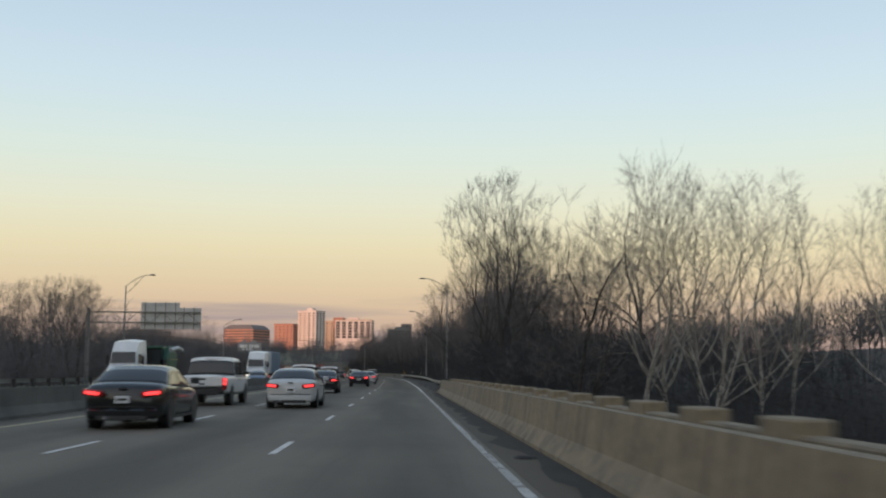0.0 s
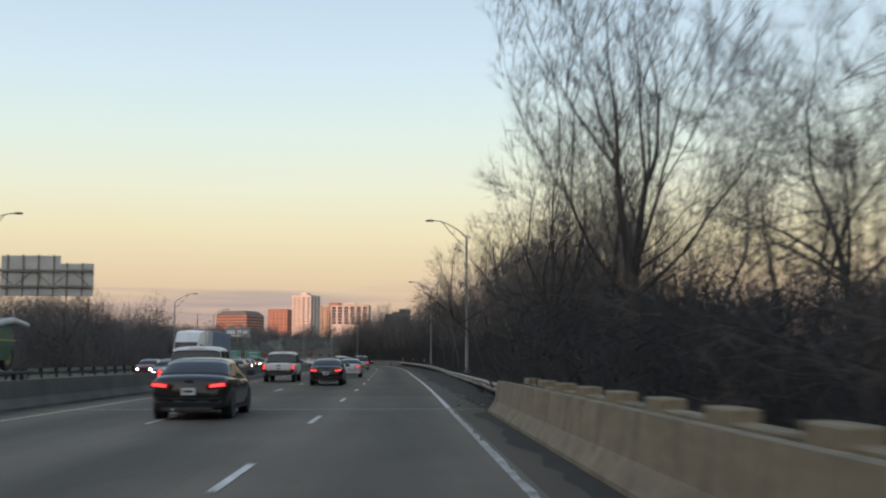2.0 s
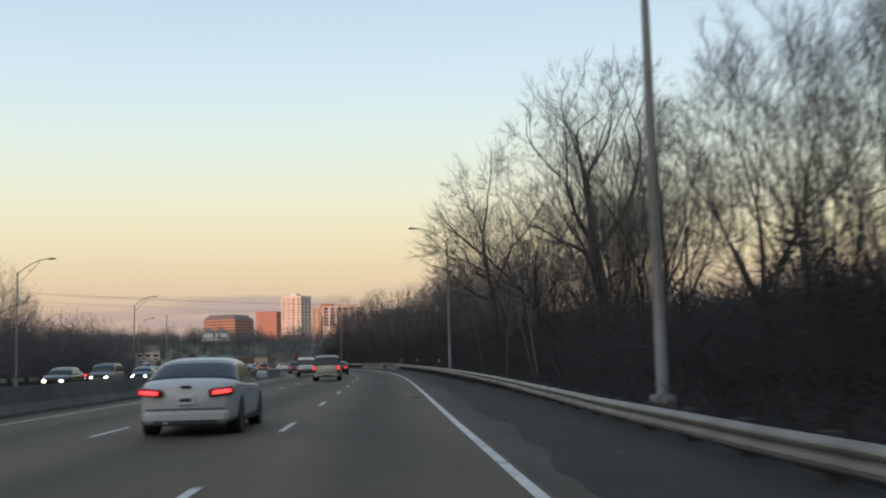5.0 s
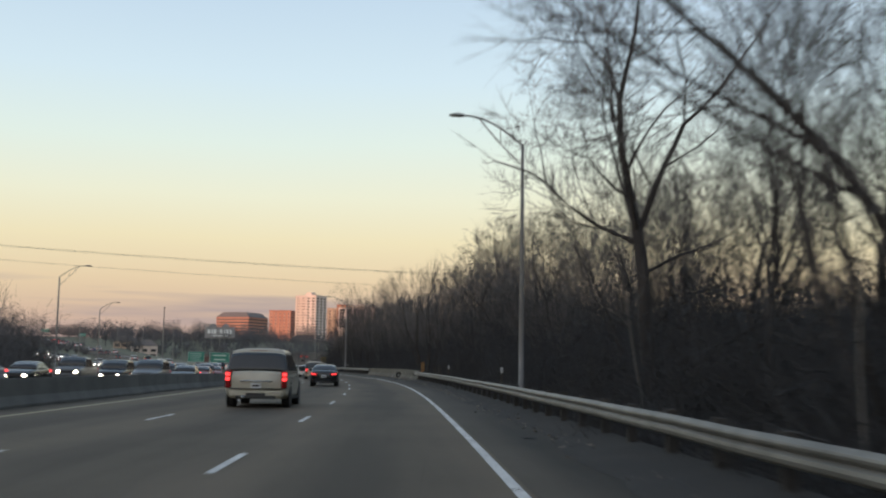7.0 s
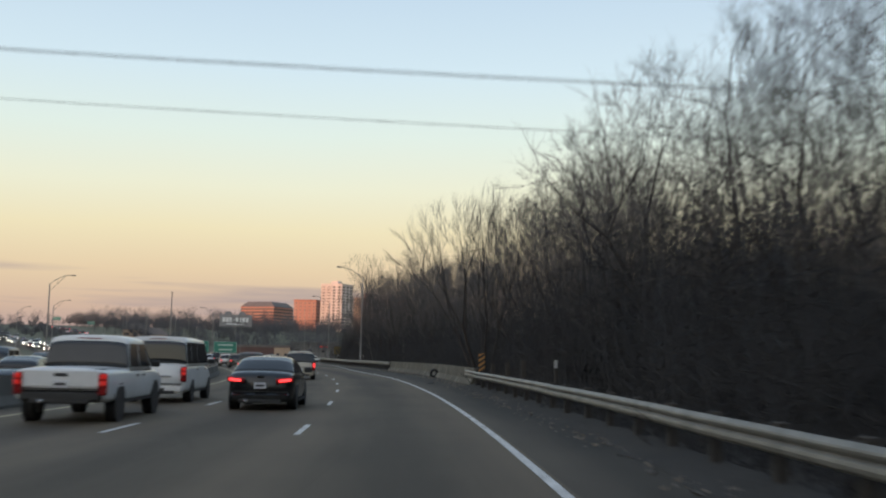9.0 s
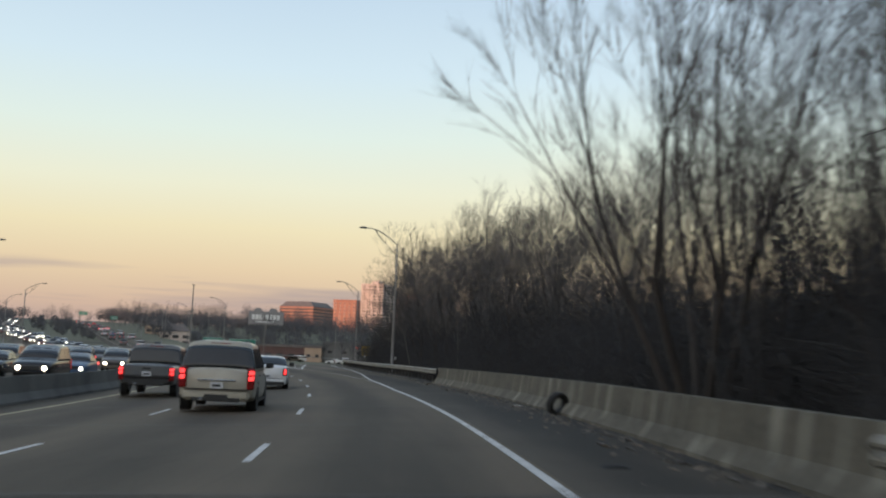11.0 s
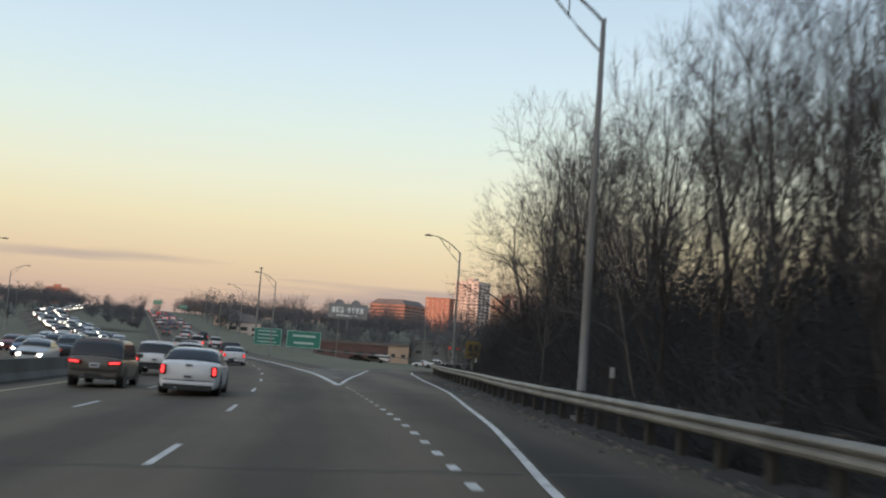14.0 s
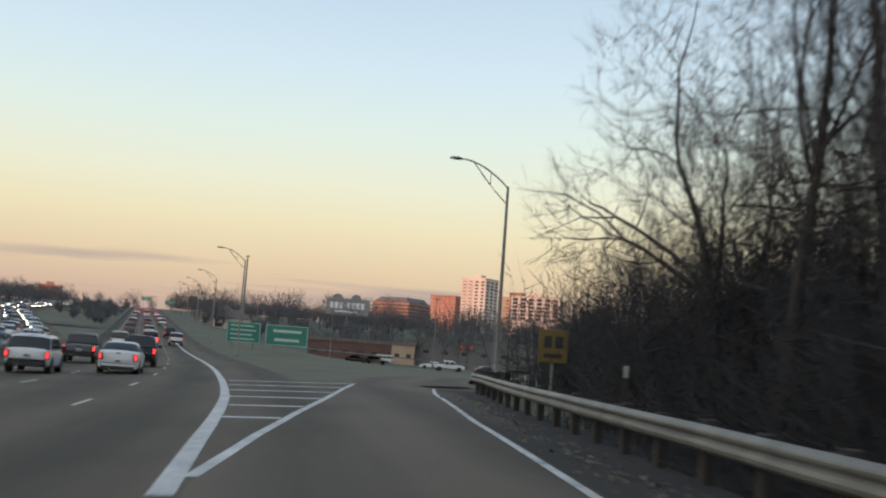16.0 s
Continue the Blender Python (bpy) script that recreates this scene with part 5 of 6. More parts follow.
def guide_sign(x, y, w, z0, z1, turn, rows, label):
    g = thing("guide_sign", Matrix.Translation((x, y, 0)) @ pose(0, 0, 0, 0, 0, turn), label, "road sign", "green guide signs")
    bm = bmesh.new()
    box(bm, -w / 2, w / 2, -0.05, 0.05, z0, z1, bevel=0.02)
    part("panel", bm, GREEN, g)
    bm = bmesh.new()
    for a, b, c, d in ((-w / 2 + .06, w / 2 - .06, z0 + .05, z0 + .13), (-w / 2 + .06, w / 2 - .06, z1 - .13, z1 - .05), (-w / 2 + .06, -w / 2 + .14, z0 + .13, z1 - .13), (w / 2 - .14, w / 2 - .06, z0 + .13, z1 - .13)):
        box(bm, a, b, -0.07, -0.054, c, d)
    part("border", bm, WHITE, g)
    h = (z1 - z0 - 0.5) / len(rows)
    for i, (a, b) in enumerate(rows):
        bm = bmesh.new()
        zc = z1 - 0.25 - h * (i + 0.5)
        box(bm, a * w, b * w, -0.07, -0.054, zc - h * 0.15, zc + h * 0.15)
        part("legend_bar", bm, WHITE, g)
    gz = land_at(x, y) - 0.5
    for u in (-w * 0.3, w * 0.3):
        bm = bmesh.new()
        box(bm, u - 0.08, u + 0.08, 0.06, 0.2, gz, z1 - 0.1)
        part("post", bm, STEEL, g)
    return g


guide_sign(-59.8, 466.1, 6.3, 1.9, 5.0, 16, [(-0.32, 0.34), (-0.28, 0.3)], "green exit guide sign with two pale lines of legend")
guide_sign(-68.1, 471, 5.2, 2.0, 5.2, 22, [(-0.38, 0.3), (-0.38, 0.36), (-0.38, 0.25), (-0.38, 0.32)], "green guide sign with four pale lines of legend")
q = on(900, -2)
guide_sign(q.x, q.y, 5, q.z + 5.0, q.z + 7.2, 22, [(-0.35, 0.35), (-0.3, 0.2)], "green sign over the far lanes")
q = on(760, 7)
guide_sign(q.x, q.y, 3.6, q.z + 4.5, q.z + 6.3, 22, [(-0.35, 0.35)], "green sign over the hill")

# back of the sign gantry over the oncoming lanes
gm = at_road(104, -24.4)
gan = thing("sign_gantry", gm, "steel cantilever gantry seen from the back of its sign panels", "sign gantry")
for a, b, c, d in ((-3.5, 0.9, 6.2, 9.25), (0.93, 3.4, 6.2, 8.65)):
    bm = bmesh.new()
    box(bm, a, b, -0.06, 0.06, c, d, bevel=0.015)
    pn = part("panel", bm, SIGN_BACK, gan, "dull aluminium back of a sign panel")
    u = a + 0.5
    while u < b - 0.2:
        bm = bmesh.new()
        box(bm, u - 0.05, u + 0.05, -0.16, -0.064, c - 0.1, d + 0.05)
        part("stiffener", bm, STEEL, gan)
        u += 1.15
for z in (6.9, 8.1):
    bm = bmesh.new()
    box(bm, -9.6, 3.4, -0.34, -0.18, z - 0.08, z + 0.08)
    part("beam", bm, STEEL, gan)
for i in range(9):
    vs, fs = tube([Vector((-9.4 + i * 1.4, -0.26, 6.9 if i % 2 else 8.1)), Vector((-8.0 + i * 1.4, -0.26, 8.1 if i % 2 else 6.9))], [0.04, 0.04], 5)
    part_mesh("brace", mesh_of("brace", vs, fs), STEEL, gan)
vs, fs = tube([Vector((-9.4, -0.26, -2)), Vector((-9.4, -0.26, 8.6))], [0.26, 0.2], 12)
part_mesh("post", mesh_of("post", vs, fs), POLE, gan)

# striped object marker at the barrier's end
mk = thing("object_marker", at_road(221.8, 6.58, -0.08), "object marker with orange and black slanted stripes on a post", "road sign")
bm = bmesh.new()
box(bm, -0.16, 0.16, -0.02, 0.02, 0.75, 1.72, bevel=0.006)
part("panel", bm, BLACK, mk)
for i in range(4):
    z = 0.80 + i * 0.235
    me = mesh_of("stripe", [(-0.15, -0.026, z), (0.15, -0.026, z + 0.2), (0.15, -0.026, min(z + 0.32, 1.71)), (-0.15, -0.026, z + 0.12)], [(0, 1, 2, 3)])
    part_mesh("stripe", me, ORANGE, mk)
bm = bmesh.new()
box(bm, -0.04, 0.04, 0.03, 0.09, -0.6, 1.7)
part("post", bm, POST_WOOD, mk)
for s, o, h in ((220.4, 6.9, 1.15), (218.0, 7.2, 1.2), (213.2, 7.1, 1.35)):
    bm = bmesh.new()
    box(bm, -0.09, 0.09, -0.09, 0.09, -0.8, h, bevel=0.012)
    tp = part("timber_post", bm, POST_WOOD)
    tp.matrix_world = at_road(s, o)
    tagged(tp, "weathered square timber post behind the guardrail", "post")

# pale delineator posts behind the rails
for s, o in ((300.5, 8.75), (334.5, 11.6), (176.5, 6.9), (206, 7.0)):
    dl = thing("delineator_post", at_road(s, o), "thin pale delineator post behind the guardrail", "delineator", "delineators")
    bm = bmesh.new()
    box(bm, -0.05, 0.05, -0.02, 0.02, -0.7, 1.42, bevel=0.006)
    part("post", bm, POST_WOOD, dl)
    bm = bmesh.new()
    box(bm, -0.055, 0.055, -0.035, -0.022, 1.16, 1.40, bevel=0.006)
    part("reflector", bm, SIGN_BACK, dl)

# yellow advisory sign at the ramp
q = on(352, 15.2)
ys = thing("advisory_sign", Matrix.Translation((q.x, q.y, 0)) @ pose(0, 0, 0, 0, 0, 6), "dull yellow advisory speed sign with dark bars", "road sign")
bm = bmesh.new()
box(bm, -0.55, 0.55, -0.03, 0.03, 1.9, 3.15, bevel=0.02)
part("panel", bm, YELLOW, ys)
for a, b, c, d in ((-0.36, -0.06, 2.45, 2.9), (0.06, 0.36, 2.45, 2.9), (-0.35, 0.35, 2.08, 2.24)):
    bm = bmesh.new()
    box(bm, a, b, -0.045, -0.034, c, d)
    part("legend_bar", bm, BLACK, ys)
bm = bmesh.new()
box(bm, -0.05, 0.05, 0.035, 0.1, -1, 3.1)
part("post", bm, STEEL, ys)

# power lines over the road
def cable(name, a, b, sag, r=0.008):
    pts = [Vector(a).lerp(Vector(b), i / 24) - Vector((0, 0, sag * 4 * (i / 24) * (1 - i / 24))) for i in range(25)]
    vs, fs = tube(pts, [r] * 25, 5)
    return part_mesh(name, mesh_of(name, vs, fs), CABLE)


pl = thing("power_line", None, "thin grey power cables that cross over the road", "power line")
for dz, ds in ((0.0, 0), (-0.72, 1.2), (0.10, 0.5)):
    a, b = on(196 + ds, -46, 10.2 + dz), on(192 + ds, 20, 6.4 + dz)
    c = cable("cable", a, b, 0.7)
    c.parent = pl
for s, o, h in ((196.5, -46.0, 11.2), (192.6, 20.0, 7.6)):
    q = on(s, o)
    g = land_at(q.x, q.y)
    up = thing("utility_pole", Matrix.Translation((q.x, q.y, g)), "weathered timber utility pole with a crossarm", "utility pole")
    vs, fs = tube([Vector((0, 0, -1)), Vector((0, 0, h - g))], [0.16, 0.11], 9)
    part_mesh("pole", mesh_of("pole", vs, fs), POST_WOOD, up)
    bm = bmesh.new()
    box(bm, -0.06, 0.06, -1.0, 1.0, h - g - 1.0, h - g - 0.86)
    part("crossarm", bm, POST_WOOD, up)
# tall mast and thin poles far ahead
def mast(x, y, top, r, label):
    g = land_at(x, y)
    m = thing("light_mast", Matrix.Translation((x, y, g)), label, "mast", "masts")
    vs, fs = tube([Vector((0, 0, -1)), Vector((0, 0, (top - g) * 0.5)), Vector((0, 0, top - g))], [r, r * 0.8, r * 0.5], 8)
    part_mesh("pole", mesh_of("pole", vs, fs), POLE, m)
    bm = bmesh.new()
    box(bm, -0.5, 0.5, -0.12, 0.12, top - g - 0.3, top - g - 0.1)
    part("head", bm, STEEL, m)


mast(-105, 581, 25.2, 0.34, "tall grey light mast far ahead beside the road")
for x, y, t in ((-66, 520, 12), (-42, 498, 12.5), (-30, 480, 9), (-88, 540, 13), (-120, 600, 17), (-140, 640, 20), (-170, 560, 15), (-22, 520, 11)):
    mast(x, y, t, 0.11, "thin grey light pole in the distance")

# ---- litter ----
RUBBER = material("black_rubber", (0.018, 0.018, 0.018), (0.010, 0.010, 0.010), 0.8, 6, bump=0.3, bump_scale=40)
bm = bmesh.new()
prof = [(0.21, -0.10), (0.30, -0.115), (0.335, -0.09), (0.345, 0.0), (0.335, 0.09), (0.30, 0.115), (0.21, 0.10), (0.24, 0.0)]
ring = []
for i in range(28):
    a = 2 * math.pi * i / 28
    ring.append([bm.verts.new((r * math.cos(a), z, r * math.sin(a))) for r, z in prof])
for i in range(28):
    for j in range(8):
        bm.faces.new((ring[i][j], ring[i][(j + 1) % 8], ring[(i + 1) % 28][(j + 1) % 8], ring[(i + 1) % 28][j]))
bmesh.ops.recalc_face_normals(bm, faces=bm.faces)
tyre_me = bpy.data.meshes.new("tyre")
bm.to_mesh(tyre_me)
bm.free()
old_tyre = part_mesh("old_tyre", tyre_me, RUBBER, smooth=True)
old_tyre.matrix_world = at_road(241.5, 6.42, 0.29) @ pose(0, 0, 0, 0, 0, 28) @ pose(0, 0, 0, 14) @ Matrix.Scale(0.88, 4)
tagged(old_tyre, "worn black tyre that leans on the concrete barrier", "tyre")


def scrap(s, o, size, seed, mat=RUBBER, label="torn strip of black tyre tread on the road", name="tyre_scrap", cat="debris"):
    r = random.Random(seed)
    bm = bmesh.new()
    bmesh.ops.create_icosphere(bm, subdivisions=2, radius=size)
    for v in bm.verts:
        v.co *= r.uniform(0.6, 1.25)
        v.co.x *= 1.5
        v.co.z = abs(v.co.z) * 0.35
    ob = part(name, bm, mat)
    ob.matrix_world = at_road(s, o, 0.0, r.uniform(0, 180))
    return tagged(ob, label, cat)


for s, o, z in ((229.4, 4.9, 0.13), (-2.3, 4.0, 0.14), (125.2, 3.15, 0.11), (131, 5.0, 0.10), (152, 4.9, 0.1), (300.5, 7.2, 0.09), (257, 6.2, 0.12)):
    scrap(s, o, z, int(s * 3))
LITTER = material("pale_litter", (0.42, 0.42, 0.40), (0.25, 0.25, 0.24), 0.7, 8)
for s, o, z in ((120, 5.6, 0.10), (122.4, 5.7, 0.07), (123.1, 5.9, 0.06), (124.6, 5.5, 0.09), (125.0, 5.9, 0.05), (126, 5.7, 0.12), (126.6, 6.0, 0.07), (127, 5.8, 0.08), (128.3, 6.1, 0.05), (133, 6.0, 0.10), (137, 5.9, 0.07), (112, 5.3, 0.06), (115.5, 5.6, 0.08), (56.5, 4.6, 0.1), (288, 7.4, 0.10), (318, 8.6, 0.10), (246.5, 6.3, 0.12), (62, 4.8, 0.09)):
    scrap(s, o, z, int(s * 5), LITTER, "pale crumpled litter beside the guardrail", "litter", "litter")
for s, o, z in ((60, 12, 1.8), (61.5, 14, 1.1), (322, 14, 2.0), (150, 12, 1.0), (229.5, 11, 2.2)):
    q = on(s, o)
    ob = scrap(s, o, 0.2, int(s * 7), LITTER, "pale plastic scrap caught in the brush", "plastic_scrap", "litter")
    ob.matrix_world = Matrix.Translation((q.x, q.y, land_at(q.x, q.y) + 0.02))

# ---- vehicles ----
def paint(name, c, rough=0.32):
    return material(name, c, tuple(v * 0.8 for v in c), rough, 0.8, spec=0.35, coat=0.3, fine=0.2, bump_scale=5)


SIGN_RED = glow("lit_red_shop_sign", (0.55, 0.05, 0.04), 0.25)
bm = bmesh.new()
box(bm, -1.9, 1.9, -0.12, 0.12, -0.3, 0.3, bevel=0.05)
sign = part("shop_sign", bm, SIGN_RED)
sign.matrix_world = Matrix.Translation((-46.3, 589.4, 5.3)) @ pose(0, 0, 0, 0, 0, 4)
tagged(sign, "small lit red sign on the grey shop front", "shop sign")
PAINTS = {"white": paint("white_car_paint", (0.66, 0.66, 0.65)), "silver": paint("silver_car_paint", (0.42, 0.43, 0.43)), "black": paint("black_car_paint", (0.010, 0.011, 0.012), 0.22),
          "grey": paint("grey_car_paint", (0.12, 0.125, 0.13)), "champagne": paint("champagne_car_paint", (0.40, 0.37, 0.30)), "brown": paint("dark_bronze_car_paint", (0.10, 0.085, 0.07)),
          "blue": paint("blue_car_paint", (0.05, 0.09, 0.16)), "red": paint("dark_red_car_paint", (0.16, 0.03, 0.03)), "green": paint("green_grey_car_paint", (0.10, 0.12, 0.11))}
CAR_GLASS = material("tinted_car_glass", (0.022, 0.024, 0.026), (0.014, 0.015, 0.016), 0.06, 1, spec=0.5)
TRIM = material("black_plastic_trim", (0.02, 0.02, 0.02), (0.014, 0.014, 0.014), 0.6, 4)
CHROME = material("chrome", (0.6, 0.6, 0.6), (0.5, 0.5, 0.5), 0.2, 2, metal=1.0)
RIM = material("alloy_rim", (0.38, 0.38, 0.38), (0.28, 0.28, 0.28), 0.35, 3, metal=0.7)
LENS = material("red_lamp_lens", (0.22, 0.012, 0.012), (0.16, 0.01, 0.01), 0.15, 4, spec=0.6)
TAIL_ON = glow("lit_tail_lamp", (1.0, 0.05, 0.05), 2.2)
TAIL_OFF = glow("tail_lamp", (0.55, 0.02, 0.015), 0.35)
HEAD_ON = glow("lit_head_lamp", (1.0, 0.86, 0.62), 30.0)
HEAD_OFF = material("clear_head_lamp", (0.6, 0.6, 0.6), (0.5, 0.5, 0.5), 0.1, 2)
PLATE = material("pale_number_plate", (0.55, 0.56, 0.58), (0.45, 0.46, 0.48), 0.5, 6)


def loft(sections, closed_ends=True):
    """A hull through half sections [(x, z), ...] at stations y, mirrored in x."""
    bm = bmesh.new()
    rows = []
    for y, half in sections:
        ring = [(x, y, z) for x, z in half] + [(-x, y, z) for x, z in reversed(half)]
        rows.append([bm.verts.new(p) for p in ring])
    n = len(rows[0])
    for a, b in zip(rows, rows[1:]):
        for j in range(n):
            bm.faces.new((a[j], a[(j + 1) % n], b[(j + 1) % n], b[j]))
    if closed_ends:
        bm.faces.new(rows[0])
        bm.faces.new(rows[-1])
    bmesh.ops.recalc_face_normals(bm, faces=bm.faces)
    return bm


def half_section(w, zb, zs, crown=0.03):
    """Half a body section: tucked sill, bulging side, shoulder line, crowned deck."""
    h = zs - zb
    side = [(0.80, 0.0), (0.93, 0.05), (0.972, 0.14), (0.990, 0.30), (1.0, 0.48), (0.996, 0.62), (0.985, 0.74), (0.972, 0.84), (0.945, 0.92), (0.89, 0.97), (0.76, 1.0)]
    return [(w * x, zb + h * z) for x, z in side] + [(w * 0.45, zs + crown * 0.7), (0.012, zs + crown)]


def smooth_rows(rows, n):
    """Even, rounded stations through the given (fraction, bottom, shoulder, width) rows."""
    f = [r[0] for r in rows]
    u = np.concatenate([[0, 0.006, 0.016], np.linspace(0.03, 0.97, n), [0.984, 0.994, 1.0]])
    out = []
    for k in (1, 2, 3):
        v = [r[k] for r in rows]
        fine = np.interp(np.linspace(0, 1, 301), f, v)
        ker = np.hanning(27)
        sm = np.convolve(np.pad(fine, 13, "edge"), ker / ker.sum(), "valid")
        blend = np.clip(np.minimum(np.linspace(0, 1, 301), np.linspace(1, 0, 301)) / 0.05, 0, 1)
        out.append(np.interp(u, np.linspace(0, 1, 301), fine * (1 - blend) + sm * blend))
    return list(zip(u, *out))


class Cabin:
    """The glasshouse of a vehicle as a surface: y along, q from the belt (0) up the side (0.5) to the roof's middle (1)."""

    def __init__(self, r0, r1, f1, f0, belt, roof, wb, wr):
        self.r0, self.r1, self.f1, self.f0, self.belt, self.roof, self.wb, self.wr = r0, r1, f1, f0, belt, roof, wb, wr

    def height(self, y):
        if y < self.r1:
            t = (y - self.r0) / max(self.r1 - self.r0, 1e-3)
        elif y > self.f1:
            t = (self.f0 - y) / max(self.f0 - self.f1, 1e-3)
        else:
            t = 1.0
        t = min(max(t, 0), 1)
        k = 0.72 * t + 0.28 * math.sin(t * math.pi / 2)
        mid = (self.r1 + self.f1) / 2
        bow = 0.03 * (1 - ((y - mid) / max((self.f1 - self.r1) / 2, 0.1)) ** 2) if self.r1 < y < self.f1 else 0
        return self.belt + (self.roof - self.belt) * k + bow

    def half(self, z):
        return self.wb - (self.wb - self.wr) * (z - self.belt) / (self.roof - self.belt)

    def at(self, y, q):
        h = self.height(y)
        c = min(0.16, 0.6 * (h - self.belt))
        if q <= 0.5:
            z = self.belt + (h - c - self.belt) * q * 2
            return Vector((self.half(z), y, z))
        a = (q - 0.5) * math.pi
        e = self.half(h - c)
        return Vector((e * math.cos(a) ** 0.55 if q < 1 else 0.0, y, h - c + c * math.sin(a) ** 0.7))

    def hull(self, n=5):
        ys = list(np.linspace(self.r0, self.r1, n + 2)) + list(np.linspace(self.r1, self.f1, n + 1))[1:] + list(np.linspace(self.f1, self.f0, n + 2))[1:]
        qs = (0, .16, .33, .5, .6, .7, .8, .9, .985)
        return loft([(y, [(self.at(y, q).x, self.at(y, q).z) for q in qs]) for y in ys])

    def pane(self, name, y0, y1, reach, mat, parent, lift=0.006, coarse=False):
        """Curved glass across the front or back slope, from y0 to y1, over a share of the width."""
        vs, fs, nu, nv = [], [], 2 if coarse else 5, 6 if coarse else 12
        for i in range(nu + 1):
            y = y0 + (y1 - y0) * i / nu
            for j in range(nv + 1):
                x = -1 + 2 * j / nv
                q = 1 - abs(x) * reach
                p = self.at(y, q)
                p.x = math.copysign(p.x, x) if abs(x) > 1e-6 else 0.0
                out = Vector((0, -1, 0.6)) if y < (self.r1 + self.f1) / 2 else Vector((0, 1, 0.6))
                vs.append(p + out.normalized() * lift + Vector((math.copysign(lift, x) * abs(x), 0, 0)))
        m = nv + 1
        for i in range(nu):
            for j in range(nv):
                fs.append((i * m + j, i * m + j + 1, (i + 1) * m + j + 1, (i + 1) * m + j))
        me = mesh_of(name, vs, fs)
        bm = bmesh.new()
        bm.from_mesh(me)
        bmesh.ops.recalc_face_normals(bm, faces=bm.faces)
        bmesh.ops.solidify(bm, geom=list(bm.faces), thickness=0.004)
        bm.to_mesh(me)
        bm.free()
        return part_mesh(name, me, mat, parent, smooth=True)


SHAPES = {
    # length, half width, body stations (fraction of length from the back: bottom, shoulder, width), cabin (rear base, rear roof, front roof, front base), roof height, wheel radius
    "sedan": dict(L=4.95, w=0.93, body=[(0.0, .32, .90, .80), (.03, .26, 1.02, .93), (.10, .23, 1.06, .98), (.30, .22, 1.02, 1.0), (.60, .22, .98, 1.0), (.70, .22, .97, 1.0), (.86, .24, .90, .97), (.96, .28, .78, .88), (1.0, .38, .64, .74)],
                  cab=(.09, .29, .54, .73), roof=1.45, wheel=.335, axles=(.185, .79)),
    "saloon": dict(L=5.05, w=0.95, body=[(0.0, .30, .98, .84), (.02, .24, 1.05, .93), (.10, .22, 1.08, .99), (.30, .22, 1.06, 1.0), (.60, .22, 1.03, 1.0), (.70, .22, 1.03, 1.0), (.88, .24, .98, .98), (.98, .28, .90, .92), (1.0, .38, .72, .86)],
                   cab=(.13, .29, .52, .70), roof=1.48, wheel=.36, axles=(.19, .80)),
    "suv": dict(L=5.1, w=1.0, body=[(0.0, .44, 1.08, .90), (.02, .34, 1.14, .97), (.10, .28, 1.16, 1.0), (.40, .26, 1.15, 1.0), (.66, .26, 1.13, 1.0), (.74, .26, 1.12, 1.0), (.90, .30, 1.06, .97), (.98, .34, .96, .90), (1.0, .44, .80, .84)],
                cab=(.022, .10, .50, .795), roof=1.86, wheel=.39, axles=(.19, .81)),
    "crossover": dict(L=4.8, w=0.94, body=[(0.0, .50, 1.00, .86), (.02, .36, 1.08, .95), (.10, .30, 1.10, .99), (.40, .28, 1.08, 1.0), (.64, .28, 1.05, 1.0), (.74, .28, 1.03, 1.0), (.90, .30, .96, .96), (.98, .34, .86, .88), (1.0, .46, .70, .80)],
                      cab=(.032, .125, .58, .74), roof=1.70, wheel=.36, axles=(.185, .80)),
    "pickup": dict(L=5.7, w=1.0, body=[(0.0, .56, 1.10, .92), (.01, .48, 1.16, .98), (.10, .44, 1.18, 1.0), (.40, .42, 1.18, 1.0), (.70, .42, 1.17, 1.0), (.78, .42, 1.17, 1.0), (.92, .44, 1.12, .98), (.985, .46, 1.06, .94), (1.0, .56, .92, .90)],
                   cab=(.33, .36, .64, .76), roof=1.90, wheel=.40, axles=(.19, .82)),
    "van": dict(L=5.6, w=1.0, body=[(0.0, .42, 1.2, .95), (.02, .36, 1.24, .99), (.10, .34, 1.25, 1.0), (.40, .34, 1.25, 1.0), (.70, .34, 1.22, 1.0), (.82, .34, 1.16, 1.0), (.94, .36, 1.02, .96), (.985, .40, .92, .9), (1.0, .50, .80, .84)],
                cab=(.024, .04, .74, .86), roof=2.1, wheel=.36, axles=(.2, .84)),
}


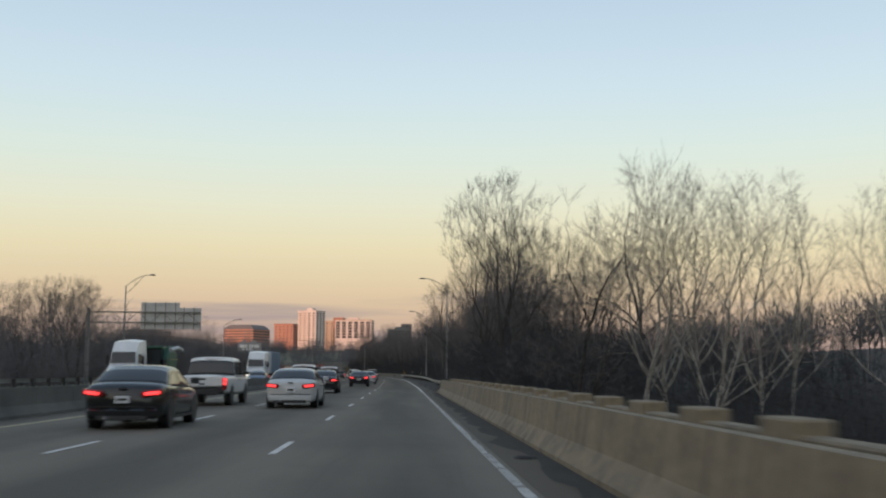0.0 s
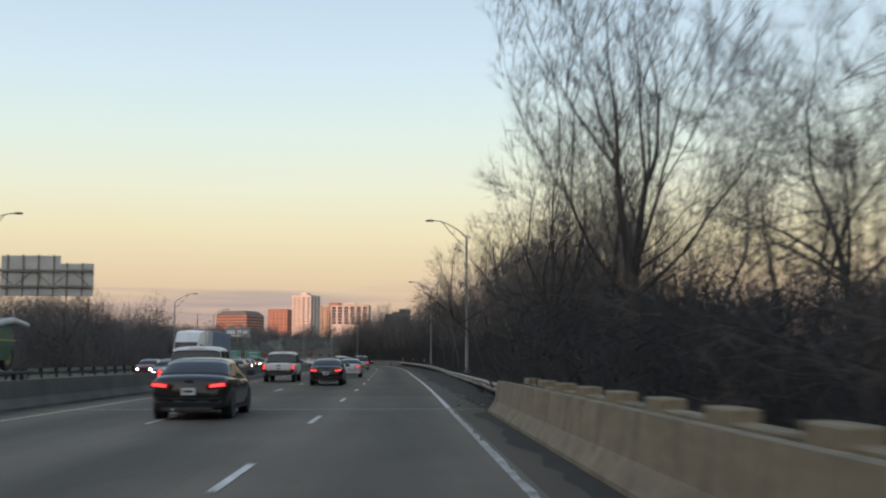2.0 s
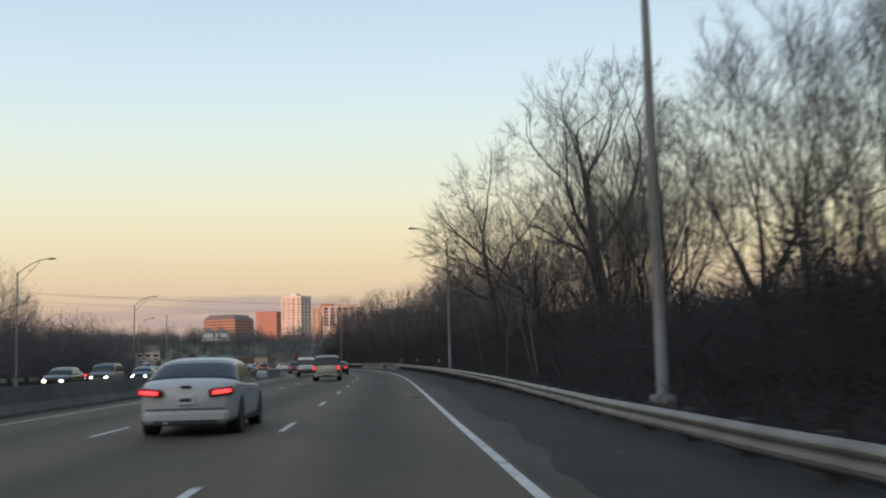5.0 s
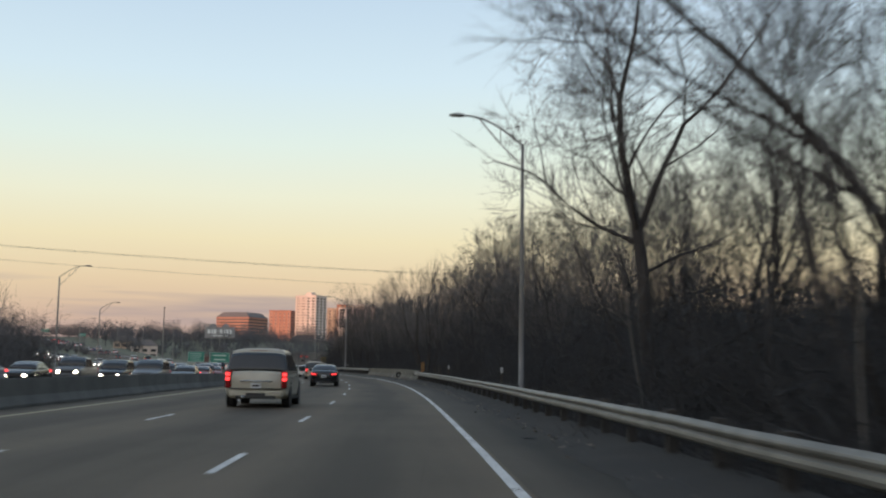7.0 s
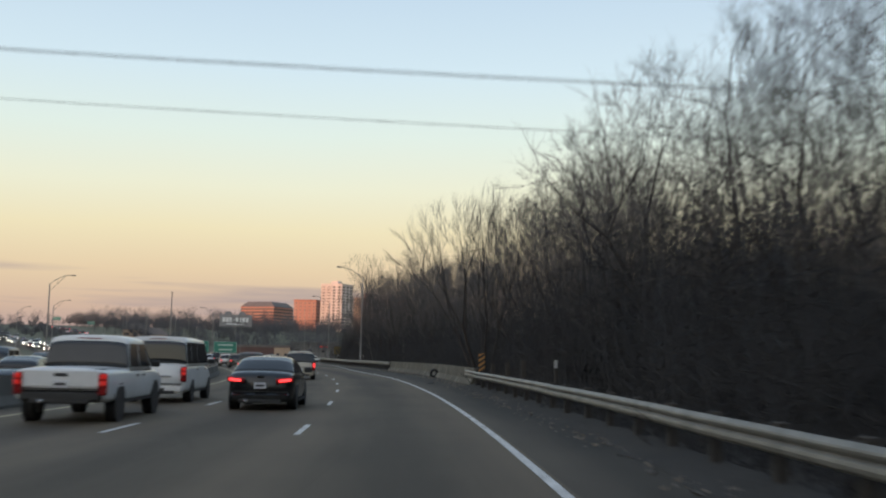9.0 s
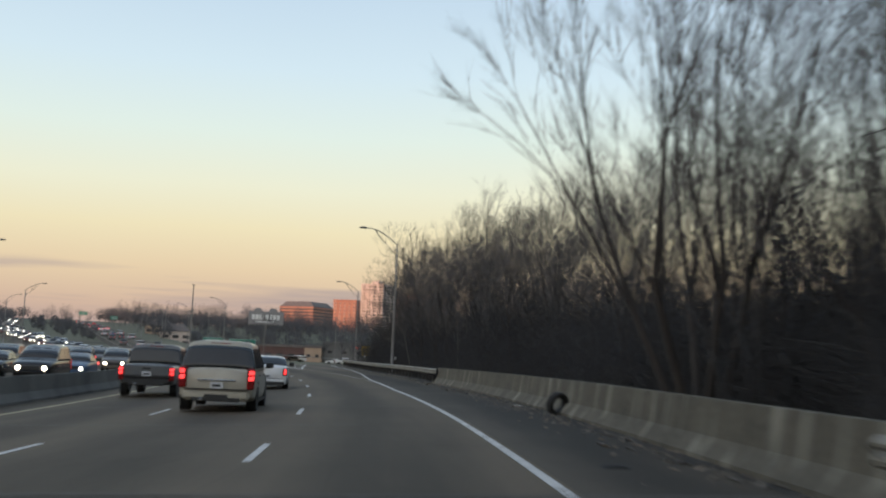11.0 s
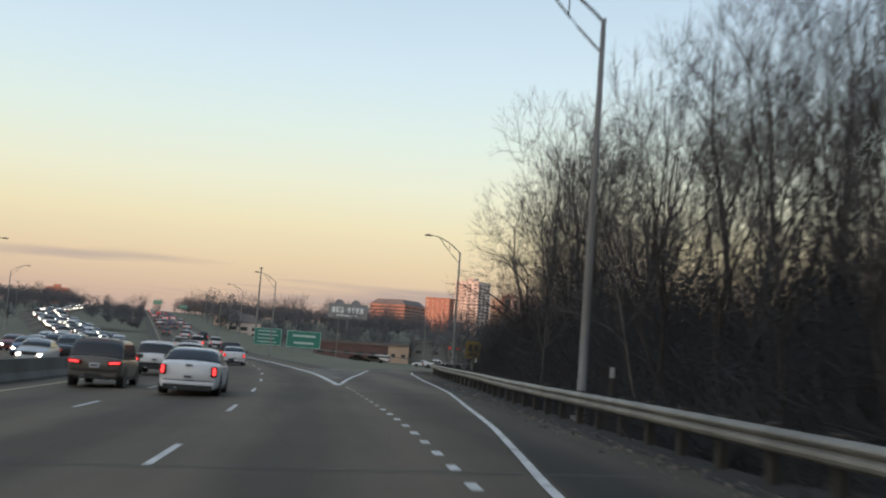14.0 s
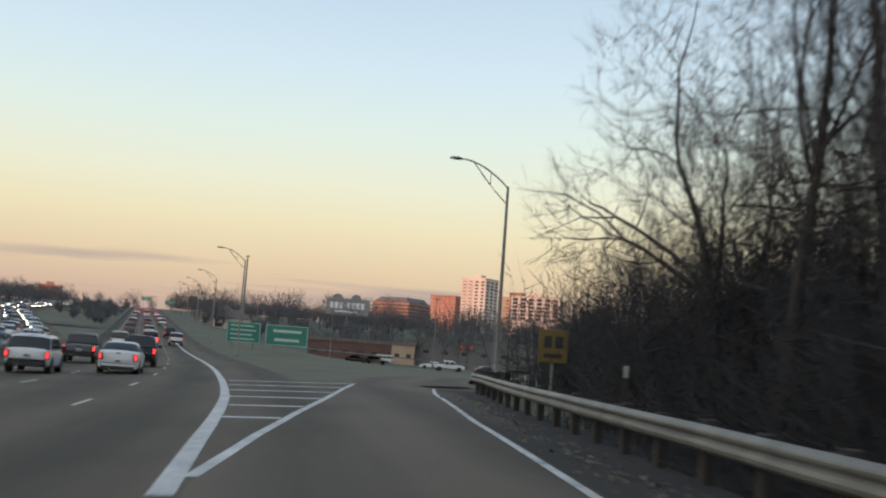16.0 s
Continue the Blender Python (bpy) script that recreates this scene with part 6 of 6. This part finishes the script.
def wheel_meshes(r, far=False):
    vs, fs, n = [], [], 12 if far else 22
    prof = [(0.55, -0.10), (1.0, -0.10), (1.0, 0.10), (0.55, 0.10)] if far else [(0.60, -0.10), (0.88, -0.115), (0.98, -0.10), (1.0, -0.05), (1.0, 0.05), (0.98, 0.10), (0.88, 0.115), (0.60, 0.10)]
    for i in range(n):
        a = 2 * math.pi * i / n
        for f, x in prof:
            vs.append((x, f * r * math.cos(a), f * r * math.sin(a)))
    k2 = len(prof)
    for i in range(n):
        for j in range(k2):
            fs.append((i * k2 + j, i * k2 + (j + 1) % k2, ((i + 1) % n) * k2 + (j + 1) % k2, ((i + 1) % n) * k2 + j))
    tyre = mesh_of("tyre", vs, fs)
    tyre.shade_smooth()
    bm = bmesh.new()
    bmesh.ops.create_cone(bm, cap_ends=True, segments=20, radius1=r * 0.62, radius2=r * 0.62, depth=0.15, matrix=pose(0, 0, 0, 0, 90))
    for i in range(5):
        box(bm, 0.075, 0.09, -0.03, 0.03, 0.03, r * 0.58, m=Matrix.Rotation(2 * math.pi * i / 5, 4, "X"))
        box(bm, -0.09, -0.075, -0.03, 0.03, 0.03, r * 0.58, m=Matrix.Rotation(2 * math.pi * i / 5, 4, "X"))
    rim = bpy.data.meshes.new("rim")
    bm.to_mesh(rim)
    bm.free()
    bm = bmesh.new()
    bmesh.ops.create_cone(bm, cap_ends=True, segments=24, radius1=r * 1.10, radius2=r * 1.10, depth=0.03, matrix=pose(0, 0, 0, 0, 90))
    arch = bpy.data.meshes.new("wheel_arch")
    bm.to_mesh(arch)
    bm.free()
    return tyre, rim, arch


def slab(name, quad, mat, parent, out, thick=0.02, label=""):
    """A pane through four corners, with thickness outwards."""
    q = [Vector(p) for p in quad]
    nrm = (q[1] - q[0]).cross(q[2] - q[0]).normalized()
    if nrm.dot(Vector(out)) < 0:
        nrm = -nrm
    vs = q + [p + nrm * thick for p in q]
    me = mesh_of(name, vs, [(0, 1, 2, 3), (7, 6, 5, 4), (0, 4, 5, 1), (1, 5, 6, 2), (2, 6, 7, 3), (3, 7, 4, 0)])
    bm = bmesh.new()
    bm.from_mesh(me)
    bmesh.ops.recalc_face_normals(bm, faces=bm.faces)
    bm.to_mesh(me)
    bm.free()
    return part_mesh(name, me, mat, parent, label)


def vehicle(shape, colour, label, lit=False, brakes=True, tall_lamps=False, category="car", far=False):
    """A road vehicle that faces +y, its middle over the origin."""
    d = SHAPES[shape]
    L, w, pm = d["L"], d["w"], PAINTS[colour]
    name = {"sedan": "sedan", "saloon": "sedan", "suv": "sport_utility_vehicle", "crossover": "crossover_car", "pickup": "pickup_truck", "van": "van"}[shape]
    car = thing(name, None, label, category, "vehicles on the road")
    Y = lambda f: (f - 0.5) * L
    rows = smooth_rows(d["body"], 10 if far else 22)
    part("body", loft([(Y(f), half_section(w * k2, zb, zs)) for f, zb, zs, k2 in rows]), pm, car, smooth=True)
    # cabin
    r0, r1, f1, f0 = (Y(f) for f in d["cab"])
    sh = {f: zs for f, zb, zs, k2 in d["body"]}
    belt = float(np.interp(0.45, sorted(sh), [sh[k2] for k2 in sorted(sh)])) - 0.01
    zr, wb, wr = d["roof"], w * (0.945 if shape in ("sedan", "saloon") else 0.968), w * (0.72 if shape in ("sedan", "saloon") else 0.80 if shape == "suv" else 0.85)
    lo = belt - 0.05
    cab = Cabin(r0, r1, f1, f0, lo, zr, wb, wr)
    part("cabin", cab.hull(3 if far else 6), pm, car, smooth=True)
    boxy = shape in ("suv", "van", "crossover", "pickup")
    cab.pane("rear_window", r0 + (r1 - r0) * (0.07 if boxy else 0.18), r0 + (r1 - r0) * (0.80 if boxy else 0.92), 0.41, CAR_GLASS, car, 0.012, far)
    cab.pane("windscreen", f0 + (f1 - f0) * 0.16, f0 + (f1 - f0) * 0.93, 0.43, CAR_GLASS, car, 0.010, far)
    for sx in (1, -1):
        x0, x1 = sx * (cab.half(lo + .08) + 0.001), sx * (cab.half(zr - .17) + 0.001)
        yr, yf = r0 + (r1 - r0) * .45, f0 + (f1 - f0) * .4
        mid = (r1 + f1) / 2 + 0.1
        panes = [(yr, mid - .06, mid - .06, r1 + .12), (mid + .06, yf, f1 - .05, mid + .06)]
        if shape in ("suv", "van", "crossover"):
            third = yr + (mid - yr) * 0.46
            panes = [(yr, third - .07, third - .07, r1 + .10), (third + .05, mid - .05, mid - .05, third + .05), panes[1]]
        for a, b, c, e in panes:
            q = [(x0, a, lo + .08), (x0, b, lo + .08), (x1, c, zr - .17), (x1, e, zr - .17)]
            slab("side_window", q, CAR_GLASS, car, (sx, 0, 0), 0.012)
        if far:
            continue
        m = bmesh.new()
        box(m, -0.11, 0.11, -0.07, 0.07, -0.08, 0.08, m=Matrix.Translation((sx * (w + 0.11), f0 - 0.35, belt + 0.10)), bevel=0.03)
        part("mirror", m, TRIM if colour in ("black", "white", "champagne") else pm, car)
        m = bmesh.new()
        box(m, -0.012, 0.012, Y(.27), Y(.73), 0.0, 0.075, m=Matrix.Translation((sx * (w - 0.005), 0, d["body"][3][1])))
        part("sill", m, TRIM, car)
        for yh in (mid - .35, f0 - 1.15):
            m = bmesh.new()
            box(m, -0.012, 0.012, -0.1, 0.1, -0.02, 0.02, m=Matrix.Translation((sx * (w + 0.002), yh, belt - 0.16)), bevel=0.006)
            part("door_handle", m, CHROME, car)
    if shape in ("suv", "crossover") and not far:
        for sx in (1, -1):
            m = bmesh.new()
            box(m, -0.018, 0.018, r1 + .35, f1 - .3, zr - .06, zr + .035, m=Matrix.Translation((sx * (wr - .17), 0, 0)), bevel=0.008)
            part("roof_rail", m, TRIM, car)
    # wheels
    tyre, rim, arch = wheel_meshes(d["wheel"], far)
    for f in d["axles"]:
        for sx in (1, -1):
            wl = part_mesh("wheel", tyre, RUBBER, car)
            wl.location = (sx * (w - 0.150), Y(f), d["wheel"])
            if far:
                continue
            part_mesh("rim", rim, RIM, wl)
            a = part_mesh("wheel_arch", arch, TRIM, car)
            a.location = (sx * (w - 0.016), Y(f), d["wheel"] + 0.02)
    # ends: bumpers, lamps, plate
    zb, zs = d["body"][1][1], d["body"][1][2]
    yb, yf = Y(0) - 0.012, Y(1) + 0.012
    m = bmesh.new()
    box(m, -w * .86, w * .86, yb - 0.05, yb + 0.20, zb - .02, zb + 0.24, bevel=0.07)
    part("rear_bumper", m, TRIM if shape in ("pickup",) or colour == "white" and shape == "crossover" else pm, car)
    m = bmesh.new()
    low = shape == "saloon"
    box(m, -w * (.80 if low else .62), w * (.80 if low else .62), yb - 0.062, yb - 0.01, zb - .05, zb + (0.13 if low else 0.06), bevel=0.02)
    part("rear_valance", m, TRIM, car)
    m = bmesh.new()
    box(m, -w * .84, w * .84, yf - 0.16, yf + 0.05, zb, zb + 0.24, bevel=0.04)
    part("front_bumper", m, pm, car)
    m = bmesh.new()
    box(m, -w * .45, w * .45, yf - 0.06, yf + 0.03, zb + .26, zb + .46, bevel=0.02)
    part("grille", m, TRIM, car)
    tail, hd = (TAIL_ON if brakes else TAIL_OFF), (HEAD_ON if lit else HEAD_OFF)
    tall = shape in ("pickup", "suv", "van") or tall_lamps
    for sx in (1, -1):
        m = bmesh.new()
        if tall:
            spot = Matrix.Translation((sx * w * (.80 if shape == "saloon" else .86), yb + 0.05, zs - 0.22)) @ Matrix.Rotation(sx * 0.30, 4, "Z")
            box(m, -0.095, 0.095, -0.10, 0.16, -0.20 if tall_lamps else -0.30 if shape == "suv" else -0.33, 0.13 if tall_lamps else 0.25 if shape == "suv" else 0.15, m=spot, bevel=0.03)
        else:
            spot = Matrix.Translation((sx * w * .70, yb + 0.05, zs - 0.19)) @ Matrix.Rotation(sx * 0.22, 4, "Z") @ Matrix.Rotation(-sx * 0.10, 4, "Y")
            box(m, -0.24, 0.24, -0.11, 0.16, -0.075, 0.075, m=spot, bevel=0.035)
        lamp = part("tail_lamp", m, LENS, car, "dark red lens") if not far else part("tail_lamp", m, tail, car)
        if not far:
            m = bmesh.new()
            if tall_lamps:
                box(m, -0.060, 0.060, -0.112, -0.06, -0.16, 0.10, m=spot, bevel=0.025)
            elif tall:
                for z in (-0.07, 0.08) if shape == "suv" else (-0.12, 0.015):
                    box(m, -0.070, 0.070, -0.115, -0.06, z, z + 0.105, m=spot, bevel=0.012)
            else:
                box(m, -0.17, 0.17, -0.125, -0.06, -0.040, 0.030, m=spot, bevel=0.014)
            part("bulb", m, tail, lamp, "glowing red lamp")
        m = bmesh.new()
        zh = d["body"][-1][2] - 0.06
        box(m, -0.15, 0.15, yf - 0.14, yf - 0.005, zh - 0.09, zh + 0.03, m=Matrix.Translation((sx * w * .64, 0, 0)), bevel=0.03)
        part("head_lamp", m, HEAD_OFF, car)
        if lit:
            m = bmesh.new()
            # bulb made oversize, so that its ball stands in for lens bloom
            bmesh.ops.create_uvsphere(m, u_segments=10, v_segments=6, radius=0.10, matrix=Matrix.Translation((sx * w * .62, yf - 0.03, zh - 0.03)))
            part("bulb", m, HEAD_ON, car, "glowing white headlamp")
    if far:
        return car
    m = bmesh.new()
    zp = zb + 0.36 if shape not in ("sedan", "crossover") else zb + 0.42
    box(m, -0.16, 0.16, yb - 0.05, yb + 0.03, zp - 0.08, zp + 0.08, bevel=0.004)
    pl2 = part("number_plate", m, PLATE, car)
    m = bmesh.new()
    box(m, -0.11, 0.11, yb - 0.056, yb - 0.051, zp - 0.03, zp + 0.03)
    part("print_bar", m, TRIM, pl2)
    m = bmesh.new()
    if shape in ("sedan", "saloon"):
        box(m, -w * .80, w * .80, yb - 0.012, yb + 0.05, zb + 0.245, zb + 0.262)
        box(m, -w * .10, w * .10, yb - 0.030, yb + 0.05, zs - 0.11, zs - 0.07)
    else:
        box(m, -w * .82, w * .82, yb - 0.055, yb + 0.03, zb + 0.25, zb + 0.275)
        box(m, -w * .30, w * .30, yb - 0.060, yb + 0.03, zb + 0.02, zb + 0.13)
    part("tail_seam", m, TRIM, car)
    m = bmesh.new()
    box(m, -w * .45, -w * .33, yb - 0.075, yb + 0.02, zb - 0.03, zb + 0.03, bevel=0.012)
    part("exhaust", m, CHROME, car)
    m = bmesh.new()
    box(m, -0.26, 0.26, r0 + (r1 - r0) * 0.94 - 0.02, r0 + (r1 - r0) * 0.94 + 0.03, cab.height(r0 + (r1 - r0) * 0.94) - 0.035, cab.height(r0 + (r1 - r0) * 0.94) - 0.015)
    part("high_brake_lamp", m, LENS, car)
    if shape == "pickup":
        m = bmesh.new()
        box(m, -0.14, 0.14, yb - 0.035, yb + 0.05, zs - .16, zs - .09, bevel=0.01)
        part("tailgate_handle", m, TRIM, car)
        m = bmesh.new()
        box(m, -w * .84, w * .84, Y(.02), Y(.325), 1.02, 1.17)
        part("bed_cover", m, TRIM, car)
        m = bmesh.new()
        box(m, -w * .80, w * .80, yb - 0.02, yb + 0.06, zs - .38, zs - .03, bevel=0.015)
        part("tailgate", m, pm, car)
    if shape in ("suv", "van"):
        m = bmesh.new()
        box(m, -w * .5, w * .5, yb - 0.03, yb + 0.05, zp + .12, zp + .16, bevel=0.008)
        part("hatch_trim", m, CHROME, car)
    return car


# the nearest traffic; moving vehicles are repeated at places that fit the camera's view
def park(shape, colour, label, s, o, turn=0.0, **kw):
    c = vehicle(shape, colour, label, **kw)
    c.matrix_world = at_road(s, o, 0.0, turn)
    return c


park("sedan", "black", "black sedan with lit red tail lamps between two lanes", 8.0, -4.3, 1)
park("pickup", "white", "white pickup truck in the outer lane ahead of a black sedan", 25.5, -5.7)
park("sedan", "silver", "silver sedan with lit tail lamps in the middle lane", 22.5, -2.0)
park("sedan", "black", "black sedan with lit tail lamps in the middle lane", 51, -3.0, 1)
park("pickup", "white", "white pickup truck beside the black sedan", 64, -5.6)
park("sedan", "black", "black sedan with lit tail lamps behind a silver one", 84, -2.0)
park("pickup", "white", "white pickup truck with a dark bed cover", 93, -5.5)
park("sedan", "silver", "silver sedan with lit tail lamps", 110, -1.7)
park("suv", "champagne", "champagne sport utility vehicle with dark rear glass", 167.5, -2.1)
park("pickup", "white", "white pickup truck in the outer lane", 199, -5.2, brakes=False)
park("van", "white", "white delivery van seen from behind", 210, -5.5, brakes=False, category="van")
park("sedan", "black", "black sedan with glowing brake lamps", 205, -1.7, -1)
park("suv", "champagne", "the same champagne sport utility vehicle repeated further along", 246, -2.2)
park("pickup", "grey", "dark grey pickup truck with a chrome bar", 257, -5.8)
park("saloon", "white", "white saloon with tall red tail lamps and a dark lower bumper", 266, -1.9, tall_lamps=True)
park("crossover", "white", "white crossover car with a black lower bumper", 334, -5.4, tall_lamps=True)
park("saloon", "white", "white saloon with tall red tail lamps ahead of the exit", 313, -1.8, tall_lamps=True)
park("crossover", "brown", "dark bronze crossover car", 317, -5.4)
park("crossover", "white", "white crossover car with tall tail lamps", 364, -5.2, tall_lamps=True)
park("saloon", "white", "white saloon repeated in the traffic ahead", 367, -1.7, tall_lamps=True)
park("suv", "black", "black sport utility vehicle ahead", 381, -1.6)
park("pickup", "grey", "grey pickup truck ahead", 386, -5.4)
park("van", "white", "white van on the hill", 440, -5.2, brakes=False, category="van")
rc = random.Random(12)
FAR = {}
MIX = [("sedan", "silver"), ("suv", "black"), ("sedan", "white"), ("crossover", "grey"), ("pickup", "white"), ("sedan", "red"), ("suv", "white"), ("van", "white"), ("sedan", "blue"), ("crossover", "silver")]

DIM = [("sedan", "grey"), ("suv", "black"), ("sedan", "black"), ("crossover", "grey"), ("pickup", "grey"), ("sedan", "red"), ("suv", "brown"), ("sedan", "silver"), ("sedan", "blue"), ("crossover", "black")]


def fleet(shape, colour, s, o, oncoming):
    key = (shape, colour, oncoming)
    m = at_road(s, o, 0.0, 180 if oncoming else 0)
    if key not in FAR:
        word = shape.replace("suv", "sport utility vehicle")
        FAR[key] = vehicle(shape, colour, ("%s %s with lit headlamps in oncoming traffic" if oncoming else "%s %s with red tail lamps on the hill") % (colour, word), lit=oncoming, brakes=len(FAR) % 3 == 0, far=True)
        FAR[key].matrix_world = m
    else:
        copy_thing(FAR[key], m)


# oncoming queue, denser up the hill
for lane, o in enumerate((-13.2, -16.8, -20.4)):
    s = 60 + lane * 9
    while s < 900:
        if not (lane == 1 and s < 140) and not (lane == 0 and s < 82) and not (lane == 2 and s < 104) and not (lane < 2 and 138 < s < 203):
            shape, colour = rc.choice(MIX if s > 330 else DIM)
            fleet(shape, colour, s, o + apart(s) + rc.uniform(-0.3, 0.3), True)
        s += rc.uniform(26, 44) if s < 130 else rc.uniform(9.5, 18) if s < 420 else rc.uniform(9, 26)
for lane, o in enumerate((-5.4, -1.8, 1.8)):
    s = 455 + lane * 8
    while s < 880:
        shape, colour = rc.choice(MIX)
        fleet(shape, colour, s, o, False)
        s += rc.uniform(32, 85)

# a tractor and trailer in the oncoming lanes, and another with a harvester on a low trailer
TRAILER = material("blue_trailer_side", (0.10, 0.17, 0.25), (0.07, 0.12, 0.18), 0.5, 0.4)


def tractor(truck):
    bm = loft([(-1.2, [(1.2, 1.0), (1.22, 2.4), (1.1, 3.9), (.02, 4.0)]), (0.6, [(1.2, .8), (1.22, 2.3), (1.0, 3.7), (.02, 3.8)]), (1.44, [(1.15, .6), (1.17, 1.9), (1.0, 2.86), (.02, 2.98)]), (1.7, [(1.1, .5), (1.12, 1.6), (1.0, 1.96), (.02, 2.0)]), (3.1, [(1.0, .45), (1.02, 1.2), (.85, 1.6), (.02, 1.7)]), (3.3, [(.95, .5), (.95, 1.0), (.75, 1.4), (.02, 1.5)])])
    part("cab", bm, PAINTS["white"], truck)
    slab("windscreen", [(-.98, 1.74, 2.02), (.98, 1.74, 2.02), (.92, 1.50, 2.88), (-.92, 1.50, 2.88)], CAR_GLASS, truck, (0, 1, .3), 0.05)
    for sx in (1, -1):
        slab("side_window", [(sx * 1.22, .5, 2.0), (sx * 1.19, 1.4, 2.0), (sx * 1.1, 1.2, 2.7), (sx * 1.16, .5, 2.7)], CAR_GLASS, truck, (sx, 0, 0), 0.02)
        bm = bmesh.new()
        box(bm, -.11, .11, 3.12, 3.33, 0.90, 1.05, m=Matrix.Translation((sx * .84, 0, 0)), bevel=0.03)
        part("head_lamp", bm, HEAD_ON, truck)
        bm = bmesh.new()
        box(bm, -.1, .1, 1.0, 1.2, 1.9, 2.6, m=Matrix.Translation((sx * 1.45, 0, 0)), bevel=0.03)
        part("mirror", bm, TRIM, truck)
    bm = bmesh.new()
    box(bm, -.55, .55, 3.2, 3.36, .75, 1.45, bevel=0.03)
    part("grille", bm, CHROME, truck)
    bm = bmesh.new()
    box(bm, -1.1, 1.1, 3.1, 3.42, .38, .7, bevel=0.05)
    part("bumper", bm, PAINTS["white"], truck)


def axles(truck, rows):
    tyre, rim, arch = wheel_meshes(0.5)
    for y in rows:
        for sx in (1, -1):
            wl = part_mesh("wheel", tyre, RUBBER, truck)
            wl.location = (sx * 1.1, y, 0.5)
            part_mesh("rim", rim, RIM, wl)


truck = thing("articulated_truck", at_road(116, -15.9, 0.0, 180), "white tractor unit with a blue trailer and lit headlamps", "truck")
tractor(truck)
bm = bmesh.new()
box(bm, -1.28, 1.28, -15.2, -1.9, 1.15, 4.0, bevel=0.04)
part("trailer", bm, TRAILER, truck, "blue and white box trailer")
bm = bmesh.new()
box(bm, -1.29, 1.29, -4.2, -1.88, 1.2, 3.95, bevel=0.03)
part("trailer_nose", bm, PAINTS["white"], truck)
bm = bmesh.new()
box(bm, -.5, .5, -14.8, 2.6, .7, 1.15)
part("chassis", bm, TRIM, truck)
axles(truck, (2.4, -2.2, -3.4, -12.6, -13.8))

low = thing("low_loader_truck", at_road(69.5, -20.6, 0.0, 180), "white tractor unit with a low flat trailer and lit headlamps", "truck")
tractor(low)
bm = bmesh.new()
box(bm, -.5, .5, -4.6, 2.6, .7, 1.15)
part("chassis", bm, TRIM, low)
bm = bmesh.new()
box(bm, -1.28, 1.28, -16.5, -4.0, .58, .78, bevel=0.03)
box(bm, -1.0, 1.0, -4.4, -1.8, 1.16, 1.36, bevel=0.03)
part("trailer", bm, TRIM, low, "black flat low trailer")
axles(low, (2.4, -2.2, -3.4, -14.2, -15.4))

MACHINE = material("green_machine_paint", (0.03, 0.105, 0.06), (0.02, 0.07, 0.042), 0.5, 0.7, fine=0.4, bump_scale=6)
MACHINE_YELLOW = material("yellow_machine_trim", (0.36, 0.30, 0.08), (0.28, 0.23, 0.06), 0.5, 1)
harv = thing("combine_harvester", at_road(79.7, -20.6, 0.79, 180), "green farm harvester carried on the low trailer", "farm machine")
part("body", loft([(-3.4, [(1.0, .9), (1.1, 1.5), (1.1, 2.0), (.9, 2.2), (.02, 2.2)]), (-2.6, [(1.25, .6), (1.35, 1.4), (1.35, 2.2), (1.1, 2.5), (.02, 2.5)]), (0.8, [(1.3, .6), (1.4, 1.4), (1.4, 2.3), (1.2, 2.55), (.02, 2.55)]), (1.5, [(1.2, .7), (1.3, 1.3), (1.3, 1.7), (1.0, 1.8), (.02, 1.8)])]), MACHINE, harv)
for a0, a1, z0, z1, mm, nm in ((-3.3, 0.4, 2.5, 2.85, MACHINE, "grain_tank"), (1.0, 2.6, 2.62, 2.8, MACHINE, "cab_roof"), (1.1, 2.5, 0.95, 1.1, MACHINE, "cab_floor"), (-3.0, 0.9, 1.62, 1.70, MACHINE_YELLOW, "side_stripe")):
    bm = bmesh.new()
    wd = 1.41 if nm == "side_stripe" else 1.15
    box(bm, -wd, wd, a0, a1, z0, z1, bevel=0.03)
    part(nm, bm, mm, harv)
bm = bmesh.new()
box(bm, -0.95, 0.95, 1.2, 2.45, 1.1, 2.62, bevel=0.08)
part("cab_glass", bm, CAR_GLASS, harv)
vs, fs = tube([Vector((-1.3, 0.3, 2.45)), Vector((-1.45, -2.2, 2.75)), Vector((-1.4, -4.6, 2.55))], [0.2, 0.2, 0.17], 10)
part_mesh("unloading_auger", mesh_of("unloading_auger", vs, fs), SIGN_BACK, harv)
bm = bmesh.new()
box(bm, -0.7, 0.7, 1.8, 3.6, 0.3, 0.95, bevel=0.06)
part("feeder_house", bm, MACHINE, harv)
tb, tsm, _ = wheel_meshes(0.82)
for y, x in ((1.5, 1.15), (-2.5, 1.1)):
    for sx in (1, -1):
        wl = part_mesh("wheel", tb, RUBBER, harv)
        wl.location = (sx * x, y, 0.82)
        rm = part_mesh("rim", tsm, MACHINE_YELLOW, wl)
# cars on the cross street and in the yard
for x, y, a, shape, colour in ((-62.5, 530, -75, "sedan", "black"), (-59.0, 533, -76, "crossover", "silver"), (-39.8, 503, -74, "pickup", "white"), (-64, 566, 82, "van", "white"), (-45.5, 522, 100, "sedan", "white"), (-30, 552, 95, "suv", "black"), (-31.4, 490, -64, "sedan", "black")):
    c = vehicle(shape, colour, "%s car beside the cross street" % colour, brakes=False)
    c.matrix_world = Matrix.Translation((x, y, land_at(x, y) + 0.0)) @ pose(0, 0, 0, 0, 0, a)
